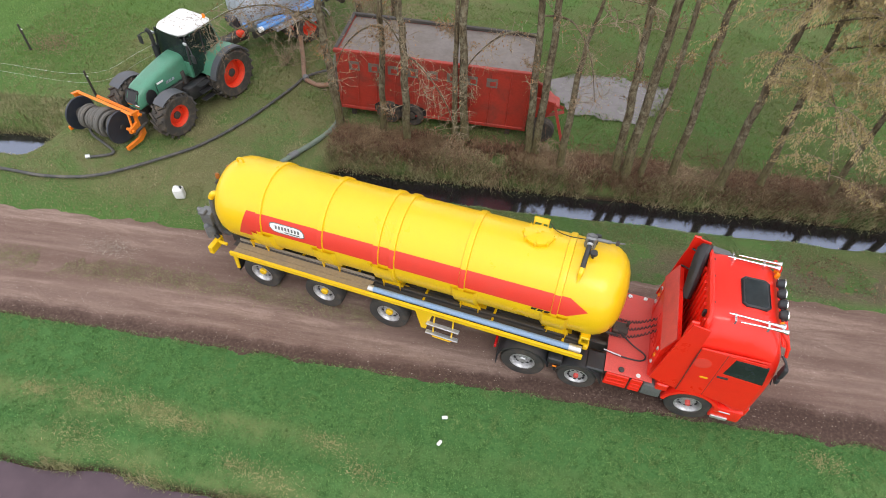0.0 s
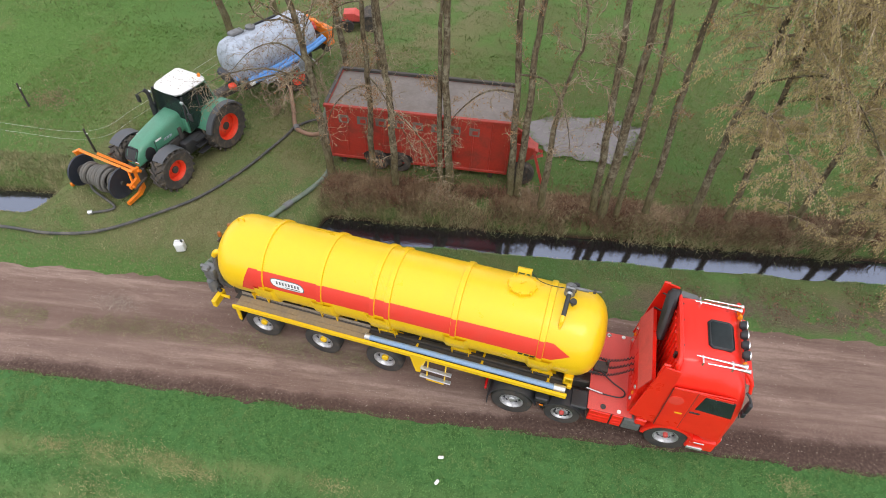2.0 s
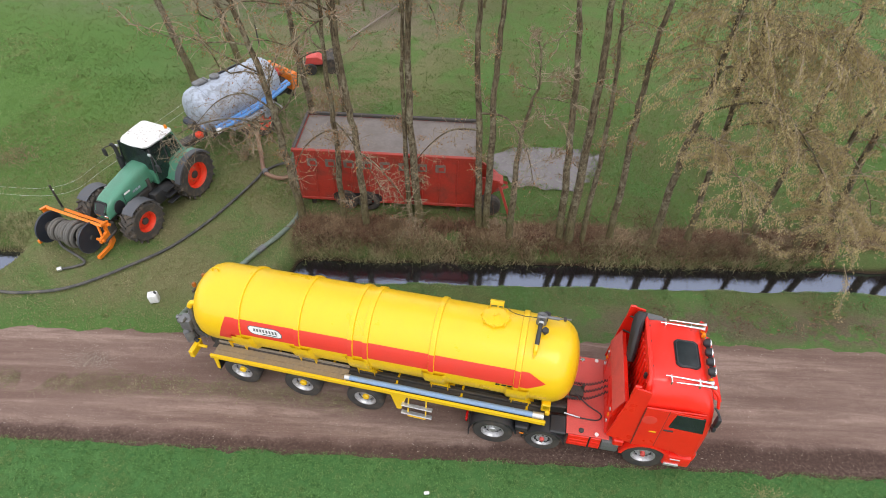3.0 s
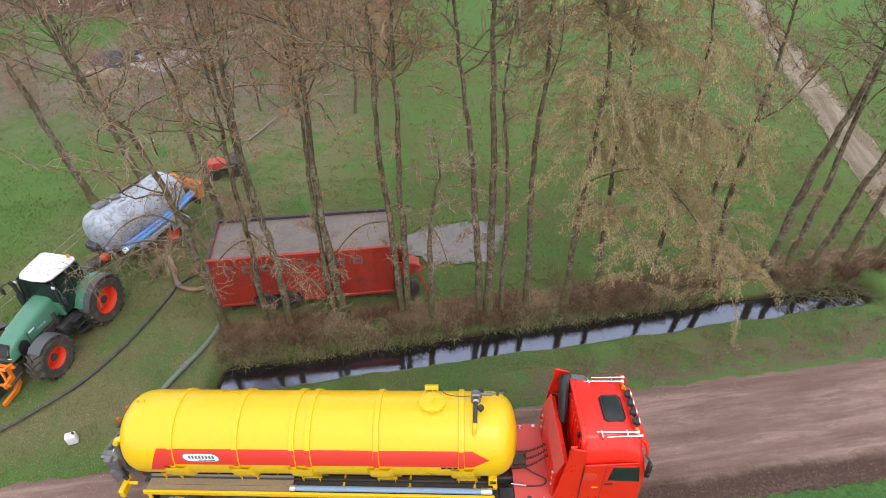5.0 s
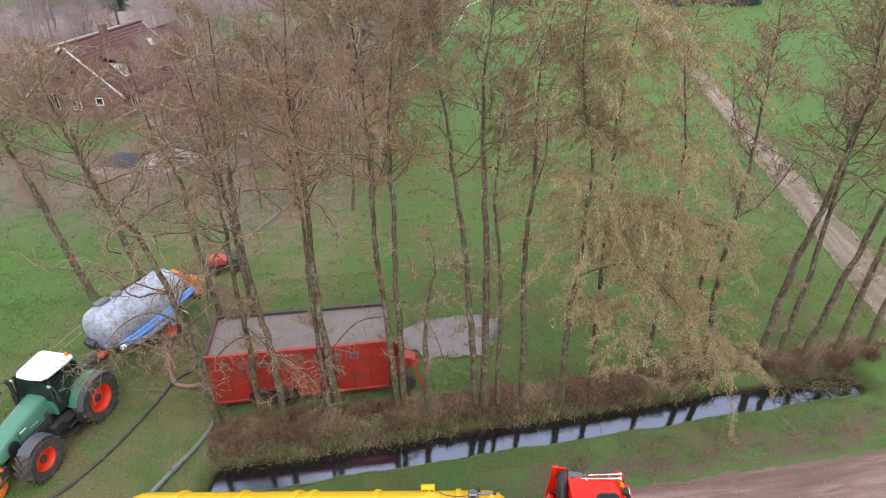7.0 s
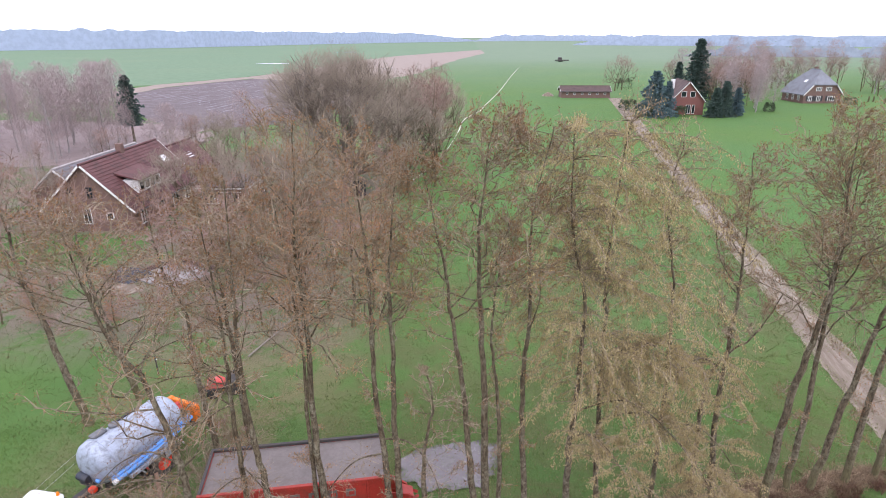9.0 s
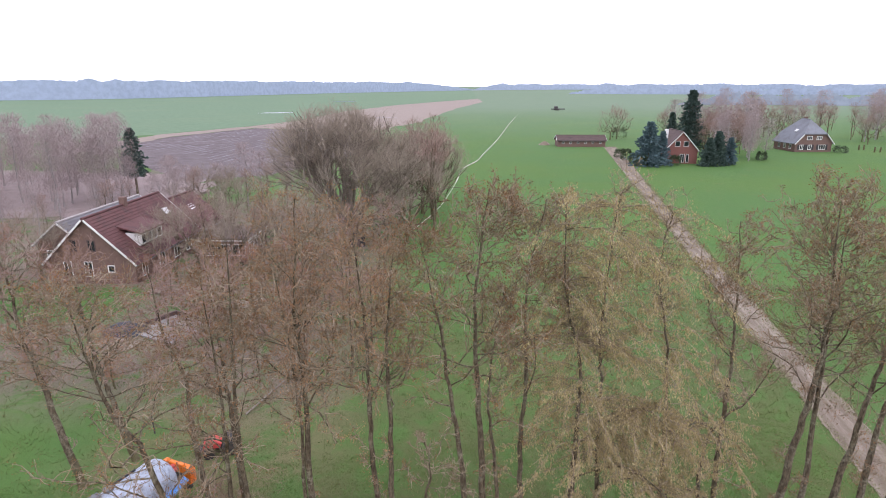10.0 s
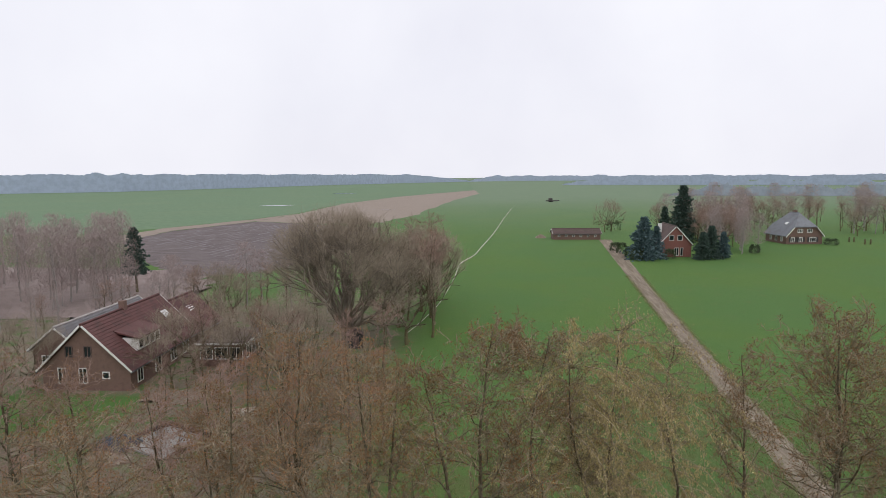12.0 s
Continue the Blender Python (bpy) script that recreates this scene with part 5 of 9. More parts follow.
# cab
part("cab_base", Shape().prism([(0.05, 1.30), (1.28, 1.20), (1.30, 1.78), (0.55, 1.86), (0.05, 1.86)], -0.62, 0.62, XZ, 0.03), GREEN_PAINT, tractor)
for side in (-1, 1):
    for a, b, c in (((1.30, 1.75), (1.20, 2.66), BLACK), ((0.60, 1.80), (0.58, 2.66), BLACK), ((-0.18, 1.85), (0.04, 2.66), GREEN_PAINT)):
        part("post", Shape().tube([(a[0], side * 0.70, a[1]), (b[0], side * 0.66, b[1])], 0.035, 8), c, tractor)
    part("window", Shape().prism([(0.64, 1.30), (1.26, 1.30), (1.20, 2.62), (0.62, 2.62)], -0.008, 0.008, Matrix.Translation((0, side * 0.70, 0)) @ XZ, 0.002), CAB_GLASS, tractor, "cab door glass")
    part("window", Shape().prism([(-0.14, 1.92), (0.56, 1.86), (0.55, 2.62), (0.04, 2.62)], -0.008, 0.008, Matrix.Translation((0, side * 0.70, 0)) @ XZ, 0.002), CAB_GLASS, tractor, "cab side glass")
    mir = part("mirror", Shape().box((1.50, side * 1.18, 2.2), (0.06, 0.18, 0.30), 0.03, seg=2), BLACK, tractor)
    part("arm", Shape().tube(bend([(1.22, side * 0.68, 2.5), (1.40, side * 1.02, 2.46), (1.50, side * 1.18, 2.36)]), 0.018, 8), BLACK, mir)
part("console", Shape().box((1.02, 0, 1.98), (0.22, 0.40, 0.55), 0.05).cyl((0.98, 0, 2.18), (0.86, 0, 2.30), 0.03, n=8).lathe([(0.17, -0.015), (0.19, 0), (0.17, 0.015), (0.15, 0), (0.17, -0.015)], 20, aim((0.84, 0, 2.31), (-0.5, 0, 0.85))).box((0.5, -0.42, 2.02), (0.6, 0.16, 0.3), 0.04), BLACK, tractor, "dark cab console and wheel")
part("windscreen", Shape().box((1.27, 0, 2.20), (0.012, 1.26, 0.82), 0.002), CAB_GLASS, tractor)
part("rear_window", Shape().box((-0.06, 0, 2.24), (0.012, 1.24, 0.76), 0.002), CAB_GLASS, tractor)
part("seat", Shape().box((0.45, 0, 1.98), (0.5, 0.5, 0.14), 0.05).box((0.22, 0, 2.26), (0.14, 0.48, 0.55), 0.05), BLACK, tractor)
roof = part("roof", Shape().prism([(0.02, -0.66), (0.5, -0.67), (1.12, -0.60), (1.28, -0.46), (1.33, 0.0), (1.28, 0.46), (1.12, 0.60), (0.5, 0.67), (0.02, 0.66), (-0.08, 0.54), (-0.08, -0.54)], 2.60, 2.83, None, 0.10), WHITE, tractor, "white cab roof strewn with twigs")
for k in range(60):
    x, y, a = random.uniform(0.05, 1.12), random.uniform(-0.5, 0.5), random.uniform(0, 180)
    l = random.uniform(0.015, 0.08)
    part("litter", Shape().box((0, 0, 0), (l, 0.012, 0.008), 0, Matrix.Translation((x, y, 2.838)) @ Matrix.Rotation(radians(a), 4, "Z")), TWIG, roof)
part("beacon", Shape().lathe([(0.055, 0), (0.055, 0.12), (0.03, 0.16), (0, 0.165)], 14, Matrix.Translation((0.08, 0.50, 2.80))), AMBER, tractor)
part("exhaust", Shape().tube(bend([(1.48, -0.58, 1.3), (1.48, -0.58, 2.4), (1.49, -0.60, 2.62), (1.54, -0.66, 2.74)]), 0.065, 12).cyl((1.48, -0.58, 1.5), (1.48, -0.58, 2.2), 0.10, n=14), BLACK, tractor, "black exhaust stack")
part("hydraulics", Shape().box((-0.55, 0, 0.95), (0.5, 0.7, 0.5), 0.05).cyl((-0.5, -0.42, 0.6), (-1.2, -0.42, 0.55), 0.05, n=10).cyl((-0.5, 0.42, 0.6), (-1.2, 0.42, 0.55), 0.05, n=10).box((-0.45, 0.0, 1.35), (0.35, 0.6, 0.3), 0.04), STEEL, tractor)
part("front_linkage", Shape().box((3.45, 0, 0.75), (0.35, 0.70, 0.40), 0.04).cyl((3.4, -0.35, 0.6), (3.95, -0.38, 0.5), 0.05, n=10).cyl((3.4, 0.35, 0.6), (3.95, 0.38, 0.5), 0.05, n=10), STEEL, tractor)

# ---- hose reel in front of the tractor ----
reel = thing("hose_reel", pose(-8.22, 2.45, 0, 0, 0, -3.7), "orange hose reel frame with dark discs and grey hose", "hose reel")
for x in (-0.86, 0.86):
    d = part("disc", Shape().lathe([(0.0, x - 0.02), (0.51, x - 0.02), (0.55, x - 0.035), (0.57, x), (0.55, x + 0.035), (0.51, x + 0.02), (0, x + 0.02)], 40, Matrix.Translation((0, 0, 0.62)) @ aim((0, 0, 0), (1, 0, 0))), DARK_BLUE, reel, "dark blue steel disc")
    part("hub", Shape().cyl((x - 0.07, 0, 0.62), (x + 0.07, 0, 0.62), 0.08, n=14), STEEL, d)
part("drum", Shape().cyl((-0.85, 0, 0.62), (0.85, 0, 0.62), 0.20, n=20), STEEL, reel)
coil = []
for i in range(560):
    t = i / 559
    a = t * 2 * math.pi * 17
    lay = math.floor(t * 2)
    x = -0.60 + 1.18 * (t * 2 % 1 if lay % 2 == 0 else 1 - t * 2 % 1) + 0.03 * math.sin(a * 0.37)
    r = 0.29 + 0.080 * lay + 0.05 * math.sin(x * 5) + 0.02 * math.sin(a * 0.21)
    coil.append((x, r * math.cos(a), 0.62 + r * math.sin(a)))
part("wound_hose", Shape().tube(coil, 0.062, 8), HOSE_GREY, reel, "grey flat hose wound on the drum")
fr = Shape().tube([(-1.08, 0.42, 1.10), (1.36, 0.20, 1.12)], 0.06, 4).tube([(-0.55, 0.62, 0.98), (1.44, 0.42, 1.00)], 0.065, 4)
part("frame", fr, ORANGE, reel, "orange square-tube frame")
for x, label in ((1.30, "orange end arm"), (-1.16, "orange end arm")):
    m = Matrix(((0, 0, 1, x), (1, 0, 0, 0), (0, 1, 0, 0), (0, 0, 0, 1)))
    part("end_arm", Shape().prism([(0.20, 1.16), (0.50, 1.10), (0.46, 0.95), (0.44, 0.25), (0.20, 0.10), (-0.42, 0.10), (-0.42, 0.22), (0.12, 0.24), (0.30, 0.36), (0.30, 0.55), (-0.10, 0.55), (-0.10, 0.70), (0.26, 0.78), (0.28, 1.0)], -0.05, 0.05, m), ORANGE, reel, label)
part("brace", Shape().tube([(0.75, 0.26, 1.12), (1.18, 0.18, 1.10), (1.30, 0.06, 0.66)], 0.04, 4).cyl((1.1, 0, 0.62), (1.42, 0, 0.62), 0.05, n=12), ORANGE, reel)
loose = thing("short_hose", pose(-8.4, 1.9, 0), "short black hose with a metal coupling on the grass", "hose")
part("hose_line", Shape().tube([Vector(p) - Vector((-8.4, 1.9, 0)) for p in bend([(-8.75, 2.35, 0.45), (-8.6, 2.2, 0.12), (-8.05, 2.02, 0.06), (-7.5, 1.82, 0.06), (-7.38, 1.66, 0.06), (-7.6, 1.46, 0.06), (-7.9, 1.28, 0.06)])], 0.045, 8), HOSE_BLACK, loose)
part("coupling", Shape().cyl((0.48, -0.61, 0.07), (0.38, -0.70, 0.07), 0.075, n=14), ALU, loose, "metal coupling")

# ---- slurry spreader behind the tractor ----
A, B = Vector((-6.78, 8.97, 1.72)), Vector((-5.43, 12.30, 1.72))
spread = thing("slurry_spreader", Matrix.Translation((A.x, A.y, 0)) @ Matrix.Rotation(math.atan2(B.y - A.y, B.x - A.x), 4, "Z"), "galvanised slurry tank trailer with blue hoses and orange rear", "slurry tanker")
LN = (B - A).length
SF = aim((0, 0, 1.72), (1, 0, 0))
r = 0.93
cap = [(0.0, -0.32), (0.35, -0.29), (0.62, -0.22), (0.80, -0.12), (0.90, 0.0), (r, 0.12)]
stank = part("tank", Shape().lathe(cap + [(r, LN * k / 8) for k in range(1, 8)] + [(q, LN - h) for q, h in cap[::-1]], 64, SF), TANK_GREY, spread, "dull galvanised tank", 50)
for l in (0.30, LN - 0.3):
    part("ring", Shape().lathe([(r, l - 0.05), (r + 0.03, l - 0.04), (r + 0.03, l + 0.04), (r, l + 0.05)], 64, SF), TANK_GREY, stank)
part("hatch", Shape().box((0.55, 0.25, 2.68), (0.5, 0.36, 0.16), 0.04).box((0.85, 0.25, 2.70), (0.10, 0.30, 0.12), 0.02).cyl((1.25, 0.18, 2.6), (1.25, 0.18, 2.74), 0.20, n=18), GREY, spread, "grey hatch and vent")
part("rail", Shape().box((1.9, 0.35, 2.62), (1.5, 0.06, 0.10), 0.01), BLACK, spread)
part("drawbar", Shape().box((-1.0, 0, 0.72), (2.0, 0.42, 0.30), 0.04).box((-1.75, 0, 0.66), (0.4, 0.24, 0.2), 0.03), STEEL, spread, "dark steel drawbar")
part("chassis", Shape().box((LN / 2, -0.45, 0.78), (LN, 0.12, 0.26), 0.02).box((LN / 2, 0.45, 0.78), (LN, 0.12, 0.26), 0.02), STEEL, spread)
part("front_box", Shape().box((-0.45, -0.35, 1.0), (0.28, 0.30, 0.24), 0.08, seg=3), RIM_RED, spread, "orange pump box")
part("pump", Shape().cyl((-0.35, -0.1, 1.32), (-0.35, 0.45, 1.32), 0.17, n=18).box((-0.3, 0.15, 1.12), (0.3, 0.5, 0.2), 0.03), DARK_BLUE, spread, "dark pump")
part("tap", Shape().cyl((-0.35, -0.55, 1.42), (-0.35, -0.72, 1.42), 0.07, n=12), BRIGHT_BLUE, spread)
S_TYRE = tyre_shape(0.62, 0.34, 0.52, 18, 0.04).mesh("wheel", RUBBER_MUD)
S_RIM = rim_shape(0.34, 0.14, 0.52).mesh("rim", RIM_RED)
for side in (-1, 1):
    m = Matrix.Translation((LN * 0.60, side * 1.02, 0.62)) @ (TO_SIDE if side > 0 else TO_SIDE @ Matrix.Rotation(math.pi, 4, "X"))
    w = placed("wheel", S_TYRE, spread, m, "wide muddy tyre")
    placed("rim", S_RIM, w, Matrix.Identity(4), "red rim")
part("axle", Shape().cyl((LN * 0.60, -0.95, 0.62), (LN * 0.60, 0.95, 0.62), 0.09, n=12), STEEL, spread)
tray = part("hose_tray", Shape().prism([(0.55, 1.05), (2.6, 1.16), (2.6, 1.26), (0.55, 1.21)], -0.22, 0.22, Matrix.Translation((0, -1.10, 0)) @ XZ, 0.01).prism([(2.2, 0.80), (2.75, 0.85), (2.75, 1.45), (2.2, 1.42)], -0.02, 0.02, Matrix.Translation((0, -1.30, 0)) @ XZ), TANK_GREY, spread, "galvanised hose tray")
for k, dz in enumerate((0.0, 0.13)):
    part("hose", Shape().tube(bend([(-0.02, -1.14 + 0.17 * k, 1.30 + dz * 0.4), (1.4, -1.16 + 0.17 * k, 1.34 + dz * 0.4), (2.7, -1.10 + 0.15 * k, 1.40 + dz * 0.4), (LN + 0.45, -0.98 + 0.14 * k, 1.56 + dz * 0.4)], 10), 0.085, 12), BRIGHT_BLUE, spread, "pale blue suction hose")
for k in range(14):
    x = 0.9 + 0.17 * k
    p = [(x, -0.95 + 0.03 * (k % 3), 1.05), (x + 0.08, -1.18 - 0.05 * (k % 2), 0.85 + 0.04 * (k % 4)), (x + 0.22, -1.08, 0.62 + 0.05 * (k % 3)), (x + 0.30, -0.85, 0.72)]
    part("pipe", Shape().tube(bend(p, 5), 0.022 + 0.008 * (k % 3), 7), (STEEL, ALU, RED_MATT, BLACK)[k % 4], spread, "tangled hydraulic pipe")
part("hose_end", Shape().cyl((-0.10, -1.14, 1.30), (0.06, -1.14, 1.30), 0.10, n=14), WHITE, spread)
part("side_valves", Shape().box((1.5, -0.78, 0.78), (0.8, 0.3, 0.34), 0.05).cyl((1.2, -0.9, 0.7), (1.2, -1.25, 0.62), 0.11, n=14).cyl((1.7, -0.85, 0.9), (1.7, -1.1, 0.5), 0.09, n=12).cyl((2.2, -0.9, 0.75), (2.5, -1.1, 0.7), 0.10, n=12), STEEL, spread, "tangled dark valves and pipes")
part("rear_frame", Shape().box((LN + 0.45, 0.62, 1.82), (1.05, 0.22, 0.22), 0.03).box((LN + 0.10, 0.30, 1.86), (0.20, 0.80, 0.20), 0.03).box((LN + 0.88, 0.18, 1.76), (0.20, 1.10, 0.26), 0.03), ORANGE, spread, "orange rear lift frame")
gr = part("rear_grid", Shape().box((LN + 0.96, -0.28, 1.36), (0.34, 0.95, 0.80), 0.03), ORANGE, spread, "orange louvred rear box")
for k in range(7):
    part("slat", Shape().box((LN + 1.15, -0.28, 1.04 + 0.105 * k), (0.06, 0.90, 0.045), 0.012), ORANGE, gr)
    part("slat", Shape().box((LN + 0.96, -0.775, 1.04 + 0.105 * k), (0.30, 0.05, 0.045), 0.012), ORANGE, gr)
part("rear_pipe", Shape().cyl((LN + 0.0, 0.30, 1.76), (LN + 0.80, 0.12, 1.72), 0.12, n=14).cyl((LN + 0.0, -0.05, 1.70), (LN + 0.75, -0.05, 1.64), 0.09, n=14), RED_MATT, spread, "faded red cross pipes")
part("rear_pump", Shape().box((LN + 0.55, 0.1, 1.1), (0.7, 0.9, 0.7), 0.06).cyl((LN + 0.9, -0.3, 0.75), (LN + 1.15, -0.3, 0.55), 0.16, n=14), STEEL, spread, "dark pump under the frame")

# ---- small red machine at the edge of the copse ----
red = thing("red_trailer", pose(-4.9, 16.6, 0, 0, 0, 20), "small red implement with black brushes on the grass", "implement")
part("body", Shape().prism([(-0.6, 0.42), (0.25, 0.40), (0.35, 0.62), (0.05, 0.84), (-0.5, 0.80)], -0.32, 0.32, XZ, 0.04), RED_MATT, red, "faded red steel body")
part("brush", Shape().cyl((0.75, -0.6, 0.42), (0.75, 0.6, 0.42), 0.40, n=20), RUBBER_MUD, red, "black bristle roll")
part("frame", Shape().box((0.0, 0, 0.34), (1.8, 0.5, 0.12), 0.02), STEEL, red)
for side in (-1, 1):
    part("wheel", Shape().cyl((-0.3, side * 0.45, 0.28), (-0.3, side * 0.62, 0.28), 0.28, n=20), RUBBER, red)

# ---- open slurry container ----
CX, CY, CW, CZ0, CZ1 = 6.50, 2.44, 0.06, 0.46, 2.58
tub = thing("slurry_container", pose(-1.46, 6.43, 0, 0, 0, 10.0), "red open-top slurry container with ribbed sides", "container")
part("front_wall", Shape().box((CX / 2, CW / 2, (CZ0 + CZ1) / 2), (CX, CW, CZ1 - CZ0), 0.008), CONTAINER_RED, tub, "worn red steel wall")
part("back_wall", Shape().box((CX / 2, CY - CW / 2, (CZ0 + CZ1) / 2), (CX, CW, CZ1 - CZ0), 0.008), CONTAINER_RED, tub)
for x in (CW / 2, CX - CW / 2):
    part("end_wall", Shape().box((x, CY / 2, (CZ0 + CZ1) / 2), (CW, CY - 2 * CW - 0.004, CZ1 - CZ0), 0.008), CONTAINER_RED, tub)
part("floor_plate", Shape().box((CX / 2, CY / 2, CZ0 + 0.04), (CX - 2 * CW - 0.006, CY - 2 * CW - 0.006, 0.06)), CONTAINER_RED, tub)
for k in range(11):
    part("rib", Shape().prism([(-0.035, 0), (0.035, 0), (0.02, -0.03), (-0.02, -0.03)], CZ0, CZ1 - 0.09, Matrix.Translation((0.06 + (CX - 0.12) * k / 10, 0.002, 0))), CONTAINER_RED, tub)
    part("rib", Shape().prism([(-0.035, 0), (-0.02, 0.03), (0.02, 0.03), (0.035, 0)], CZ0, CZ1 - 0.09, Matrix.Translation((0.06 + (CX - 0.12) * k / 10, CY - 0.002, 0))), CONTAINER_RED, tub)
part("top_rail", Shape().box((CX / 2, 0.0, CZ1 - 0.01), (CX + 0.1, 0.13, 0.12), 0.015), CONTAINER_RED, tub)
part("top_rail", Shape().box((CX / 2, CY, CZ1 - 0.01), (CX + 0.1, 0.13, 0.12), 0.015), STEEL, tub, "blackened top rail")
for x in (0.0, CX):
    part("top_rail", Shape().box((x, CY / 2, CZ1 - 0.01), (0.11, CY - 0.14, 0.115), 0.015), STEEL, tub)
part("sill", Shape().box((CX / 2, 0.03, CZ0 - 0.02), (CX, 0.12, 0.12), 0.015), CONTAINER_RED, tub)
tagged(part("slurry", Shape().box((CX / 2, CY / 2, 2.475), (CX - 2 * CW - 0.01, CY - 2 * CW - 0.01, 0.08)), SLURRY, tub), "grey-brown slurry nearly to the brim")
part("cross_tube", Shape().cyl((3.0, 0.35, 2.44), (3.35, CY - 0.15, 2.52), 0.03, n=10), GREY, tub, "bare metal cross tube")
for k in range(8):
    x = 0.62 + 0.655 * k
    part("sign_mark", Shape().box((x, -0.034, 2.10), (0.36, 0.010, 0.33), 0.004), LETTER, tub, "faded grey painted block")
    part("sign_mark", Shape().box((x + 0.03, -0.042, 2.08), (0.19, 0.008, 0.15), 0.003), CONTAINER_RED, tub, "worn red centre of the painted block")
for x in (1.75, 2.55):
    for y in (0.08, CY - 0.08):
        part("wheel", Shape().lathe([(0.20, -0.15), (0.38, -0.16), (0.44, -0.10), (0.45, 0.10), (0.38, 0.16), (0.20, 0.15), (0.18, 0.08), (0, 0.08)], 28, Matrix.Translation((x, y, 0.44)) @ TO_SIDE).cyl((x, y - 0.17, 0.44), (x, y + 0.17, 0.44), 0.12, n=14), RUBBER_MUD, tub, "dark muddy wheel")
# flat black plate stands in for the shaded wheel opening in the wall
part("mudguard", Shape().prism([(1.25, 0.462), (3.05, 0.462), (3.05, 0.70), (2.92, 0.80), (1.38, 0.80), (1.25, 0.70)], 0.034, 0.040, XZ), BLACK_PAINT, tub, "black plate for the shade in the wheel opening")
part("axle_frame", Shape().box((2.35, CY / 2, 0.42), (1.9, 1.0, 0.18), 0.03), STEEL, tub)
part("leg", Shape().box((0.4, 0.25, 0.2), (0.16, 0.16, 0.42), 0.02), STEEL, tub)
part("leg", Shape().box((5.9, 0.25, 0.2), (0.16, 0.16, 0.42), 0.02), STEEL, tub)
part("leg", Shape().box((5.9, CY - 0.25, 0.2), (0.16, 0.16, 0.42), 0.02), STEEL, tub)
head = part("tow_frame", Shape().tube([(6.55, 0.4, 0.6), (7.75, 1.05, 0.62)], 0.08, 4).tube([(6.55, 1.95, 0.6), (7.75, 1.25, 0.62)], 0.08, 4).prism([(6.52, 0.55), (7.20, 0.55), (7.35, 1.15), (6.95, 1.5), (6.52, 1.75)], -0.05, 0.05, Matrix.Translation((0, 1.15, 0)) @ XZ), CONTAINER_RED, tub, "red towing frame")
part("head_plate", Shape().box((0, 0, 0), (0.62, 0.55, 0.10), 0.02, Matrix.Translation((7.22, 0.55, 1.40)) @ Matrix.Rotation(radians(25), 4, "Y")).box((0, 0, -0.14), (0.14, 0.44, 0.26), 0.03, Matrix.Translation((7.32, 0.50, 1.40))), CONTAINER_RED, tub, "red hinged head plate")
part("side_bracket", Shape().prism([(6.54, 0.60), (7.0, 0.60), (7.42, 1.32), (7.30, 1.46), (6.54, 1.62)], -0.03, 0.03, Matrix.Translation((0, 0.30, 0)) @ XZ, 0.01), CONTAINER_RED, tub, "red side bracket of the towing frame")
part("prop", Shape().tube([(7.32, 0.36, 1.42), (7.85, -0.16, 0.08)], 0.065, 4).box((7.86, -0.17, 0.06), (0.22, 0.22, 0.05), 0.01), CONTAINER_RED, tub, "red folding prop")
part("front_wheel", Shape().lathe([(0.0, -0.10), (0.20, -0.10), (0.22, -0.15), (0.40, -0.15), (0.46, -0.09), (0.46, 0.09), (0.40, 0.15), (0.22, 0.15), (0, 0.12)], 28, Matrix.Translation((7.02, 0.10, 0.46)) @ TO_SIDE), RUBBER_MUD, tub, "dark muddy wheel")
for k in range(5):
    part("hazard_board", Shape().box((6.62, 0.06, 1.55 + 0.17 * k), (0.03, 0.22, 0.165), 0.004), CONTAINER_RED if k % 2 else WHITE, tub)

# ---- hoses on the grass, canister and crumbs ----
def laid_hose(name, pts, r, mat, label, ends=()):
    o = Vector((*pts[0][:2], 0))
    h = thing(name, Matrix.Translation(o), label, "hose")
    part("hose_line", Shape().tube([p - o for p in bend(pts, 8)], r, 10), mat, h)
    for p, q in ends:
        part("coupling", Shape().cyl(Vector(p) - o, Vector(q) - o, r * 1.35, n=14), GREY, h, "metal coupling")
    return h


laid_hose("black_hose", [(-30, -5.2, 0.08), (-20, -2.6, 0.08), (-14, -0.9, 0.08), (-10.07, -0.22, 0.08), (-8.4, 0.05, 0.08), (-7.0, 0.7, 0.08), (-5.64, 2.2, 0.08), (-4.9, 3.3, 0.08), (-4.3, 5.0, 0.08), (-3.85, 7.2, 0.08), (-3.75, 7.9, 0.1), (-3.2, 8.6, 0.12), (-2.2, 8.9, 0.25)],
          0.050, HOSE_BLACK, "long black rubber hose lying across the grass")
laid_hose("brown_hose", [(-5.25, 10.35, 0.75), (-4.95, 9.9, 0.35), (-4.4, 9.0, 0.10), (-3.9, 8.15, 0.09), (-3.6, 7.8, 0.09), (-2.9, 7.65, 0.12), (-2.2, 7.6, 0.5), (-1.5, 7.5, 0.95)],
          0.085, HOSE_BROWN, "brown suction hose between spreader and container", [((-3.75, 7.98, 0.09), (-3.6, 7.8, 0.09))])
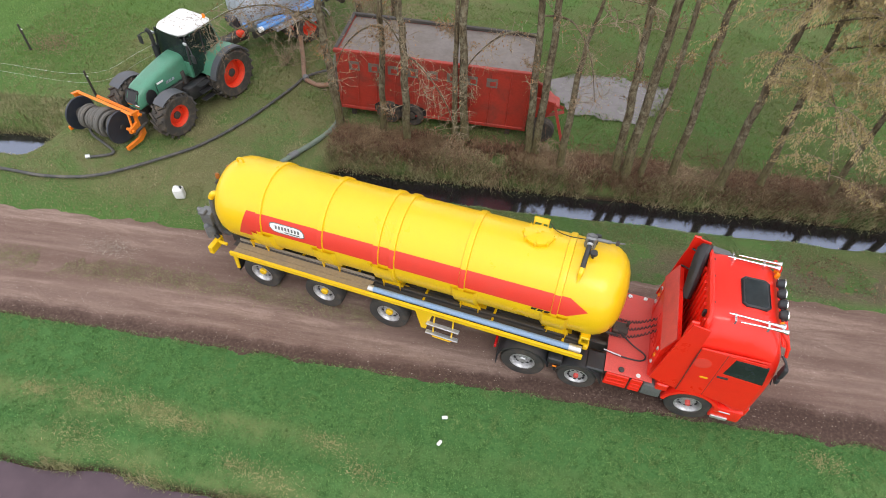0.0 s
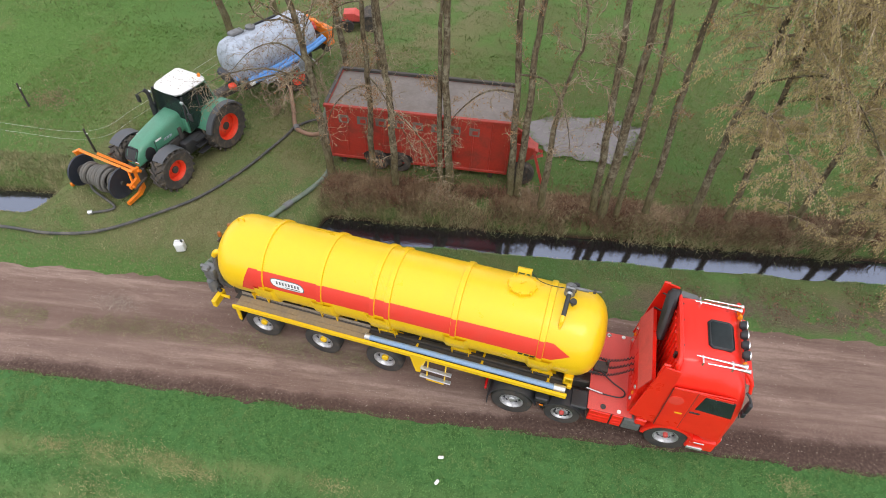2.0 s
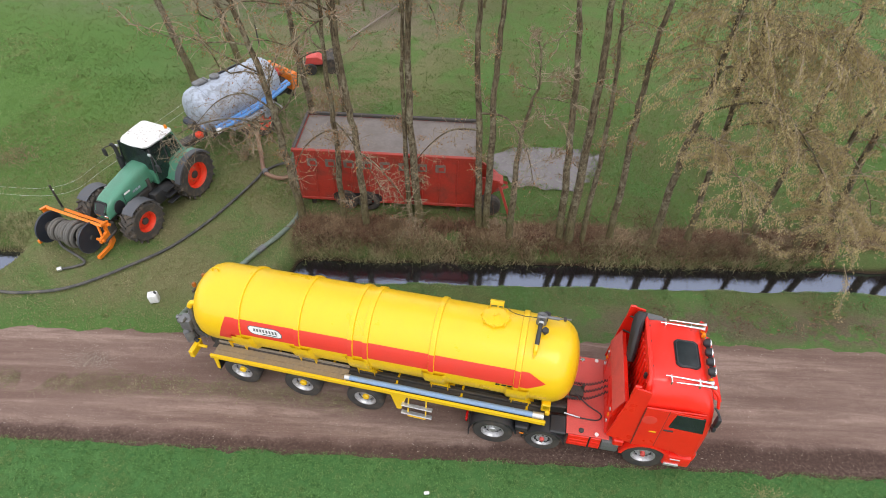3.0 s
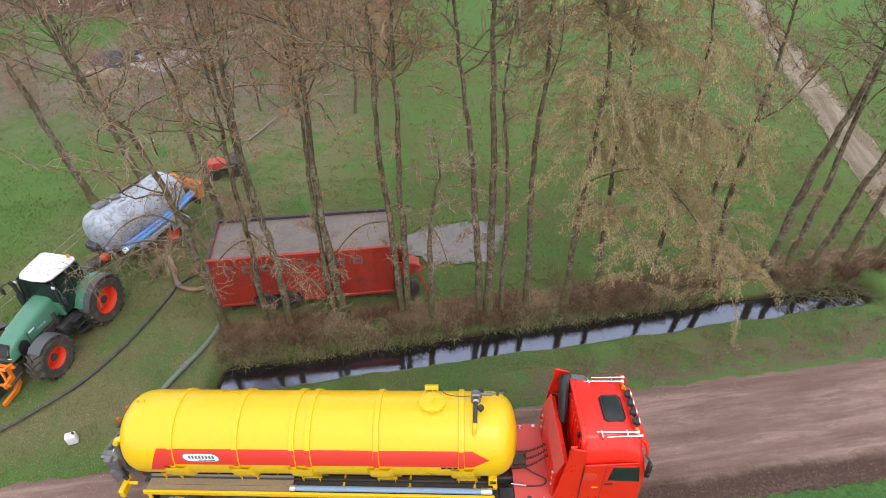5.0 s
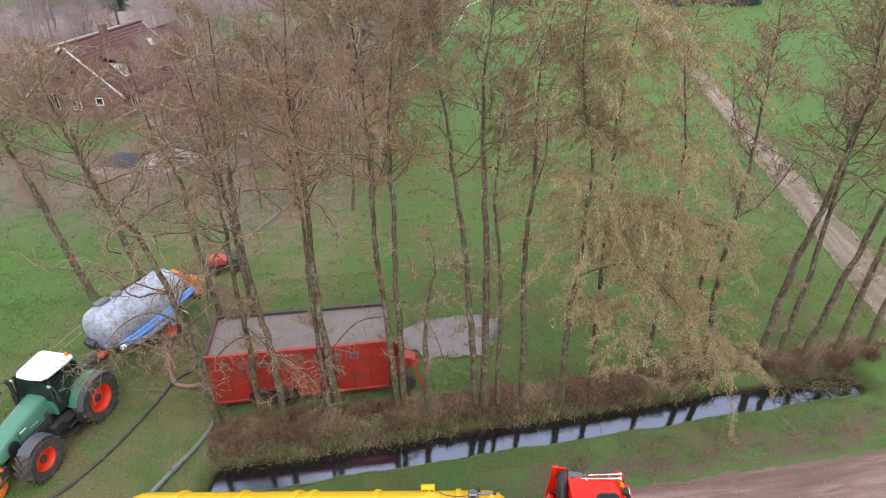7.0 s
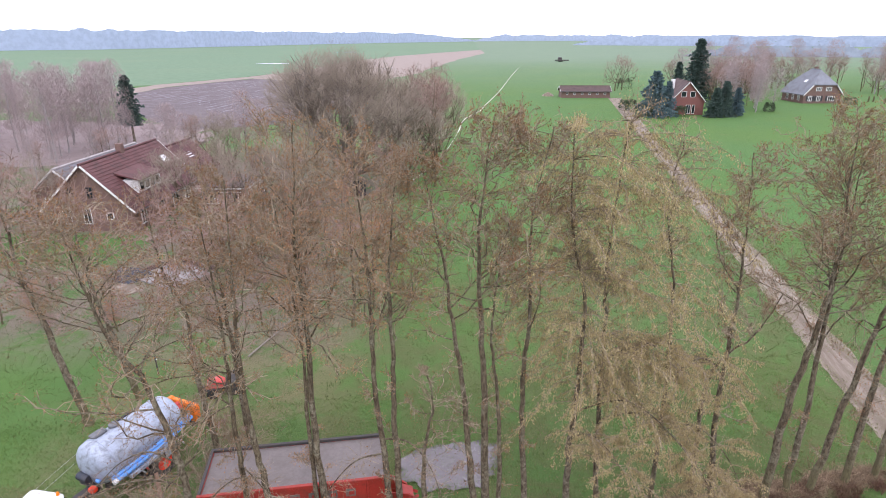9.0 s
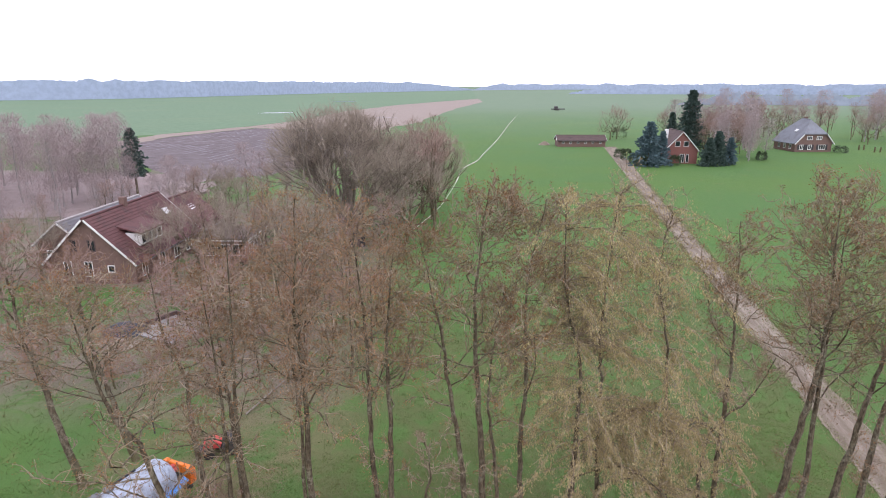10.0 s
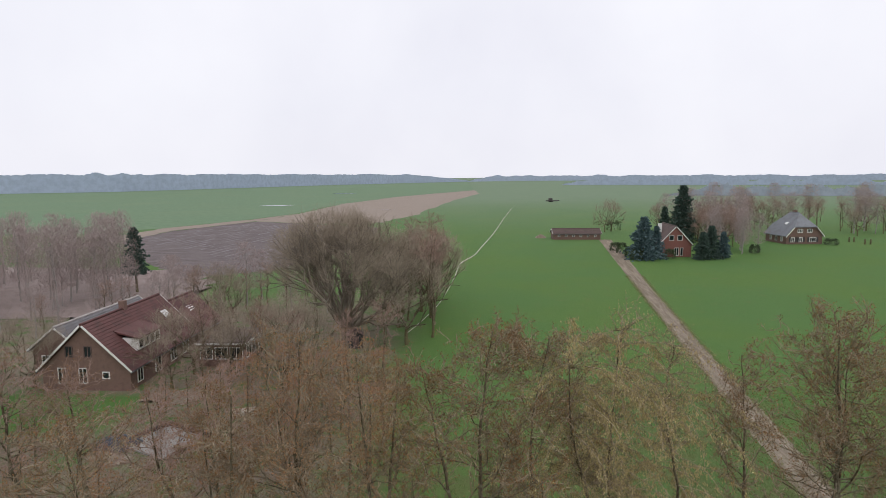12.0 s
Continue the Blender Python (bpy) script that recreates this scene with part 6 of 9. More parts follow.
laid_hose("green_hose", [(-1.58, 6.75, 2.2), (-1.72, 6.62, 1.5), (-1.62, 6.6, 0.7), (-1.45, 6.3, 0.15), (-1.38, 5.5, 0.09), (-1.6, 4.6, 0.09), (-1.95, 3.7, 0.09), (-2.25, 2.8, 0.09), (-2.6, 1.8, 0.09), (-2.85, 0.9, 0.14), (-2.7, 0.2, 0.5), (-2.35, -0.08, 0.92), (-2.12, -0.1, 1.0)],
          0.085, HOSE_GREEN, "grey-green suction hose from container to trailer", [((-1.73, 6.63, 1.62), (-1.70, 6.62, 1.38)), ((-1.86, 3.92, 0.09), (-1.98, 3.62, 0.09))])
can = thing("jerrycan", pose(-4.17, 0.84, 0, 6, 0, 25), "white plastic canister standing on the grass", "canister")
part("body", Shape().box((0, 0, 0.20), (0.30, 0.23, 0.40), 0.05, seg=3).box((0, 0, 0.41), (0.20, 0.13, 0.05), 0.02), WHITE, can)
part("cap", Shape().cyl((0.10, 0, 0.40), (0.10, 0, 0.47), 0.035, n=12), BLACK, can, "dark screw cap")
part("grip", Shape().tube(bend([(-0.11, 0, 0.41), (-0.06, 0, 0.48), (0.03, 0, 0.48), (0.05, 0, 0.42)]), 0.018, 8), WHITE, can)
for x, y, a in ((5.83, -3.11, 20), (5.92, -3.72, 70)):
    cr = thing("paper_scrap", pose(x, y, 0.03, 0, 0, a), "crumpled pale scrap lying in the grass", "litter", "scraps in the verge")
    part("sheet", Shape().box((0, 0, 0.03), (0.14, 0.08, 0.05), 0.02), WHITE, cr)


# ---- trees ----
class Twigs(Shape):
    """Many thin three-sided stems in one mesh."""

    def stem(self, a, b, r0, r1, sag=0.0):
        n = len(self.v)
        d = (b - a).normalized()
        s = d.cross(Vector((0.31, 0.2, 0.93))).normalized()
        t = d.cross(s)
        mid = (a + b) / 2 - Vector((0, 0, sag))
        for p, r in ((a, r0), (mid, (r0 + r1) / 2), (b, r1)):
            for k in range(3):
                q = p + (s * math.cos(k * 2.0944) + t * math.sin(k * 2.0944)) * r
                self.v.append((q.x, q.y, q.z))
        for i in (0, 3):
            for k in range(3):
                self.f.append((n + i + k, n + i + (k + 1) % 3, n + i + 3 + (k + 1) % 3, n + i + 3 + k))

    def hair(self, a, b, r):
        """A single straight hair-thin shoot."""
        n = len(self.v)
        d = (b - a).normalized()
        s = d.cross(Vector((0.31, 0.2, 0.93))).normalized() * r
        t = d.cross(s)
        for q in (a + s, a - s * 0.5 + t * 0.87, a - s * 0.5 - t * 0.87, b):
            self.v.append((q.x, q.y, q.z))
        self.f += [(n, n + 1, n + 3), (n + 1, n + 2, n + 3), (n + 2, n, n + 3)]

    def fleck(self, p, l, w, d):
        """A small folded leaf, catkin or cone, hanging along d."""
        n = len(self.v)
        s = d.cross(Vector((random.uniform(-1, 1), random.uniform(-1, 1), random.uniform(-1, 1)))).normalized() * w
        q = d.cross(s).normalized() * w * 0.8
        for v in (p, p + d * l * 0.5 + s, p + d * l * 0.5 - s + q * 0.5, p + d * l * 0.5 - q, p + d * l):
            self.v.append((v.x, v.y, v.z))
        self.f += [(n, n + 1, n + 4), (n, n + 2, n + 4), (n, n + 3, n + 4), (n, n + 1, n + 2)]


def rnd_dir(up):
    a = random.uniform(0, 2 * math.pi)
    return Vector((math.cos(a), math.sin(a), up)).normalized()


def jitter(d, k):
    return (d + Vector((random.gauss(0, k), random.gauss(0, k), random.gauss(0, k)))).normalized()


def spine(line, wob=0.022, step=0.7):
    """The trunk's middle line, with small kinks."""
    pts = bend([Vector(p) for p in line], 6)
    return [p + Vector((random.gauss(0, wob), random.gauss(0, wob), 0)) if 0 < i < len(pts) - 1 else p for i, p in enumerate(pts)]


def alder(line, r0, crown_from, spread=2.1, branches=30, cones=6000, label="tall slender bare alder with small brown cones", group="trees along the ditch", fine=1.0, name="alder_tree", forks=2, mats=None, low_limbs=()):
    """A bare tree: trunk along the line, rising limbs, fine twigs, cones or catkins on them."""
    o = Vector(line[0])
    tree = thing(name, Matrix.Translation(o), label, "tree", group)
    pts = [p - o for p in spine(line)]
    top = pts[-1].z
    rs = [max(0.018, 1.12 * r0 * (1 - 0.95 * (p.z / top) ** 1.25)) for p in pts]
    rs[0] = r0 * 1.5
    wood = Shape().tube(pts, rs, 9)
    tw, co = Twigs(), Twigs()
    limbs = []
    for _ in range(branches):
        h = crown_from + (top - crown_from) * random.random() ** 0.47
        i = max(1, min(range(len(pts)), key=lambda k: abs(pts[k].z - h)))
        p = pts[i - 1].lerp(pts[i], random.random())
        k = (h - crown_from) / max(0.1, top - crown_from)
        l = 1.12 * spread * (1.1 - 0.35 * k) * random.uniform(0.55, 1.25)
        d = rnd_dir(random.uniform(-0.1, 0.5) + 0.45 * k)
        l = min(l, (top + 0.25 - p.z) / max(0.25, d.z + 0.25))
        limbs.append((p, d, max(0.35, l), max(0.013, min(0.032, rs[i] * 0.42))))
    for _ in range(forks):
        i = int(len(pts) * random.uniform(0.55, 0.78))
        limbs.append((pts[i], rnd_dir(1.6), (top - pts[i].z) * 0.72, rs[i] * 0.40))
    for _ in range(int(5 * fine)):
        i = random.randrange(int(len(pts) * 0.15), int(len(pts) * 0.5))
        limbs.append((pts[i], rnd_dir(random.uniform(-0.1, 0.5)), random.uniform(0.4, 1.1), 0.014))
    for p, d, l, r in limbs:
        q, dd, seg = p, d, 6
        line_pts = [p]
        for s in range(seg):
            dd = jitter(dd, 0.27)
            dd.z += 0.07
            q = q + dd.normalized() * l / seg
            line_pts.append(q)
        if r > 0.014:
            wood.tube(line_pts, [r * (1 - 0.13 * s) for s in range(seg + 1)], 5, False)
        else:
            for s in range(seg):
                tw.stem(line_pts[s], line_pts[s + 1], r * (1 - 0.13 * s), r * (0.87 - 0.13 * s))
        for s in range(2, seg + 1):
            for _ in range(int((1.5 + 0.75 * l) * fine)):
                a = line_pts[s - 1].lerp(line_pts[s], random.random())
                e = jitter((line_pts[s] - line_pts[s - 1]).normalized(), 0.6)
                m = min(0.85, l * random.uniform(0.14, 0.36))
                c, ps = a, [a]
                for _ in range(3):
                    e = jitter(e, 0.36)
                    e.z += 0.05
                    c = c + e.normalized() * m / 3
                    ps.append(c)
                for i in range(3):
                    tw.stem(ps[i], ps[i + 1], 0.0145 - 0.0028 * i, 0.0117 - 0.0028 * i)
                for _ in range(int((4.4 if s < 4 else 8.0) * fine + 0.5)):
                    i = random.choice((0, 1, 1, 2, 2, 2))
                    c = ps[i].lerp(ps[i + 1], random.random())
                    g = c + jitter(e, 0.75) * random.uniform(0.08, 0.26)
                    tw.hair(c, g, 0.0088)
                    if len(co.v) < cones * 5 and random.random() < 0.7:
                        co.fleck(g, random.uniform(0.03, 0.065), random.uniform(0.012, 0.023), jitter(Vector((0, 0, -1)), 0.6))
                        if s > 3:
                            co.fleck(g + Vector((random.gauss(0, 0.06), random.gauss(0, 0.06), random.gauss(0, 0.05))), random.uniform(0.03, 0.06), random.uniform(0.011, 0.02), jitter(Vector((0, 0, -1)), 0.6))
    for limb in low_limbs:
        l = [Vector(p) - o for p in bend(limb, 7)]
        n = len(l)
        wood.tube(l, [0.035 * (1 - 0.8 * i / n) for i in range(n)], 6)
        for _ in range(52):
            i = random.randrange(n // 5, n)
            e = jitter(rnd_dir(random.uniform(-0.9, 0.3)), 0.3)
            q = l[i]
            for _ in range(4):
                g = q + e * random.uniform(0.10, 0.26)
                tw.stem(q, g, 0.0062, 0.0048)
                for _ in range(2):
                    h = g + jitter(e, 0.8) * random.uniform(0.08, 0.28)
                    tw.hair(g, h, 0.0046)
                    if random.random() < 0.12:
                        co.fleck(h, 0.07, 0.026, jitter(Vector((0, 0, -1)), 0.6))
                e = (jitter(e, 0.4) + Vector((0, 0, -0.10))).normalized()
                q = g
    bark, twig, cone = mats or (BARK, TWIG, CONE)
    part("trunk", wood, bark, tree, "grey-brown mossy bark", 60)
    part("crown", tw, twig, tree, "bare twigs", 60)
    if co.v:
        tagged(part("cone_mass", co, cone, tree, "brown cones and dead leaves", 60), kind="stuff")
    return tree


def spreading_tree(name, at, h, wide, label, group, mats, limbs=8, depth=5, trunk=0.4, fork=0.2, shoots=3, low=0.1):
    """A broad bare tree: limbs part again and again until they fill a dome."""
    tree = thing(name, Matrix.Translation(at), label, "tree", group)
    wood, tw = Shape(), Twigs()
    base = Vector((0, 0, h * fork))
    wood.tube([(0, 0, -0.1), (0.05, 0, h * fork * 0.5), base], [trunk * 1.3, trunk, trunk * 0.95], 10)

    def inside(p):
        q = Vector((p.x / wide, p.y / wide, (p.z - h * 0.42) / (h * 0.58)))
        return q.length < 1.06 + 0.18 * noise.noise(p * 0.35)

    def grow(p, d, l, r, k):
        q, pts = p, [p]
        for _ in range(3):
            d = (jitter(d, 0.15) + Vector((0, 0, 0.07))).normalized()
            q = q + d * l / 3
            pts.append(q)
        if r > 0.02:
            wood.tube(pts, [r, r * 0.9, r * 0.8, r * 0.7], 6 if r > 0.08 else 4, False)
        else:
            for a, b in zip(pts, pts[1:]):
                tw.stem(a, b, r, r * 0.85)
        if k <= 1:
            for _ in range(shoots):
                n = pts[random.randrange(1, 4)]
                tw.hair(n, n + jitter(d, 0.55) * l * random.uniform(0.5, 1.0), max(0.006, r * 0.6))
        if k == 0:
            return
        for _ in range(3 if k > 1 else 4):
            e = jitter(d, 0.38)
            n = q if random.random() < 0.6 else pts[2]
            if inside(n + e * l * 0.5):
                grow(n, e, l * random.uniform(0.66, 0.9), max(0.0075, r * 0.58), k - 1)
    for i in range(limbs):
        a = 6.283 * (i + random.uniform(-0.3, 0.3)) / limbs
        up = low + 1.9 * ((i * 0.618) % 1)
        grow(base - Vector((0, 0, random.uniform(0, h * 0.05))), Vector((math.cos(a), math.sin(a), up)).normalized(), h * random.uniform(0.25, 0.33), trunk * 0.45, depth)
    part("trunk", wood, mats[0], tree, "grey-brown bark", 60)
    tagged(part("twig_mass", tw, mats[1], tree, "fine bare twigs", 60), kind="stuff")
    return tree


def willow(line, r0, sprays, label, catkins=5200, low=0.0, limbs=()):
    """A tree hung with drooping sprays of olive catkins."""
    o = Vector(line[0])
    tree = thing("willow_tree", Matrix.Translation(o), label, "tree", "trees along the ditch")
    pts = [p - o for p in spine(line)]
    top = pts[-1].z
    rs = [max(0.02, r0 * (1 - 0.92 * (p.z / top) ** 0.9)) for p in pts]
    rs[0] = r0 * 1.4
    wood, tw, co = Shape().tube(pts, rs, 9), Twigs(), Twigs()
    roots = []
    for limb in limbs:
        l = [Vector(p) - o for p in bend(limb, 6)]
        n = len(l)
        wood.tube(l, [0.030 * (1 - 0.8 * i / n) for i in range(n)], 6)
        roots += [(l[random.randrange(n // 4, n)], 0.75) for _ in range(sprays // 3)]
    for _ in range(sprays):
        h = low + (top - low) * random.random()
        i = min(range(len(pts)), key=lambda k: abs(pts[k].z - h))
        roots.append((pts[i], 1.5))
    random.shuffle(roots)
    for _ in range(70):
        # fine upright crown round the trunk's top
        i = random.randrange(int(len(pts) * 0.62), len(pts))
        q, d = pts[i], rnd_dir(random.uniform(0.0, 1.3))
        for s in range(5):
            g = q + d * random.uniform(0.14, 0.30)
            tw.stem(q, g, 0.012 - 0.0016 * s, 0.0105 - 0.0016 * s)
            for _ in range(5):
                h = g + jitter(d, 0.8) * random.uniform(0.12, 0.36)
                tw.hair(g, h, 0.0068)
                if random.random() < 0.7:
                    co.fleck(h, random.uniform(0.04, 0.08), random.uniform(0.011, 0.020), jitter(Vector((0, 0, -1)), 0.6))
            d = jitter(d, 0.35)
            q = g
    for p, reach in roots:
        d = rnd_dir(random.uniform(0.1, 0.7))
        l = reach * random.uniform(0.5, 1.25)
        q, prev, dd = p, p, d
        n = 9
        drop = random.uniform(0.35, 1.0)
        for s in range(n):
            dd = (dd + Vector((random.gauss(0, 0.08), random.gauss(0, 0.08), -0.20 * drop))).normalized()
            prev, q = q, q + dd * (l / 4.5)
            if q.z + o.z < 0.15:
                break
            tw.stem(prev, q, 0.012 * (1 - s / n) + 0.004, 0.011 * (1 - s / n) + 0.003)
            for _ in range(3 if s else 1):
                e = (jitter(dd, 0.6) + Vector((0, 0, -0.45))).normalized()
                b = q + e * random.uniform(0.18, 0.5)
                tw.stem(q, b, 0.006, 0.0035)
                for _ in range(8):
                    if len(co.v) < (catkins + 2000) * 8 and s > 0:
                        g = q.lerp(b, random.random()) + Vector((random.gauss(0, 0.04), random.gauss(0, 0.04), random.gauss(0, 0.03)))
                        co.fleck(g, random.uniform(0.05, 0.11), random.uniform(0.010, 0.019), jitter(Vector((0, 0, -1)), 0.4))
    part("trunk", wood, BARK, tree, "grey-brown bark", 60)
    part("crown", tw, TWIG, tree, "drooping twigs", 60)
    tagged(part("catkin_mass", co, CATKIN, tree, "olive-yellow catkins", 60), kind="stuff")
    return tree


# trunks along the far bank: ground point, bends, top
random.seed(11)
alder([(-1.15, 5.8, -0.1), (-1.4, 5.7, 3.6), (-1.55, 5.65, 5.4), (-2.0, 5.6, 7.7), (-2.7, 5.5, 9.0), (-3.2, 5.5, 11.0), (-3.5, 5.4, 13.2)], 0.13, 3.4, 2.7, 46,
      low_limbs=[[(-1.4, 5.7, 3.7), (-2.4, 5.2, 4.4), (-3.6, 4.7, 4.3), (-4.7, 4.4, 3.7)], [(-1.5, 5.7, 4.6), (-2.5, 5.9, 4.9), (-3.5, 5.8, 4.5), (-4.4, 5.6, 3.6)], [(-1.5, 5.7, 4.2), (-2.8, 5.3, 4.0), (-4.2, 5.0, 3.3), (-5.2, 4.9, 2.5)]])
alder([(0.28, 6.1, -0.1), (0.42, 6.0, 3.9), (0.4, 5.9, 6.0), (0.45, 5.9, 9.0), (0.3, 5.8, 13.2)], 0.10, 6.0, 1.7, low_limbs=[[(0.4, 6.0, 4.3), (0.9, 5.5, 4.4), (1.6, 5.2, 3.7), (2.2, 5.1, 2.6)]])
alder([(1.3, 5.85, -0.2), (1.2, 5.8, 3.8), (1.0, 5.7, 6.0), (0.95, 5.7, 9.0), (1.2, 5.6, 14.0)], 0.12, 6.5, 1.9,
      low_limbs=[[(1.2, 5.8, 4.0), (0.4, 5.4, 4.3), (-0.4, 5.2, 3.6), (-0.9, 5.1, 2.4)], [(1.2, 5.8, 3.4), (2.0, 5.3, 3.4), (2.8, 5.1, 2.6), (3.3, 5.0, 1.6)]])
alder([(2.98, 6.9, -0.05), (2.7, 6.8, 4.9), (2.75, 6.75, 8.9), (2.62, 6.7, 11.6), (2.9, 6.6, 15.4)], 0.13, 7.5, 2.3, 36, 7000, "tall alder still hung with orange-brown leaves", mats=(BARK, TWIG, DEAD_LEAF))
alder([(2.65, 6.85, -0.05), (2.5, 6.8, 5.4), (2.55, 6.7, 8.4), (2.1, 6.7, 13.2)], 0.085, 6.5, 1.9, 34, 6000, "slim alder still hung with orange-brown leaves", mats=(BARK, TWIG, DEAD_LEAF))
alder([(5.55, 6.8, -0.05), (5.42, 6.7, 5.1), (5.42, 6.6, 8.1), (5.4, 6.5, 10.8), (5.7, 6.5, 14.4)], 0.12, 7.5, 1.9)
alder([(5.3, 6.75, -0.05), (5.0, 6.6, 4.6), (4.82, 6.5, 7.6), (4.8, 6.5, 10.5), (4.5, 6.4, 15.0)], 0.115, 7.0, 2.2, 36, 7000, "tall alder still hung with orange-brown leaves", mats=(BARK, TWIG, DEAD_LEAF),
      low_limbs=[[(5.0, 6.6, 4.4), (4.2, 6.0, 4.6), (3.4, 5.7, 3.8), (2.9, 5.6, 2.6)], [(5.0, 6.6, 5.0), (5.9, 6.2, 5.2), (6.6, 6.0, 4.4), (7.0, 5.9, 3.2)]])
alder([(6.45, 6.55, -0.1), (6.35, 6.45, 4.1), (6.7, 6.4, 6.5), (6.5, 6.4, 7.6)], 0.12, 5.0, 1.3, 14, 120, "broken-topped bare alder trunk", forks=0)
alder([(8.22, 6.9, -0.05), (7.92, 6.8, 3.9), (7.6, 6.7, 7.2), (7.28, 6.7, 9.4), (6.95, 6.7, 11.6), (6.3, 6.6, 14.6)], 0.12, 8.0, 1.9)
alder([(8.52, 6.9, -0.05), (8.4, 6.75, 5.1), (8.2, 6.7, 9.1), (8.05, 6.7, 12.2), (8.4, 6.7, 15.6)], 0.14, 8.0, 2.1, 40)
alder([(9.0, 7.0, -0.05), (8.92, 6.9, 4.3), (8.7, 6.8, 7.1), (8.5, 6.8, 9.2), (8.9, 6.8, 12.5)], 0.09, 7.0, 1.6)
alder([(10.0, 7.45, -0.05), (9.72, 7.3, 4.5), (9.62, 7.25, 7.3), (9.72, 7.2, 9.1), (9.62, 7.2, 12.2), (10.1, 7.2, 15.2)], 0.11, 8.5, 1.9)
willow([(11.48, 7.5, -0.05), (11.4, 7.4, 4.2), (11.5, 7.35, 7.6), (11.4, 7.3, 10.1), (10.85, 7.3, 12.2), (10.7, 7.3, 15.0)], 0.15, 104, "leaning tree hung with olive catkins", 30000, 6.0,
       [[(11.45, 7.4, 5.6), (13.0, 6.9, 6.4), (14.6, 6.6, 5.2), (16.2, 6.4, 3.0), (17.0, 6.4, 1.6)], [(11.45, 7.4, 6.8), (12.6, 7.2, 8.0), (13.6, 7.1, 8.4), (14.6, 7.0, 7.4)], [(11.4, 7.4, 4.6), (12.0, 6.6, 5.2), (12.9, 6.1, 4.2), (13.6, 5.9, 2.4)]])
willow([(12.75, 7.95, -0.05), (12.4, 7.85, 5.6), (12.3, 7.8, 8.8), (12.1, 7.7, 11.0), (12.4, 7.7, 15.3)], 0.12, 98, "tall tree hung with olive catkins", 26000, 6.0,
       [[(12.4, 7.8, 5.0), (13.8, 7.3, 5.6), (15.4, 7.0, 4.2), (16.6, 6.8, 2.2)]])
willow([(14.9, 8.4, -0.05), (14.8, 8.3, 5.5), (14.5, 8.3, 10.0), (14.0, 8.3, 12.5), (14.2, 8.3, 14.6)], 0.11, 60, "slender tree hung with olive catkins", 12000, 5.0,
       [[(14.8, 8.3, 4.2), (15.8, 7.8, 4.8), (16.9, 7.4, 3.8), (17.8, 7.2, 2.0)], [(14.7, 8.3, 6.2), (15.6, 8.2, 7.2), (16.3, 8.1, 7.0), (17.0, 8.0, 5.8)]])
alder([(16.6, 8.7, -0.05), (16.35, 8.6, 3.0), (16.3, 8.6, 5.8), (16.75, 8.5, 7.2), (17.6, 8.5, 8.0), (18.2, 8.4, 9.6)], 0.11, 6.0, 1.6, 20, 200, "bent bare alder leaning over the bank")
alder([(17.4, 8.8, -0.05), (17.0, 8.8, 4.0), (16.95, 8.8, 8.0), (16.85, 8.8, 11.0), (16.6, 8.8, 14.2)], 0.11, 8.0, 1.8)
alder([(19.9, 9.6, -0.05), (20.0, 9.5, 4.9), (20.3, 9.4, 8.2), (20.35, 9.4, 10.6), (20.0, 9.4, 15.2)], 0.15, 8.5, 2.7, 54)
alder([(20.85, 9.8, -0.05), (20.8, 9.7, 4.5), (20.7, 9.7, 8.5), (20.6, 9.6, 13.8)], 0.12, 7.5, 2.3, 44)
alder([(21.9, 10.0, -0.05), (22.3, 9.9, 4.0), (22.6, 9.8, 7.0), (22.9, 9.8, 9.5), (23.2, 9.8, 14.0)], 0.13, 7.5, 2.4, 48)
alder([(23.6, 10.4, -0.05), (23.65, 10.4, 4.8), (23.9, 10.3, 8.5), (24.0, 10.3, 13.5)], 0.13, 7.0, 2.3, 44)
alder([(24.9, 10.65, -0.05), (25.1, 10.6, 4.8), (25.5, 10.6, 8.5), (25.6, 10.6, 13.0)], 0.12, 7.5, 2.1)
alder([(-10.15, 13.8, -0.05), (-10.6, 13.6, 3.2), (-11.0, 13.6, 5.7), (-11.4, 13.5, 8.0), (-11.5, 13.5, 10.5), (-11.9, 13.4, 12.6)], 0.16, 5.0, 2.7, 42, 2200, fine=0.85, mats=(BARK, PALE_TWIG, CONE))
alder([(-8.75, 15.9, -0.05), (-9.2, 15.8, 2.5), (-9.65, 15.7, 5.2), (-9.95, 15.7, 7.0), (-10.2, 15.6, 11.2)], 0.15, 5.0, 2.6, 40, 2200, fine=0.85, mats=(BARK, PALE_TWIG, CONE))
alder([(-2.6, 10.9, -0.05), (-3.0, 10.8, 4.6), (-3.1, 10.8, 7.6), (-3.6, 10.7, 9.2), (-3.9, 10.7, 12.0)], 0.13, 5.5, 2.4, 32, 4000, fine=0.85, mats=(BARK, PALE_TWIG, CONE))
alder([(-1.7, 12.0, -0.05), (-1.8, 11.8, 5.1), (-1.95, 11.8, 7.2), (-2.2, 11.8, 12.2)], 0.13, 5.5, 2.4, 32, 4000, fine=0.85, mats=(BARK, PALE_TWIG, CONE))


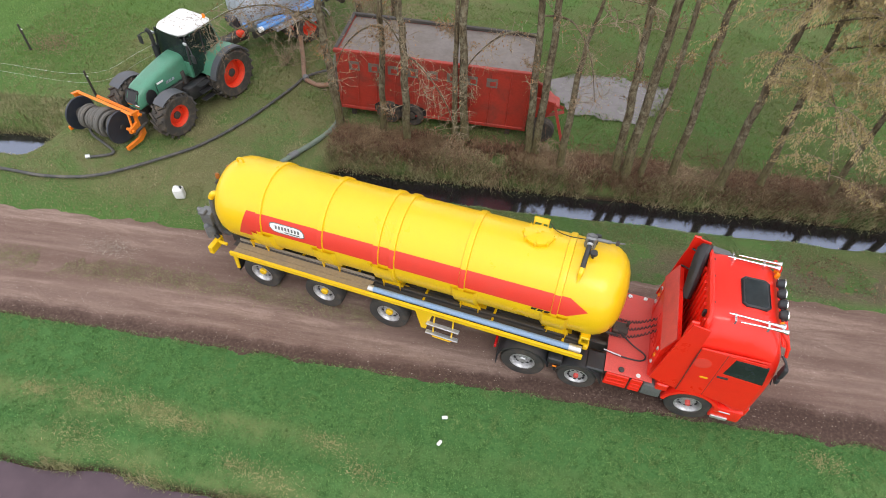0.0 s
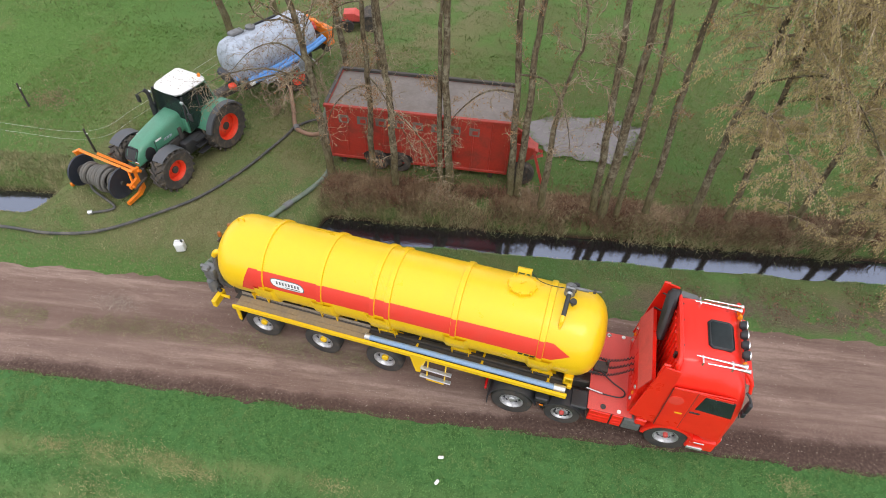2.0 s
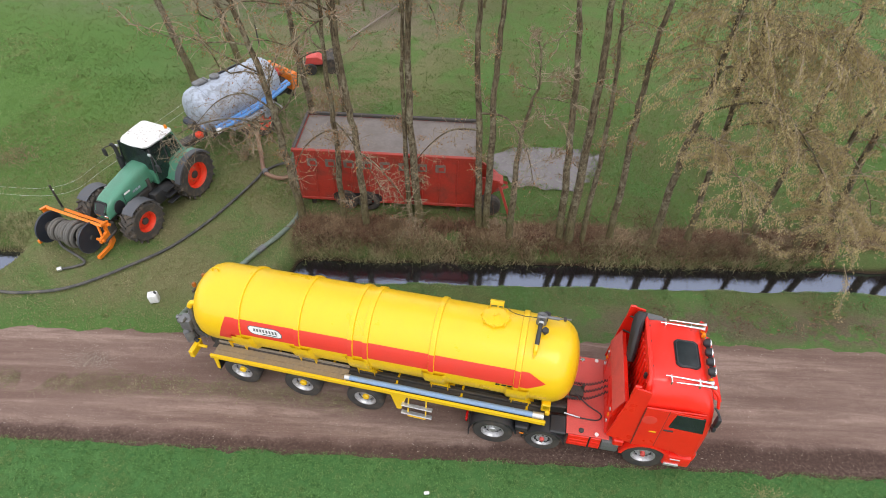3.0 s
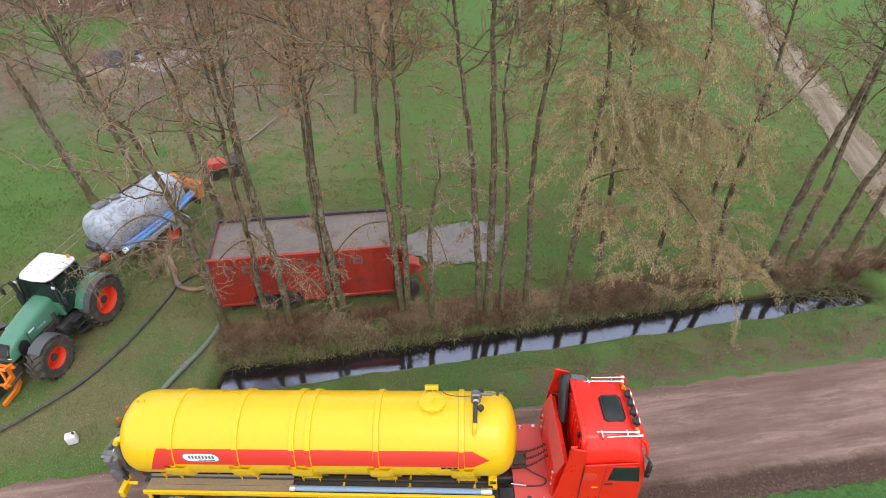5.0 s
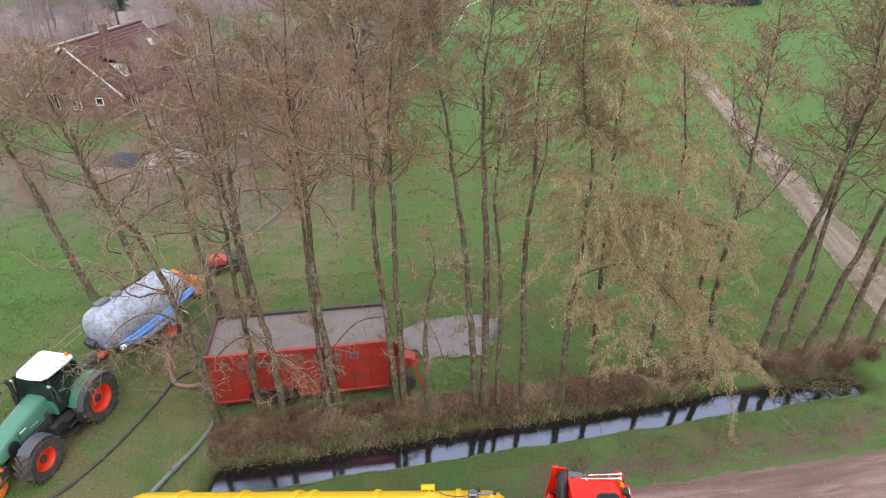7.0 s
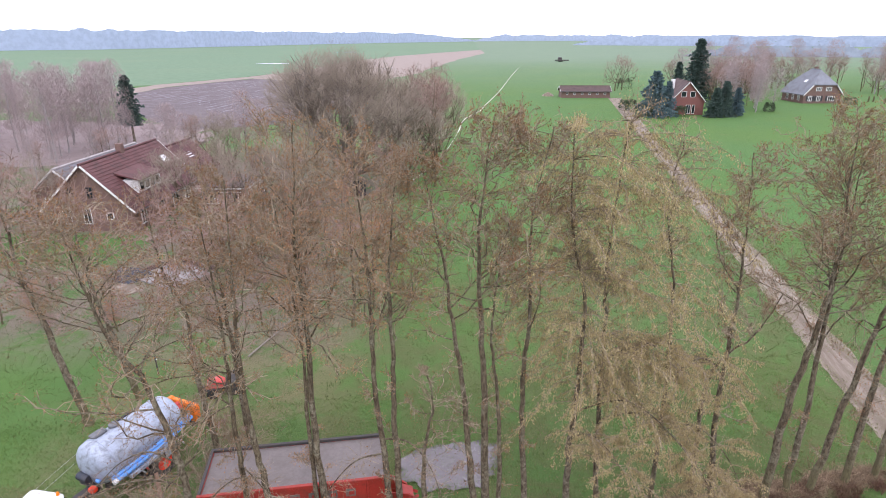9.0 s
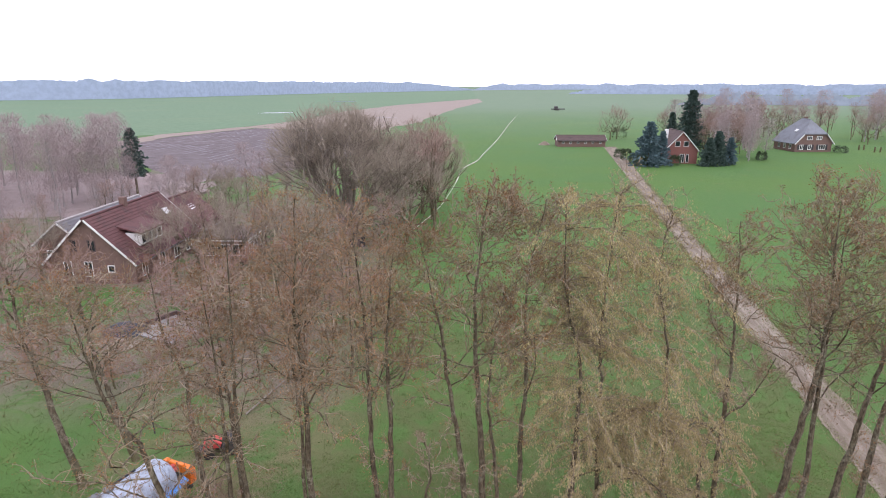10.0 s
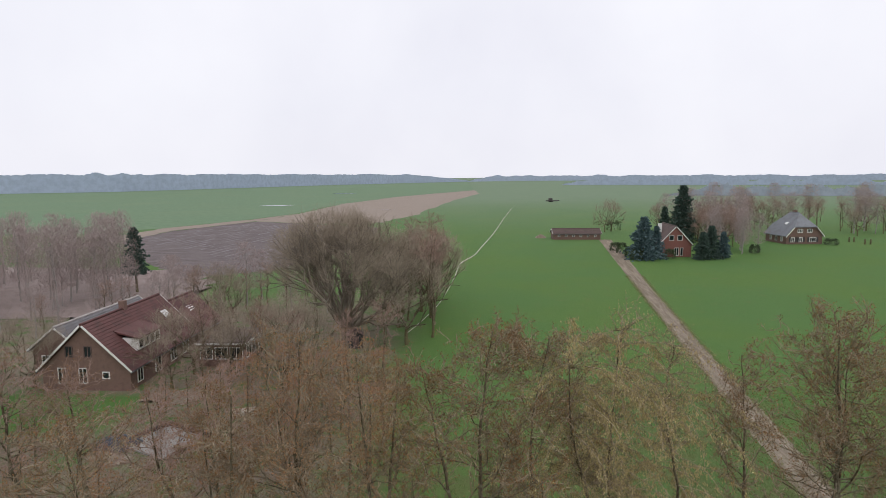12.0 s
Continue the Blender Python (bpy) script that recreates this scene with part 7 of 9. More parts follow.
# ---- copse, farm and houses beyond ----
OLD_LEAF = surface("withered_beech_leaf", (0.37, 0.185, 0.085), (0.25, 0.14, 0.08), 0.6, 0.9, scale=1.0, bump=0)
BIRCH = surface("birch_bark", (0.34, 0.31, 0.29), (0.15, 0.13, 0.12), 0.7, 0.8, scale=2.5, bump=0.2)
PURPLE_TWIG = surface("birch_twig", (0.38, 0.305, 0.288), (0.46, 0.38, 0.355), 0.5, 0.9, scale=1.0, bump=0)
OAK_TWIG = surface("oak_twig", (0.30, 0.245, 0.185), (0.38, 0.32, 0.25), 0.5, 0.9, scale=1.0, bump=0)
OAK_BARK = surface("oak_bark", (0.20, 0.165, 0.125), (0.12, 0.10, 0.075), 0.6, 0.9, scale=1.0, bump=0.2)


def crown_flecks(tree, n, low, high, wide, size, mat, label, top=None):
    """Loose leaves or fine twigs filling a bare crown unevenly."""
    co = Twigs()
    for _ in range(n):
        a, k = random.uniform(0, 6.283), random.random() ** 0.5
        h = random.uniform(0, 1)
        r = wide * k * math.sin(math.pi * (0.12 + 0.80 * h)) ** 0.6
        p = Vector((r * math.cos(a), r * math.sin(a), low + (high - low) * h))
        if noise.noise(p * 0.8) < -0.12:
            continue
        co.fleck(p, size * random.uniform(0.6, 1.4), size * (random.uniform(0.025, 0.045) if top else random.uniform(0.10, 0.2)), jitter(Vector((0, 0, 1 if top else -1)), 0.7))
    tagged(part("foliage" if not top else "twig_mass", co, mat, tree, label, 60), kind="stuff")


def wood_tree(kind):
    """A few-metre bare tree for the copse, built once at the origin."""
    if kind == "brown":
        t = alder([(0, 0, 0), (0.15, 0.1, 2.5), (-0.1, 0.2, 5.0), (0.2, 0.1, 8.6)], 0.10, 2.0, 2.3, 30, 300, "bare brown copse tree", "copse trees", 0.8, "copse_tree", 3, (BARK, PALE_TWIG, CONE))
    elif kind == "beech":
        t = alder([(0, 0, 0), (0.1, -0.1, 2.0), (0.0, 0.1, 4.5), (0.1, 0, 7.0)], 0.09, 1.2, 2.2, 28, 0, "young tree keeping its withered orange leaves", "copse trees", 0.7, "beech_tree", 2, (BARK, PALE_TWIG, OLD_LEAF))
        crown_flecks(t, 2600, 1.2, 7.0, 1.9, 0.16, OLD_LEAF, "withered orange-brown leaves")
    elif kind == "birch":
        t = alder([(0, 0, 0), (0.2, 0.1, 4.0), (0.1, 0.2, 8.0), (0.3, 0, 12.2)], 0.13, 2.5, 3.2, 34, 0, "slender bare birch with purple-brown twigs", "birches behind the farm", 0.5, "birch_tree", 3, (BIRCH, PURPLE_TWIG, CONE))
        crown_flecks(t, 2300, 3.0, 12.2, 2.9, 0.65, PURPLE_TWIG, "fine purple-brown twigs", True)
    elif kind == "far":
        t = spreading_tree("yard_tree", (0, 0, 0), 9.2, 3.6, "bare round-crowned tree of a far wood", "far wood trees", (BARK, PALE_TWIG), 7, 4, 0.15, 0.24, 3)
    elif kind == "round":
        t = spreading_tree("yard_tree", (0, 0, 0), 9.2, 3.9, "bare round-crowned yard tree", "yard trees", (BARK, OAK_TWIG), 7, 5, 0.16, 0.2)
    return t


random.seed(5)


def set_out(kinds, spots_fn):
    """Builds the copies from pristine originals, then sets the originals themselves."""
    firsts = {}
    for k, m in spots_fn:
        if k in firsts:
            copy_thing(k, m)
        else:
            firsts[k] = m
    for k, m in firsts.items():
        k.matrix_basis = m


def spots(kinds, area, n, gap, s0, s1, keep=lambda x, y: True):
    x0, y0, x1, y1 = area
    got = []
    for _ in range(n * 14):
        if len(got) >= n:
            break
        x, y = random.uniform(x0, x1), random.uniform(y0, y1)
        if keep(x, y) and all((x - a) ** 2 + (y - b) ** 2 > gap * gap for a, b in got):
            got.append((x, y))
    out = []
    for x, y in got:
        s = random.uniform(s0, s1)
        out.append((random.choice(kinds), Matrix.Translation((x, y, -0.05)) @ Matrix.Rotation(random.uniform(0, 6.28), 4, "Z") @ Matrix.Diagonal((s * random.uniform(0.9, 1.15), s * random.uniform(0.9, 1.15), s, 1))))
    return out


brown, brown2 = wood_tree("brown"), wood_tree("brown")
beech, birch, birch2, yard, far = wood_tree("beech"), wood_tree("birch"), wood_tree("birch"), wood_tree("round"), wood_tree("far")


def birch_wood(x, y):
    """West of the pine along a camera sight line, so the pine stays in view."""
    return x - 7.2 < -0.565 * (y + 9.7)


def off_farm(x, y):
    return not (-38 < x < -13 and 41 < y < 68) and not (-20 < x < -8 and 26 < y < 33)


set_out(None, spots([brown, brown2, brown, brown2, beech], (-27, 23, 0, 41), 24, 2.7, 0.45, 0.66, lambda x, y: off_farm(x, y) and not (x < -17 and y > 31) and x < 1 - 0.12 * (y - 17) and not (x < -15 and y < 22))
        + spots([beech, beech, brown], (-9, 24, 3.5, 46), 16, 2.0, 0.75, 1.05, lambda x, y: x < 4 - 0.05 * (y - 20))
        + spots([birch, birch2, birch], (-92, 70, -46, 112), 42, 3.6, 0.75, 1.1, birch_wood)
        + spots([birch, birch2], (-62, 72, -48, 92), 7, 3.4, 0.85, 1.1, birch_wood)
        + spots([brown, birch, brown2], (-60, 60, -39, 72), 14, 2.6, 0.45, 0.65, off_farm)
        + spots([birch, birch2, brown], (-44, 68, -30, 84), 14, 3.0, 0.5, 0.68, off_farm)
        + spots([birch, brown, yard], (-30, 66, -10, 86), 20, 3.2, 0.6, 0.85, off_farm)
        + spots([yard, yard, brown], (-1, 58, 5.5, 100), 18, 2.8, 1.15, 1.5)
        + spots([yard, brown], (-20, 42, -8, 51), 12, 2.4, 0.75, 1.05, lambda x, y: not (-20 < x < -14 and 49.5 < y))
        + spots([brown, yard], (-38, 37, -32, 44), 6, 2.2, 0.6, 0.8)
        + spots([far, brown, far, birch], (78, 140, 108, 196), 40, 3.6, 0.95, 1.35, lambda x, y: not 0.50 < (x - 7) / (y + 9) < 0.72)
        + spots([far, brown, birch], (100, 186, 150, 212), 14, 5.0, 1.1, 1.5)
        + spots([birch, birch2], (72, 134, 86, 150), 8, 2.6, 0.75, 1.0)
        + spots([far, birch, brown], (112, 188, 196, 240), 24, 7, 1.0, 1.5)
        + spots([far], (61, 196, 66, 202), 2, 2, 1.1, 1.3)
        + spots([far, birch], (138, 178, 175, 200), 9, 6, 0.9, 1.3))

# the big oak beside the farm
spreading_tree("oak_tree", (-5.6, 59.6, 0), 15.7, 9.2, "broad bare oak with a domed crown", "yard trees", (OAK_BARK, OAK_TWIG), 15, 6, 0.6, 0.12, 2, 0.38)


def conifer(x, y, h, w, mat, label, group="", bare=0.08):
    """A spruce: trunk and whorls of drooping needle sprays."""
    t = thing("conifer_tree", pose(x, y, 0), label, "tree", group)
    part("trunk", Shape().cyl((0, 0, 0), (0, 0, h * 0.95), 0.02 * h, 0.02, n=8), BARK, t)
    s = Twigs()
    layers = int(14 + h)
    for i in range(layers):
        k = i / layers
        z = h * (bare + (0.98 - bare) * k)
        r = w * (1 - k) ** 0.8 * random.uniform(0.55, 1.2) + 0.15
        for j in range(int(12 + 10 * (1 - k))):
            a = random.uniform(0, 6.283)
            d = Vector((math.cos(a), math.sin(a), -0.25 + 0.5 * k))
            rr = r * random.uniform(0.65, 1.1)
            for q in range(7):
                s.fleck(Vector((0, 0, z)) + d * rr * (q + 1) / 7, 0.34 * w / 2.5 + 0.12, 0.09 + 0.03 * w, jitter(d, 0.6))
    part("needles", s, mat, t, "dark needle sprays", 60)
    return t


conifer(-47.4, 90, 11.6, 2.2, CONIFER, "dark slender pine behind the farm", bare=0.30)
for x, y, h, w, mt in ((52.8, 129, 10.2, 4.4, BLUE_FIR), (66.6, 128.5, 6.6, 2.5, CONIFER), (69.2, 130, 8.0, 2.7, CONIFER), (77, 168, 17.0, 5.2, CONIFER), (69.5, 162, 11, 3, CONIFER), (56.3, 130.5, 8.0, 2.2, BLUE_FIR), (72.6, 131, 6.5, 2.0, BLUE_FIR)):
    conifer(x, y, h, w, mt, "dense dark conifer beside the brick house", "conifers round the house")


def hedge_ball(x, y, r, h):
    b = thing("garden_bush", pose(x, y, -0.12), "clipped dark green garden bush", "bush", "garden bushes")
    s = Twigs()
    for _ in range(520):
        d = rnd_dir(random.uniform(-0.4, 1.6))
        p = Vector((d.x * r, d.y * r, max(0.0, h * 0.40 + d.z * h * 0.52))) * random.uniform(0.75, 1.05) - Vector((0, 0, 0.2))
        s.fleck(p, 0.3, 0.1, jitter(d, 0.6))
    part("leaves", s, HEDGE, b, "small dark leaves", 60)


for x, y, r, h in ((50.8, 139.5, 1.3, 3.6), (51.2, 134, 1.2, 3.0), (51.3, 131, 1.2, 3.6), (59.6, 130.2, 1.2, 3.0), (84.5, 139.5, 1.2, 2.9), (115.4, 157.6, 1.8, 2.4), (50.2, 144, 1.2, 3.0), (51.0, 128, 1.3, 3.2), (64.8, 198, 2.6, 5.0)):
    hedge_ball(x, y, r, h)


def window_set(parent, m, w, h, rail=0.08, bars=1, wood=None):
    """A window on a wall: sill, frame and glass; local x across, y up, z out of the wall."""
    wd = wood or WHITE_WOOD
    win = part("window", Shape().box((0, h / 2 - rail / 2, 0.03), (w, rail, 0.08), 0, m).box((0, -h / 2 + rail / 2, 0.03), (w, rail, 0.08), 0, m).box((-w / 2 + rail / 2, 0, 0.03), (rail, h - 2 * rail - 0.004, 0.08), 0, m).box((w / 2 - rail / 2, 0, 0.03), (rail, h - 2 * rail - 0.004, 0.08), 0, m), wd, parent, "white window frame")
    for k in range(bars):
        part("bar", Shape().box((-w / 2 + w * (k + 1) / (bars + 1), 0, 0.028), (rail * 0.7, h - 2 * rail - 0.006, 0.07), 0, m), wd, win)
    part("pane", Shape().box((0, 0, 0.015), (w - 2 * rail - 0.004, h - 2 * rail - 0.004, 0.02), 0, m), DARK_GLASS, win)
    return win


def gable_house(name, m, w, depth, eave, ridge, wall, tile, label, over=0.35, boards=(0, 1), cap=None):
    """Walls with a front gable at y = 0 and a pitched roof running back; local x across."""
    h = thing(name, m, label, "house")
    th = 0.3
    gp = [(-w / 2, 0), (w / 2, 0), (w / 2, eave), (0, ridge), (-w / 2, eave)]
    part("front_wall", Shape().prism(gp, -th, 0, XZ), wall, h, "brick gable wall")
    part("back_wall", Shape().prism(gp, -depth, -depth + th, XZ), wall, h)
    for sx in (-1, 1):
        part("side_wall", Shape().box((sx * (w / 2 - th / 2), depth / 2, eave / 2), (th, depth - 2 * th - 0.01, eave)), wall, h)
        sl = Vector((w / 2, 0, eave - ridge))
        n = Vector((ridge - eave, 0, w / 2)).normalized()
        lo = Vector((w / 2, 0, eave)) + sl.normalized() * over
        top = Vector((0, 0, ridge))
        pts = [(top + n * 0.02), (lo + n * 0.02), (lo + n * 0.18), (top + n * 0.18)]
        poly = [(sx * p.x, p.z) for p in pts]
        roof = part("roof", Shape().prism(poly if sx > 0 else poly[::-1], -depth - over, over, XZ), tile, h, "pitched tile roof")
        rows = int((lo - top).length / 0.33)
        for k in range(rows):
            a, b = top.lerp(lo, k / rows) + n * 0.185, top.lerp(lo, (k + 1) / rows) + n * 0.185
            c, d = b + n * 0.045, a + n * 0.004
            pl = [(sx * p.x, p.z) for p in (a, b, c, d)]
            part("tile_course", Shape().prism(pl if sx > 0 else pl[::-1], -depth - over, over, XZ), tile, roof)
        for yy in [(-over - 0.03, depth + over + 0.03)[k] for k in boards]:
            q = [top + n * 0.22, lo + n * 0.22, lo + n * 0.05, top + n * 0.05]
            pl = [(sx * p.x, p.z) for p in q]
            part("barge_board", Shape().prism(pl if sx < 0 else pl[::-1], -yy - 0.03, -yy + 0.03, XZ), WHITE_WOOD, h, "white barge board")
        part("gutter", Shape().cyl((sx * (lo.x + 0.06), -over, lo.z + 0.02), (sx * (lo.x + 0.06), depth + over, lo.z + 0.02), 0.07, n=8), TILE_GREY, h)
    part("ridge_cap", Shape().cyl((0, -over, ridge + 0.22), (0, depth + over, ridge + 0.22), 0.13, n=10), cap or tile, h)
    return h


BARN_TILE = surface("dull_grey_tile", (0.17, 0.165, 0.172), (0.12, 0.11, 0.10), 0.6, 0.75, scale=0.9, fine=8, bump=0.2)
FRONT = Matrix(((1, 0, 0, 0), (0, 0, -1, 0), (0, 1, 0, 0), (0, 0, 0, 1)))
def on_front(x, z):
    return Matrix.Translation((x, 0, z)) @ FRONT


def on_right(x, y, z):
    return Matrix(((0, 0, 1, x), (1, 0, 0, y), (0, 1, 0, z), (0, 0, 0, 1)))


farm = gable_house("farmhouse", pose(-27.0, 43.0, 0, 0, 0, -1), 8.4, 13.5, 2.1, 6.2, BRICK_BROWN, TILE_RED, "brown brick farmhouse with a red tile roof and white gable boards")
for x in (-2.3, -0.3):
    window_set(farm, on_front(x, 1.45), 0.8, 1.5, 0.06)
window_set(farm, on_front(1.9, 1.5), 0.7, 0.7, bars=0)
for x in (-1.5, 0.3):
    window_set(farm, on_front(x, 3.75), 0.75, 1.1, wood=TILE_DARK)
part("dormer", Shape().box((2.7, 4.6, 3.75), (1.9, 4.2, 1.25), 0.03), WHITE_WOOD, farm, "white dormer with four windows")
part("dormer_roof", Shape().prism([(0.7, 5.15), (3.95, 4.32), (3.95, 4.45), (0.7, 5.30)], -6.9, -2.3, XZ), TILE_RED, farm)
for k in range(4):
    window_set(farm, on_right(3.66, 3.05 + 1.03 * k, 3.72), 0.9, 0.95, bars=0)
for y, w, h in ((1.6, 1.0, 1.5), (5.0, 1.2, 1.9), (8.2, 1.3, 1.5), (11.0, 1.3, 1.5)):
    window_set(farm, on_right(4.21, y, 1.15), w, h)
part("skylight", Shape().box((0, 0, 0), (0.9, 1.1, 0.08), 0.01, Matrix.Translation((2.0, 11.3, 4.78)) @ Matrix.Rotation(math.atan2(4.1, 4.2), 4, "Y")), WHITE, farm, "pale roof light")
part("chimney", Shape().box((0, 6.6, 6.7), (0.6, 0.6, 1.0), 0.03), BRICK_BROWN, farm)
rear = gable_house("farm_wing", pose(-26.0, 57.3, 0, 0, 0, -3), 7.2, 5.5, 2.0, 5.3, BRICK_BROWN, TILE_RED, "rear farm wing with a dull red tile roof", boards=())
part("roof_light", Shape().box((0, 0, 0), (0.8, 1.3, 0.08), 0.01, Matrix.Translation((1.5, 2.4, 4.15)) @ Matrix.Rotation(math.atan2(3.3, 3.6), 4, "Y")), WHITE, rear, "pale roof light")
barn = gable_house("barn", pose(-32.7, 47.5, 0, 0, 0, -1), 5.0, 15, 2.7, 4.75, BRICK_BROWN, BARN_TILE, "brick barn with a dull grey roof and pale ridge", cap=surface("pale_ridge_tile", (0.42, 0.39, 0.37), (0.27, 0.24, 0.22), 0.5, 0.8, bump=0.1))
window_set(barn, on_front(-1.2, 1.4), 0.9, 1.2)
ext = thing("extension", pose(-17.0, 53.0, 0), "low flat-roofed brick extension with white window bands", "building")
part("wall", Shape().box((0, 0, 1.2), (5.0, 6.0, 2.4), 0.02), BRICK_BROWN, ext)
part("roof", Shape().box((0, 0, 2.60), (5.3, 6.3, 0.10), 0.02), TILE_DARK, ext, "dark felt roof")
part("fascia", Shape().box((0, 0, 2.47), (5.5, 6.5, 0.16), 0.02), WHITE_WOOD, ext, "white fascia")
for k in range(3):
    window_set(ext, Matrix.Translation((0, -3.0, 0)) @ on_front(-1.6 + 1.6 * k, 1.45), 1.4, 1.3)
    window_set(ext, on_right(2.5, -1.9 + 1.9 * k, 1.45), 1.5, 1.3)

house = gable_house("brick_house", pose(61.9, 133.0, 0, 0, 0, -4), 7.6, 11, 3.1, 7.3, BRICK_RED, TILE_DARK, "red brick house with white gable boards and blue-grey trim")
for x in (-1.0, 1.0):
    window_set(house, on_front(x, 4.7), 1.2, 1.3, bars=0)
window_set(house, on_front(0.3, 1.3), 1.1, 2.0)
window_set(house, on_front(1.5, 1.3), 0.7, 2.0, bars=0)
part("chimney", Shape().box((-2.2, 6.0, 6.6), (0.8, 0.8, 2.2), 0.03), WHITE_WOOD, house, "white chimney")
def half_hip_house(name, m, w, depth, eave, hip, ridge, wall, tile, label):
    """A wide house: brick gable cut off by a small hip, large slopes on both sides, a short ridge."""
    h = thing(name, m, label, "house")
    hw, th = w / 2, 0.3
    hx = hw * (ridge - hip) / (ridge - eave)
    gp = [(-hw, 0), (hw, 0), (hw, eave), (hx, hip), (-hx, hip), (-hw, eave)]
    part("front_wall", Shape().prism(gp, -th, 0, XZ), wall, h, "brick front wall")
    part("back_wall", Shape().prism(gp, -depth, -depth + th, XZ), wall, h)
    for sx in (-1, 1):
        part("side_wall", Shape().box((sx * (hw - th / 2), depth / 2, eave / 2), (th, depth - 2 * th - 0.01, eave)), wall, h)
    y0, y1 = depth * 0.30, depth * 0.70
    o, drop = 0.45, 0.45 * (ridge - eave) / hw
    for k, pts in enumerate((
            [(-hw - o, -o, eave - drop), (-hx, -o, hip), (0, y0, ridge), (0, y1, ridge), (-hx, depth + o, hip), (-hw - o, depth + o, eave - drop)],
            [(hw + o, depth + o, eave - drop), (hx, depth + o, hip), (0, y1, ridge), (0, y0, ridge), (hx, -o, hip), (hw + o, -o, eave - drop)],
            [(-hx, -o, hip), (hx, -o, hip), (0, y0, ridge)], [(hx, depth + o, hip), (-hx, depth + o, hip), (0, y1, ridge)])):
        n = len(pts)
        sh = Shape()
        sh.v = [(x, y, z + 0.05) for x, y, z in pts] + [(x, y, z + 0.25) for x, y, z in pts]
        sh.f = [tuple(range(n))[::-1], tuple(range(n, 2 * n))] + [(i, (i + 1) % n, n + (i + 1) % n, n + i) for i in range(n)]
        part("roof", sh, tile, h, "pale slate roof slope")
    part("ridge_cap", Shape().cyl((0, y0, ridge + 0.24), (0, y1, ridge + 0.24), 0.13, n=8), tile, h)
    for sx in (-1, 1):
        q = [(sx * hx, hip + 0.22), (sx * (hw + o), eave - drop + 0.22), (sx * (hw + o), eave - drop - 0.14), (sx * hx, hip - 0.16)]
        part("barge_board", Shape().prism(q if sx < 0 else q[::-1], o + 0.01, o + 0.07, XZ), WHITE_WOOD, h, "white barge board")
    return h


villa = half_hip_house("slate_house", pose(108.7, 159.2, 0, 0, 0, 4), 10.6, 10.0, 2.6, 4.8, 8.6, BRICK_BROWN, TILE_GREY, "wide brick house with a pale half-hipped slate roof and white windows")
for x in (-1.4, 1.4):
    window_set(villa, on_front(x, 3.85), 1.6, 1.1, 0.14, 2)
for x, w in ((-3.5, 1.1), (-1.1, 1.1), (2.5, 2.0)):
    window_set(villa, on_front(x, 1.30), w, 1.4, 0.13, 1 if w < 2 else 2)
    for sx in (-1, 1):
        part("shutter", Shape().box((x + sx * (w / 2 + 0.33), -0.04, 1.30), (0.55, 0.06, 1.4), 0.01), BLACK, villa, "dark wooden shutter")
for k in range(3):
    window_set(villa, Matrix(((0, 0, -1, -5.31), (-1, 0, 0, 2.2 + 2.6 * k), (0, 1, 0, 1.35), (0, 0, 0, 1))), 1.0, 1.4, 0.12)
part("roof_light", Shape().box((0, 0, 0), (0.9, 1.2, 0.1), 0.01, Matrix.Translation((-2.9, 4.0, 5.75)) @ Matrix.Rotation(-math.atan2(6.0, 5.3), 4, "Y")), WHITE, villa)
part("chimney", Shape().box((0.5, 5.8, 8.9), (0.8, 0.8, 1.1), 0.03), BRICK_BROWN, villa)
for x, y in ((124.8, 164.1), (126.2, 164.1), (125.3, 158.2), (126.9, 158.2)):
    gp = thing("garden_post", pose(x, y, 0), "short dark post in the garden lawn", "post", "posts in the far garden")
    part("stake", Shape().tube([(0, 0, -0.1), (0, 0, 1.5)], [0.24, 0.20], 8), BARK, gp)
shed = gable_house("field_shed", pose(53.6, 174.5, 0, 0, 0, 90), 5.0, 14.5, 1.9, 3.1, BRICK_BROWN, TILE_DARK, "long low brick shed with a dark roof")
for k in range(6):
    window_set(shed, Matrix(((0, 0, -1, -2.51), (-1, 0, 0, 1.6 + 2.25 * k), (0, 1, 0, 1.2), (0, 0, 0, 1))), 0.7, 0.6, bars=0)

hut = thing("garden_hut", pose(-4.0, 57.2, 0, 0, 0, 12), "small black tarred garden hut below the oak", "hut")
part("wall", Shape().prism([(-0.9, 0), (0.9, 0), (0.9, 1.5), (0, 2.1), (-0.9, 1.5)], -0.8, 0.8, XZ), BLACK, hut, "black boarded wall")
for side in (-1, 1):
    part("roof", Shape().prism([(0, 2.12), (side * 1.05, 1.42), (side * 1.05, 1.50), (0, 2.20)][::side], -0.95, 0.95, XZ), TILE_DARK, hut)
part("door", Shape().box((0, -0.82, 0.75), (0.7, 0.03, 1.4), 0.01), TILE_DARK, hut)

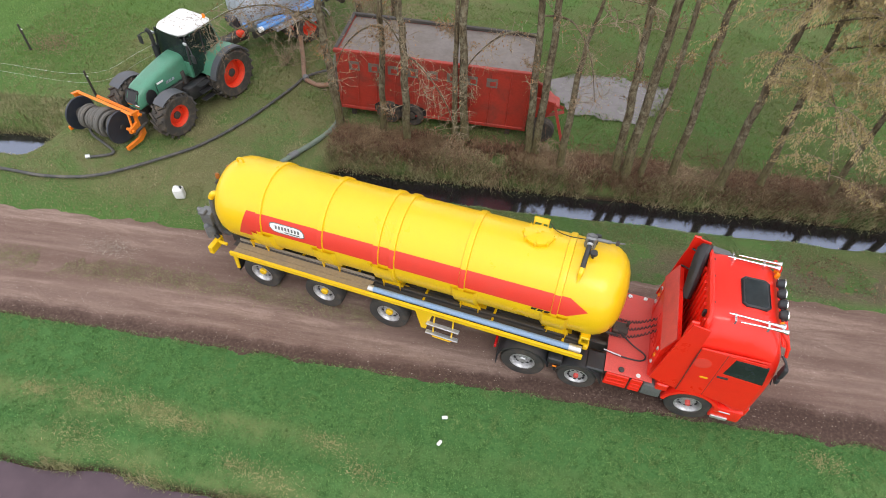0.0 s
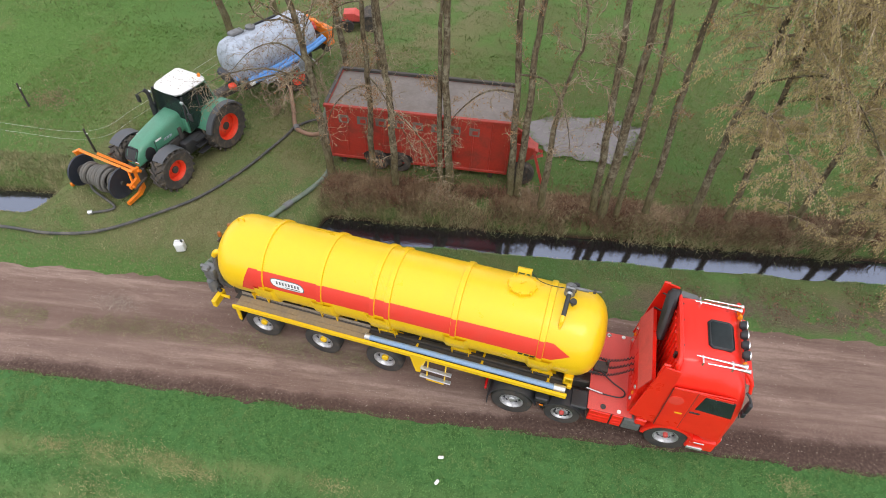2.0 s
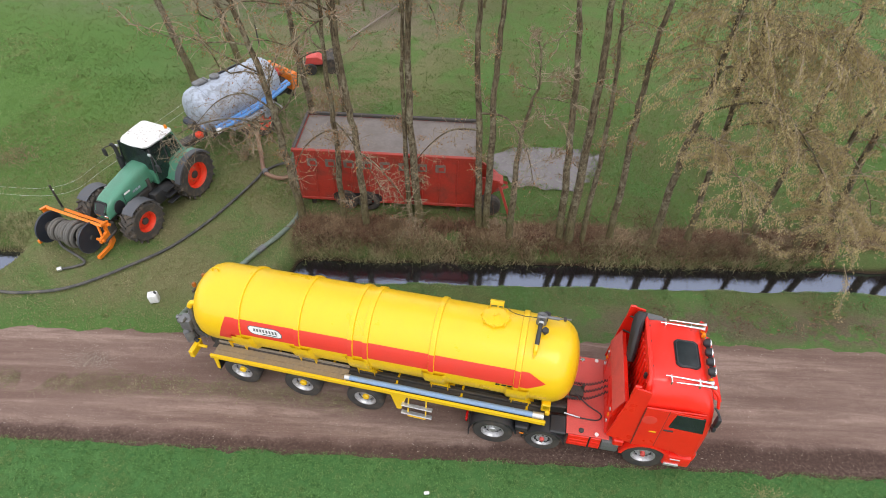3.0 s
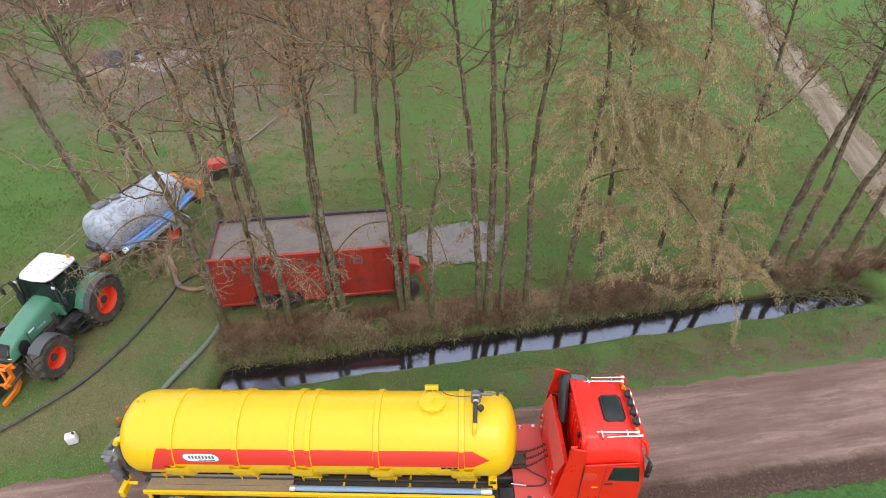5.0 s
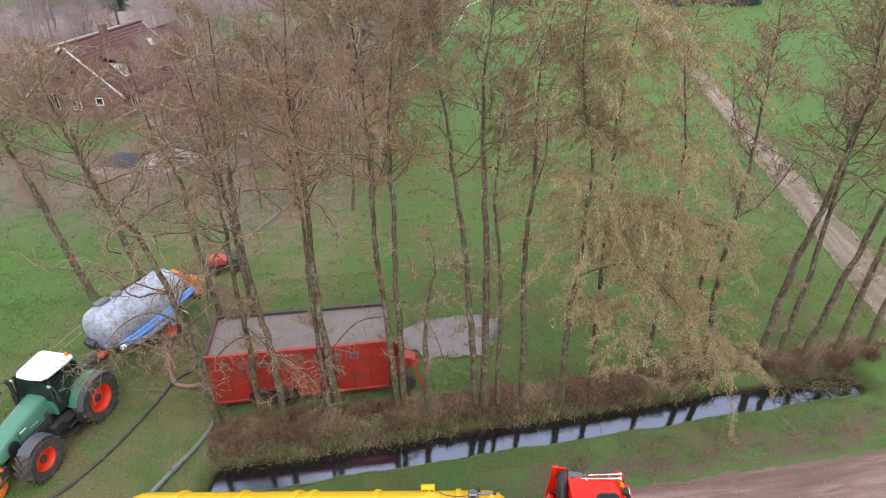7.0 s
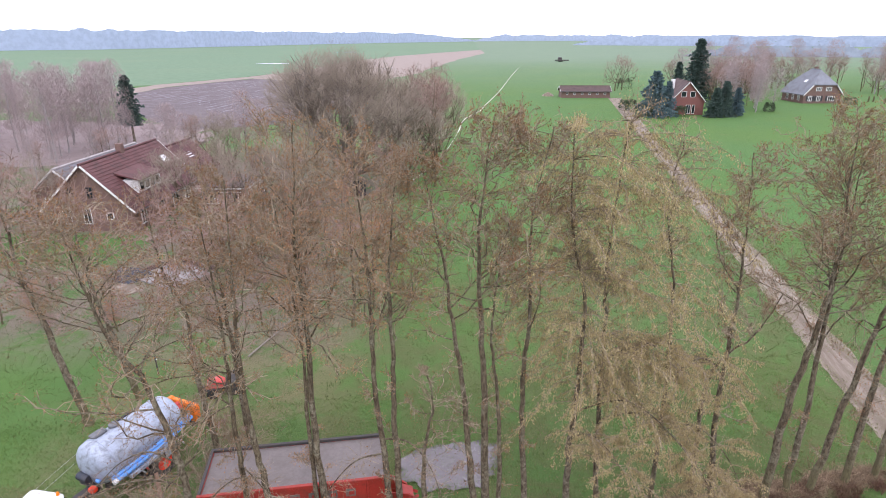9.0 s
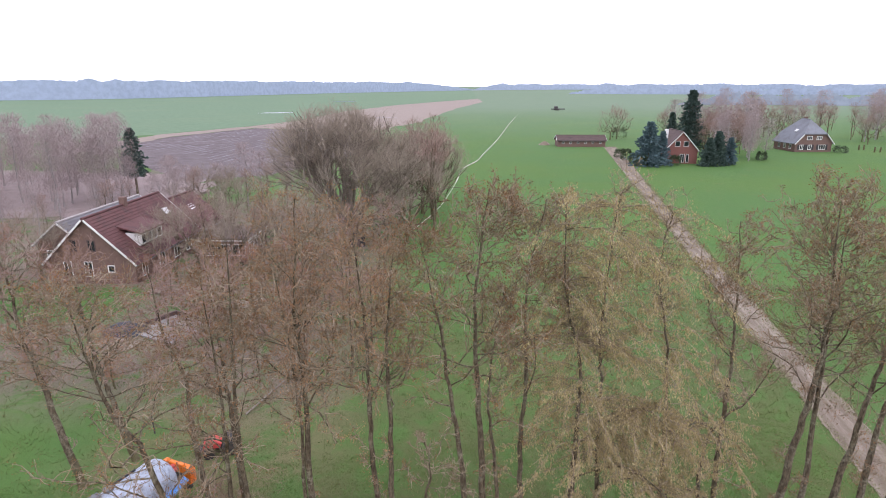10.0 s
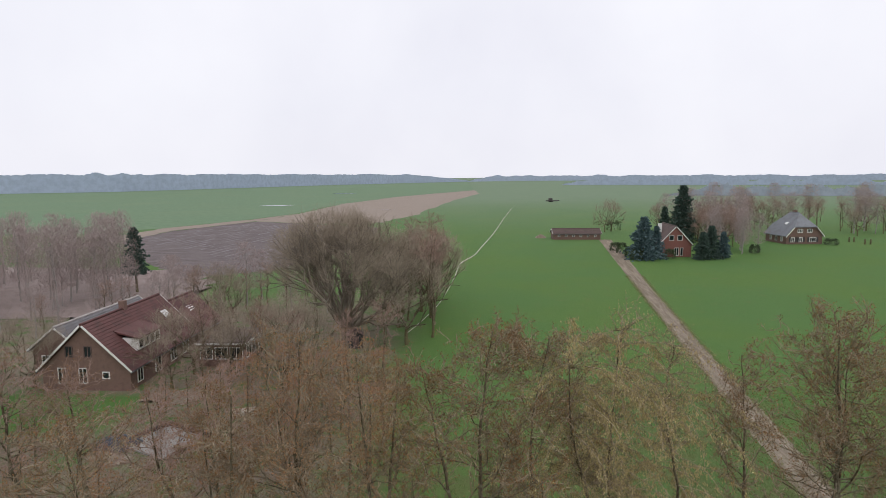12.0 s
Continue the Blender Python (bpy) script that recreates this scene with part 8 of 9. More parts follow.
# loose things round the yard and in the fields
slab = thing("concrete_slab", pose(-14.4, 32.2, 0, 0, 0, -28), "pale concrete slab with a low dark kerb", "slab")
CONCRETE_PALE = surface("pale_board", (0.45, 0.41, 0.34), (0.25, 0.22, 0.17), 0.6, 0.85, scale=1.2, bump=0.2)
CONCRETE = surface("weathered_concrete", (0.27, 0.255, 0.235), (0.15, 0.13, 0.105), 0.75, 0.85, scale=0.9, bump=0.2)
part("plate", Shape().box((0, 0, 0.06), (4.5, 4.0, 0.14), 0.02), CONCRETE, slab)
part("kerb", Shape().box((0, 2.12, 0.22), (4.6, 0.20, 0.44), 0.03).box((-2.36, 0.1, 0.22), (0.18, 4.2, 0.44), 0.03), TILE_DARK, slab, "dark kerb")
stack = thing("board_stack", pose(-10.2, 37.4, 0, 0, 0, 18), "low stack of pale weathered boards", "board stack")
for k in range(3):
    part("board", Shape().box((0.03 * k, 0.02 * k, 0.10 + 0.14 * k), (2.2, 1.0, 0.10), 0.01).box((0, 0.3, 0.03 + 0.14 * k), (0.1, 0.1, 0.07), 0).box((0, -0.3, 0.03 + 0.14 * k), (0.1, 0.1, 0.07), 0), CONCRETE_PALE, stack)
heap = thing("tarp_heap", pose(-17.8, 31.8, 0), "low heap under a dark grey tarpaulin", "heap")
hs = Shape()
for i in range(9):
    for j in range(24):
        a, k = 2 * math.pi * j / 24, i / 8
        hs.v.append((1.9 * k * math.cos(a) * (1 + 0.1 * math.sin(3 * a)), 1.3 * k * math.sin(a) * (1 + 0.1 * math.cos(5 * a)), 0.8 * (1 - k ** 1.8) + 0.06 * math.sin(7 * a + 5 * k) * k * (1 - k)))
hs.f = [(i * 24 + j, i * 24 + (j + 1) % 24, (i + 1) * 24 + (j + 1) % 24, (i + 1) * 24 + j) for i in range(8) for j in range(24)]
part("cover", hs, DARK_BLUE, heap)
outline_patch("birch_floor", [(-100, 66), (-52, 70), (-38, 72), (-37, 100), (-50, 116), (-104, 118)], 0.05, surface("birch_litter", (0.27, 0.212, 0.195), (0.17, 0.130, 0.11), 0.6, 0.95, scale=0.35, fine=5, bump=0.3), "pinkish brown litter below the birches", "soil", wob=6.0)
outline_patch("sand_patch", [(-19.2, 29.7), (-17, 28.4), (-15.3, 29.0), (-15.6, 30.0), (-18.7, 31)], 0.05, GRAVEL, "pale sand spread before the heap", "sand", wob=0.5)
outline_patch("yard_path", [(-21, 40.4), (-18.6, 40.2), (-16.4, 39.4), (-14.6, 42), (-14.2, 47), (-16.6, 48), (-17.6, 43.5), (-20.5, 42.2)], 0.05, GRAVEL, "pale gravel yard before the farmhouse", "yard", wob=0.6)
line = bend([(1.6, 63, 0.1), (3.1, 68.9, 0.1), (5.2, 79.5, 0.1), (6.6, 90.7, 0.1), (8.0, 105, 0.1), (9.4, 122.2, 0.12), (13.2, 136.5, 0.12), (15.3, 150.2, 0.12), (22.4, 194.9, 0.12), (32.8, 269.6, 0.12), (43.2, 340, 0.12)], 8)
fh = thing("field_hose", Matrix.Translation((3, 70, 0)), "long pale hose trailing across the meadow", "hose")
part("hose_line", Shape().tube([p - Vector((3, 70, 0)) for p in line], [0.04 if p.y < 105 else 0.10 for p in line], 6), surface("pale_hose", (0.62, 0.58, 0.50), (0.45, 0.40, 0.33), 0.4, 0.7, bump=0), fh)
mound = thing("sand_heap", pose(36.0, 178, 0), "small pale sand heap beside the shed", "heap")
part("sand", Shape().lathe([(1.9, 0), (1.5, 0.35), (0.8, 0.85), (0.2, 1.1), (0, 1.12)], 18), GRAVEL, mound)
boom = thing("field_implement", pose(83, 430, 0, 0, 0, 5), "dark wide implement far out on the meadow", "implement")
part("beam", Shape().box((0, 0, 1.0), (10, 1.6, 0.7), 0.1).box((0, 0, 0.3), (1.0, 1.0, 0.8), 0.1), STEEL, boom)
part("cab", Shape().box((-1, 2.2, 1.45), (2.4, 3.6, 2.9), 0.3), STEEL, boom)
for x0, y0, w, d in ((-121, 381, 17, 12), (-125, 650, 22, 16), (-42, 331, 13, 4)):
    outline_patch("field_water", [(x0, y0), (x0 + w, y0 + 2), (x0 + w + 4, y0 + d), (x0 + 3, y0 + d - 3)], 0.12, WATER, "flood water standing in the stubble", "water", wob=2)
for x, y in ((-14.5, 5.6), (-10.05, 4.05), (-9.0, 7.9), (-8.4, 11.6), (-8.9, 18.2)):
    po = thing("fence_post", pose(x, y, 0, random.uniform(-8, 8), random.uniform(-8, 8), 0), "dark weathered fence post with white tape", "fence post", "posts of the tape fence")
    part("stake", Shape().tube([(0, 0, -0.1), (0, 0, 1.15)], [0.045, 0.035], 7), STEEL, po)
    part("insulator", Shape().cyl((0.03, 0, 0.95), (0.09, 0, 0.95), 0.02, n=8), WHITE, po)
tape = thing("fence_tape", pose(-10.05, 4.05, 0), "two white fence tapes sagging between posts", "fence tape")
for z in (0.95, 0.6):
    part("strand", Shape().tube([Vector(p) - Vector((-10.05, 4.05, 0)) for p in bend([(-22, 1.6, z), (-14.5, 5.6 - 2.3, z - 0.05), (-10.05, 4.05, z), (-9.4, 6.0, z - 0.06), (-9.0, 7.9, z), (-8.4, 11.6, z)], 6)], 0.0028, 5), WHITE, tape)
stem = thing("fallen_trunk", pose(-4.5, 20.0, 0), "pale fallen trunk on the meadow edge", "log")
part("log", Shape().tube([(0, 0, 0.15), (1.0, 3.4, 0.2), (2.0, 6.8, 0.3), (2.9, 10.0, 0.35)], [0.055, 0.05, 0.04, 0.025], 8), PLANK, stem)

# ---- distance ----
# far meadow green, paled by haze mixed into its base colour
FAR_GRASS = surface("haze_paled_meadow", (0.15, 0.225, 0.135), (0.19, 0.245, 0.15), 0.6, 0.95, scale=0.02, fine=0.3, bump=0, spec=0.1)
def treeline(name, pts, h, mat, label, seed, rough=1.0):
    """A far wood: an uneven standing band of crowns that thins out towards its ends."""
    s = Shape()
    line = [p for p in bend([(x, y, 0) for x, y in pts], 160)]
    n = len(line)
    for i, p in enumerate(line):
        end = min(1.0, i / (0.12 * n), (n - 1 - i) / (0.12 * n))
        z = h * (0.74 + 0.34 * noise.noise(Vector((i * 0.05, seed, 0))) * rough + 0.12 * noise.noise(Vector((i * 0.31, seed, 4))) * rough + 0.05 * noise.noise(Vector((i * 1.3, seed, 7))) * rough)
        z = max(0.1, z * (0.02 + 0.98 * end))
        s.v += [(p.x, p.y, -1), (p.x, p.y, z * 0.5), (p.x, p.y, z)]
    s.f = [(i * 3 + k, i * 3 + 3 + k, i * 3 + 4 + k, i * 3 + 1 + k) for i in range(n - 1) for k in (0, 1)]
    return tagged(part(name, s, mat), label, "woods", kind="structure")


# distance haze is put into the blue-grey base colours of both woods
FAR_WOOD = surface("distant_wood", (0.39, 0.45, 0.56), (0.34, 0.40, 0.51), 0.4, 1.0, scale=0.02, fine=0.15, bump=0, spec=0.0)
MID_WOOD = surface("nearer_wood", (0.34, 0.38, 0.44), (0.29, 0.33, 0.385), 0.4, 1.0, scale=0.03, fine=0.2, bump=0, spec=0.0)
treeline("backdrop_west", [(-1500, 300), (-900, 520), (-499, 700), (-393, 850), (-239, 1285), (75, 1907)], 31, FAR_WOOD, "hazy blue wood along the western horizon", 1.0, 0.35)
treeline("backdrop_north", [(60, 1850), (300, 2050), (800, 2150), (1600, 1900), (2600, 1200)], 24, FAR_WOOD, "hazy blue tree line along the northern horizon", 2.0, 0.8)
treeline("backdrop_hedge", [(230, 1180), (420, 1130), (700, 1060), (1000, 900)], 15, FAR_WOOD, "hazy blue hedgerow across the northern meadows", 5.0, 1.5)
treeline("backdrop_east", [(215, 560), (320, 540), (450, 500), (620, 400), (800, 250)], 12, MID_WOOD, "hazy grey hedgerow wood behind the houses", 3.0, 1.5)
outline_patch("far_meadow", [(-1400, 200), (-400, 205), (-125, 190), (-105, 214), (-86, 259), (-75, 302), (-72, 402), (-46, 544), (38, 784), (62, 1840), (-240, 1270), (-400, 840), (-520, 690), (-1200, 420)], 0.05, FAR_GRASS, "meadow below the far wood, paled by haze in its colour", "field", wob=2)
FURROW = surface("wet_furrow", (0.25, 0.235, 0.25), (0.16, 0.14, 0.14), 0.6, 0.5, scale=0.3, bump=0)
for k in range(26):
    a, b = (-92 + 2.5 * k, 168 - 2.3 * k), (-80 + 2.4 * k, 242 - 1.5 * k)
    u = random.uniform(0.02, 0.15)
    while u < 0.9:
        w = min(0.97, u + random.uniform(0.06, 0.26))
        fur = [Vector((a[0] + (b[0] - a[0]) * t, a[1] + (b[1] - a[1]) * t, 0.07)) for t in np.linspace(u, w, 5)]
        tagged(part("furrow", Shape().tube(fur, [0.02 + 0.13 * random.random() ** 2 for _ in fur], 5), FURROW), "pale wet furrow in the ploughed strip", "furrow", kind="structure")
        u = w + random.uniform(0.04, 0.22)


# ---- grass, scrub, stones ----
BLADE = leaf_mat("grass_blade", (0.054, 0.135, 0.036), (0.182, 0.350, 0.108), (0.20, 0.27, 0.095), 0.55)
BLADE_WEST = leaf_mat("west_meadow_blade", (0.105, 0.210, 0.055), (0.200, 0.350, 0.100), (0.30, 0.30, 0.145), 0.4)
BLADE_MEADOW = leaf_mat("meadow_blade", (0.088, 0.152, 0.034), (0.162, 0.250, 0.062), (0.23, 0.215, 0.090), 0.4)
BLADE_FIELD = leaf_mat("field_blade", (0.072, 0.112, 0.030), (0.130, 0.178, 0.052), (0.19, 0.165, 0.078), 0.3)
BLADE_BANK = leaf_mat("bank_blade", (0.092, 0.178, 0.060), (0.176, 0.295, 0.108), (0.26, 0.25, 0.125), 0.6)
BLADE_DULL = leaf_mat("worn_grass_blade", (0.140, 0.150, 0.060), (0.285, 0.285, 0.132), (0.40, 0.345, 0.20), 0.8)
REED = leaf_mat("dry_bank_grass", (0.115, 0.074, 0.042), (0.44, 0.325, 0.200), (0.125, 0.085, 0.045), 0.7)
BRAMBLE = leaf_mat("brown_bramble", (0.070, 0.038, 0.024), (0.250, 0.140, 0.085), (0.30, 0.22, 0.125), 0.9)
# leaf browns made darker to carry shade below the trees as well
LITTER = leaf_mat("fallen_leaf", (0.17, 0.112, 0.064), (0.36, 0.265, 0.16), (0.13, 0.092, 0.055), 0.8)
BLADE_STRAW = leaf_mat("flattened_straw", (0.26, 0.235, 0.105), (0.50, 0.43, 0.215), (0.24, 0.26, 0.11), 0.8)
CLOD = leaf_mat("damp_clod", (0.055, 0.034, 0.025), (0.135, 0.088, 0.064), (0.19, 0.135, 0.10), 1.2)
rng = np.random.default_rng(7)


def height_of(xy):
    return np.array([ground_height(float(x), float(y)) for x, y in xy])


def blades(name, xy, z, tall, wide, lean, material, label, bent=True):
    """Single blades: two joined triangles each, rooted at the points given."""
    n = len(xy)
    a = rng.uniform(0, 2 * np.pi, n)
    h = tall * rng.uniform(0.5, 1.3, n)
    w = wide * rng.uniform(0.6, 1.3, n)
    b = rng.uniform(0, 2 * np.pi, n)
    l = lean * rng.uniform(0.2, 1.2, n) * h
    root = np.c_[xy, z]
    side = np.c_[np.cos(a), np.sin(a), np.zeros(n)] * w[:, None]
    drift = np.c_[np.cos(b), np.sin(b), np.zeros(n)] * l[:, None]
    mid = root + drift * 0.4 + np.c_[np.zeros(n), np.zeros(n), h * 0.62]
    tip = root + drift + np.c_[np.zeros(n), np.zeros(n), h * (0.95 - 0.35 * min(1, lean))]
    v = np.stack([root - side, root + side, mid + side * 0.7, mid - side * 0.7, tip], 1).reshape(-1, 3)
    k = np.arange(n)[:, None] * 5
    me = bpy.data.meshes.new(name)
    loops = np.concatenate([k + np.array([[0, 1, 2, 3]]), k + np.array([[3, 2, 4]])], 1).reshape(-1)
    starts = (np.arange(n)[:, None] * 7 + np.array([[0, 4]])).reshape(-1)
    me.vertices.add(n * 5)
    me.vertices.foreach_set("co", v.astype(np.float32).reshape(-1))
    me.loops.add(n * 7)
    me.loops.foreach_set("vertex_index", loops.astype(np.int32))
    me.polygons.add(n * 2)
    me.polygons.foreach_set("loop_start", starts.astype(np.int32))
    me.update(calc_edges=True)
    me.validate()
    me.materials.append(material)
    return tagged(new(name, me), label, "grass", kind="stuff")


def clumped(n, x0, x1, y_lo, y_hi, spread=0.06, per=4):
    """Points in small clumps between two lines y_lo(x) and y_hi(x)."""
    cx = rng.uniform(x0, x1, n // per)
    k = rng.uniform(0, 1, n // per)
    cy = y_lo(cx) + (y_hi(cx) - y_lo(cx)) * k
    c = np.repeat(np.c_[cx, cy], per, 0)
    return c + rng.normal(0, spread, c.shape)


def uneven(xy, s, cut):
    """Keeps the points where a slow noise is above the cut."""
    return xy[np.array([noise.noise(Vector((float(x) * s, float(y) * s, 1.7))) > cut for x, y in xy])]


verge = clumped(130000, -9, 20.5, lambda x: -6.75 + 0.19 * x, lambda x: -3.12 + 0.19 * x, 0.035, 9)
blades("verge_grass", verge, height_of(verge), 0.052, 0.0068, 1.0, BLADE, "short green verge grass with dry tufts")
edge = uneven(clumped(9000, -9, 22, lambda x: -3.34 + 0.19 * x, lambda x: -3.02 + 0.19 * x, 0.05, 5), 1.9, -0.15)
blades("edge_grass", edge, height_of(edge), 0.055, 0.0055, 1.1, BLADE_DULL, "short yellowed grass along the track's edge")
tuft = np.concatenate([rng.normal((x, y), (w * 1.5, w * 0.6), (int(2600 * w), 2)) for x, y, w in (
    (-3.3, -5.74, 0.16), (-2.2, -5.50, 0.28), (-0.9, -5.30, 0.30), (-0.1, -5.28, 0.24), (0.50, -5.30, 0.16), (1.95, -5.72, 0.18), (2.85, -5.72, 0.26), (-1.6, -6.35, 0.34), (0.1, -6.5, 0.22), (4.6, -4.9, 0.2), (14.1, -1.15, 0.22), (3.6, -4.6, 0.2))])
blades("dry_verge_grass", tuft, height_of(tuft), 0.055, 0.006, 1.3, BLADE_STRAW, "flattened straw-coloured tufts in the verge")
shore = np.concatenate([rng.normal((x, 0.19 * x - 6.62), (0.16, 0.05), (90, 2)) for x in np.r_[rng.uniform(-5, 6, 22)]])
blades("shore_tufts", shore, height_of(shore), 0.16, 0.007, 1.0, BLADE_DULL, "olive tufts hanging over the pond's edge")
clod = uneven(clumped(26000, -14, 22, lambda x: -3.2 + 0.19 * x, lambda x: -2.92 + 0.19 * x, 0.07, 4), 1.2, -0.15)
blades("soil_clods", clod, height_of(clod) + 0.012, 0.04, 0.016, 1.3, CLOD, "dark damp soil clods along the track")
inner = uneven(clumped(64000, -1.5, 25, lambda x: 0.62 + 0.213 * x, lambda x: 3.35 + 0.23 * x, 0.05), 0.9, -0.22)
off = inner[:, 1] - 0.216 * inner[:, 0]
inner = inner[(inner[:, 0] < 8.0) | (off > 2.1) | (np.array([noise.noise(Vector((float(x) * 0.55, float(y) * 1.5, 4.2))) for x, y in inner]) > 0.06 + 0.16 * rng.uniform(-1, 1, len(inner)))]
blades("bank_grass", inner, height_of(inner), 0.065, 0.0075, 0.9, BLADE_BANK, "green grass between track and ditch")
cross = clumped(62000, -16, -0.8, lambda x: 0.5 + 0.213 * x, lambda x: 9.5 + 0.0 * x, 0.06)
blades("crossing_grass", cross, height_of(cross), 0.07, 0.0075, 0.8, BLADE_DULL, "worn olive grass on the crossing")
back = clumped(80000, -16, 27, lambda x: 6.6 + 0.17 * x, lambda x: 16 + 0.2 * x, 0.07)
blades("meadow_grass", back, height_of(back), 0.09, 0.010, 0.8, BLADE_MEADOW, "meadow grass behind the trees")
far_back = clumped(70000, -30, 42, lambda x: 15.5 + 0.2 * x, lambda x: 40 + 0.1 * x, 0.16, 5)
blades("field_grass", far_back, height_of(far_back), 0.10, 0.018, 0.8, BLADE_FIELD, "meadow grass further out")
left_back = clumped(50000, -34, -15.5, lambda x: 1.5 + 0 * x, lambda x: 16 + 0 * x, 0.09, 5)
blades("west_meadow_grass", left_back, height_of(left_back), 0.07, 0.012, 0.8, BLADE_WEST, "meadow grass west of the crossing")
strip = uneven(clumped(15000, -17, 3.4, lambda x: -1.70 + 0.205 * np.minimum(x, 0) + 0.08 * np.maximum(x, 0), lambda x: -1.18 + 0.205 * np.minimum(x, 0) + 0.08 * np.maximum(x, 0), 0.12, 3), 0.8, -0.3)
lift = np.array([rut(float(x), float(y), (float(y) - road_near(float(x))) / (road_far(float(x)) - road_near(float(x)))) for x, y in strip])
blades("track_grass", strip, lift, 0.045, 0.0075, 1.0, BLADE_DULL, "sparse grass strip between the wheel ruts")
def tussocks(n, per, x0, x1, y_lo, y_hi, wide, cut=-1.0, grain=0.7):
    """Roots of mounded tufts, thinned out unevenly."""
    c = uneven(clumped(n, x0, x1, y_lo, y_hi, 0.0, 1), grain, cut)
    c = np.repeat(c, per, 0)
    return c + rng.normal(0, wide, c.shape)


low = tussocks(800, 16, -1.0, 24.8, lambda x: 4.34 + 0.225 * x, lambda x: 5.0 + 0.222 * x, 0.08, -0.35)
blades("bank_fringe", low, height_of(low), 0.36, 0.009, 1.25, BLADE_DULL, "olive grass hanging over the water's edge")
reed = tussocks(2300, 20, -1.0, 24.6, lambda x: 4.55 + 0.225 * x, lambda x: 5.95 + 0.205 * x, 0.10, -0.30)
blades("bank_reed", reed, height_of(reed) - 0.02, 0.40, 0.009, 1.0, REED, "dry tan grass tufts hanging over the far bank")
thorn = tussocks(2700, 20, -1.0, 25.2, lambda x: 4.75 + 0.215 * x, lambda x: 5.9 + 0.20 * x, 0.11, -0.12, 0.8)
blades("bramble_scrub", thorn, height_of(thorn) - 0.02, 0.44, 0.0085, 0.8, BRAMBLE, "brown bramble scrub round the tree feet")
tip = tussocks(420, 26, 19.5, 26.2, lambda x: 5.6 + 0.205 * x, lambda x: 7.2 + 0.15 * x, 0.13, -0.2)
blades("corner_reed", tip, height_of(tip) - 0.02, 0.62, 0.010, 0.9, REED, "tall tan reed tufts at the end of the ditch")
west = clumped(9000, -16, -10.2, lambda x: ditch_mid(x) + 0.35, lambda x: ditch_mid(x) + 2.0, 0.07, 6)
blades("west_bank_scrub", west, height_of(west), 0.17, 0.0085, 1.0, BLADE_DULL, "olive grass on the bank behind the reel")
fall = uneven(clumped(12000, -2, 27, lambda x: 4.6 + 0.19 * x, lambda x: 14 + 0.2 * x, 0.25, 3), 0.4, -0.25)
blades("leaf_scatter", fall, height_of(fall) + 0.02, 0.04, 0.015, 1.6, LITTER, "fallen leaves below the trees, darkened to stand for shade")
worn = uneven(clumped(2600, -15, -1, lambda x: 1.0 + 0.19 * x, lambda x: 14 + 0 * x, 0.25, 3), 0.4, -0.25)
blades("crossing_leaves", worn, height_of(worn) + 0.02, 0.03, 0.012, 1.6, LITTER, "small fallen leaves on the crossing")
scrape = rng.normal((-14.1, 6.35), (0.50, 0.40), (650, 2))
blades("scraped_patch", scrape, height_of(scrape) + 0.01, 0.06, 0.022, 1.3, LITTER, "small patch of scraped brown soil in the meadow")
rim = []
for (ax, ay), (bx, by) in zip(PUDDLE_LINE, PUDDLE_LINE[1:] + PUDDLE_LINE[:1]):
    u = rng.uniform(0, 1, (420, 1))
    rim.append(np.array((ax, ay)) * (1 - u) + np.array((bx, by)) * u + rng.normal(0, 0.16, (420, 2)))
rim = uneven(np.concatenate(rim), 1.6, -0.1)
blades("puddle_grass", rim, height_of(rim) + 0.02, 0.10, 0.012, 0.9, BLADE_MEADOW, "grass tufts standing round the puddle")
soil = uneven(clumped(2600, 10.5, 26, lambda x: 1.1 + 0.213 * x, lambda x: 2.5 + 0.222 * x, 0.16, 5), 1.1, 0.0)
blades("soil_crumbs", soil, height_of(soil) + 0.02, 0.05, 0.022, 1.5, BRAMBLE, "brown soil crumbs and dead stalks on the verge")
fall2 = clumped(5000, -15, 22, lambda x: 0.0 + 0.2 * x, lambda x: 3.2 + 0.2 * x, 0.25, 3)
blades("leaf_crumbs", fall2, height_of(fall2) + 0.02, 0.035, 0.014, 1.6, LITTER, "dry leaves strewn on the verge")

for edge_fn, nm in ((drive_left, "drive_grass"), (drive_right, "drive_edge_grass")):
    u = rng.uniform(0.02, 0.6, 9000)
    e = np.array([edge_fn(float(q)) for q in u])[:, :2] + rng.normal(0, 0.28, (9000, 2))
    blades(nm, e, height_of(e) + 0.02, 0.11, 0.02, 1.0, BLADE_DULL, "ragged olive grass along the gravel drive")

# arching bramble stems on the bank
arc = Twigs()
random.seed(23)
for _ in range(900):
    x = random.uniform(-0.9, 25)
    y = ditch_mid(x) + random.uniform(0.8, 2.6)
    p = Vector((x, y, ground_height(x, y)))
    d = rnd_dir(random.uniform(0.5, 1.8))
    for s in range(4):
        q = p + d * random.uniform(0.12, 0.26)
        arc.stem(p, q, 0.006, 0.005)
        d = (jitter(d, 0.25) + Vector((0, -0.05, -0.32))).normalized()
        p = q
tagged(part("bramble_stems", arc, BRAMBLE), "thin brown bramble stems arching over the bank", "scrub", kind="stuff")

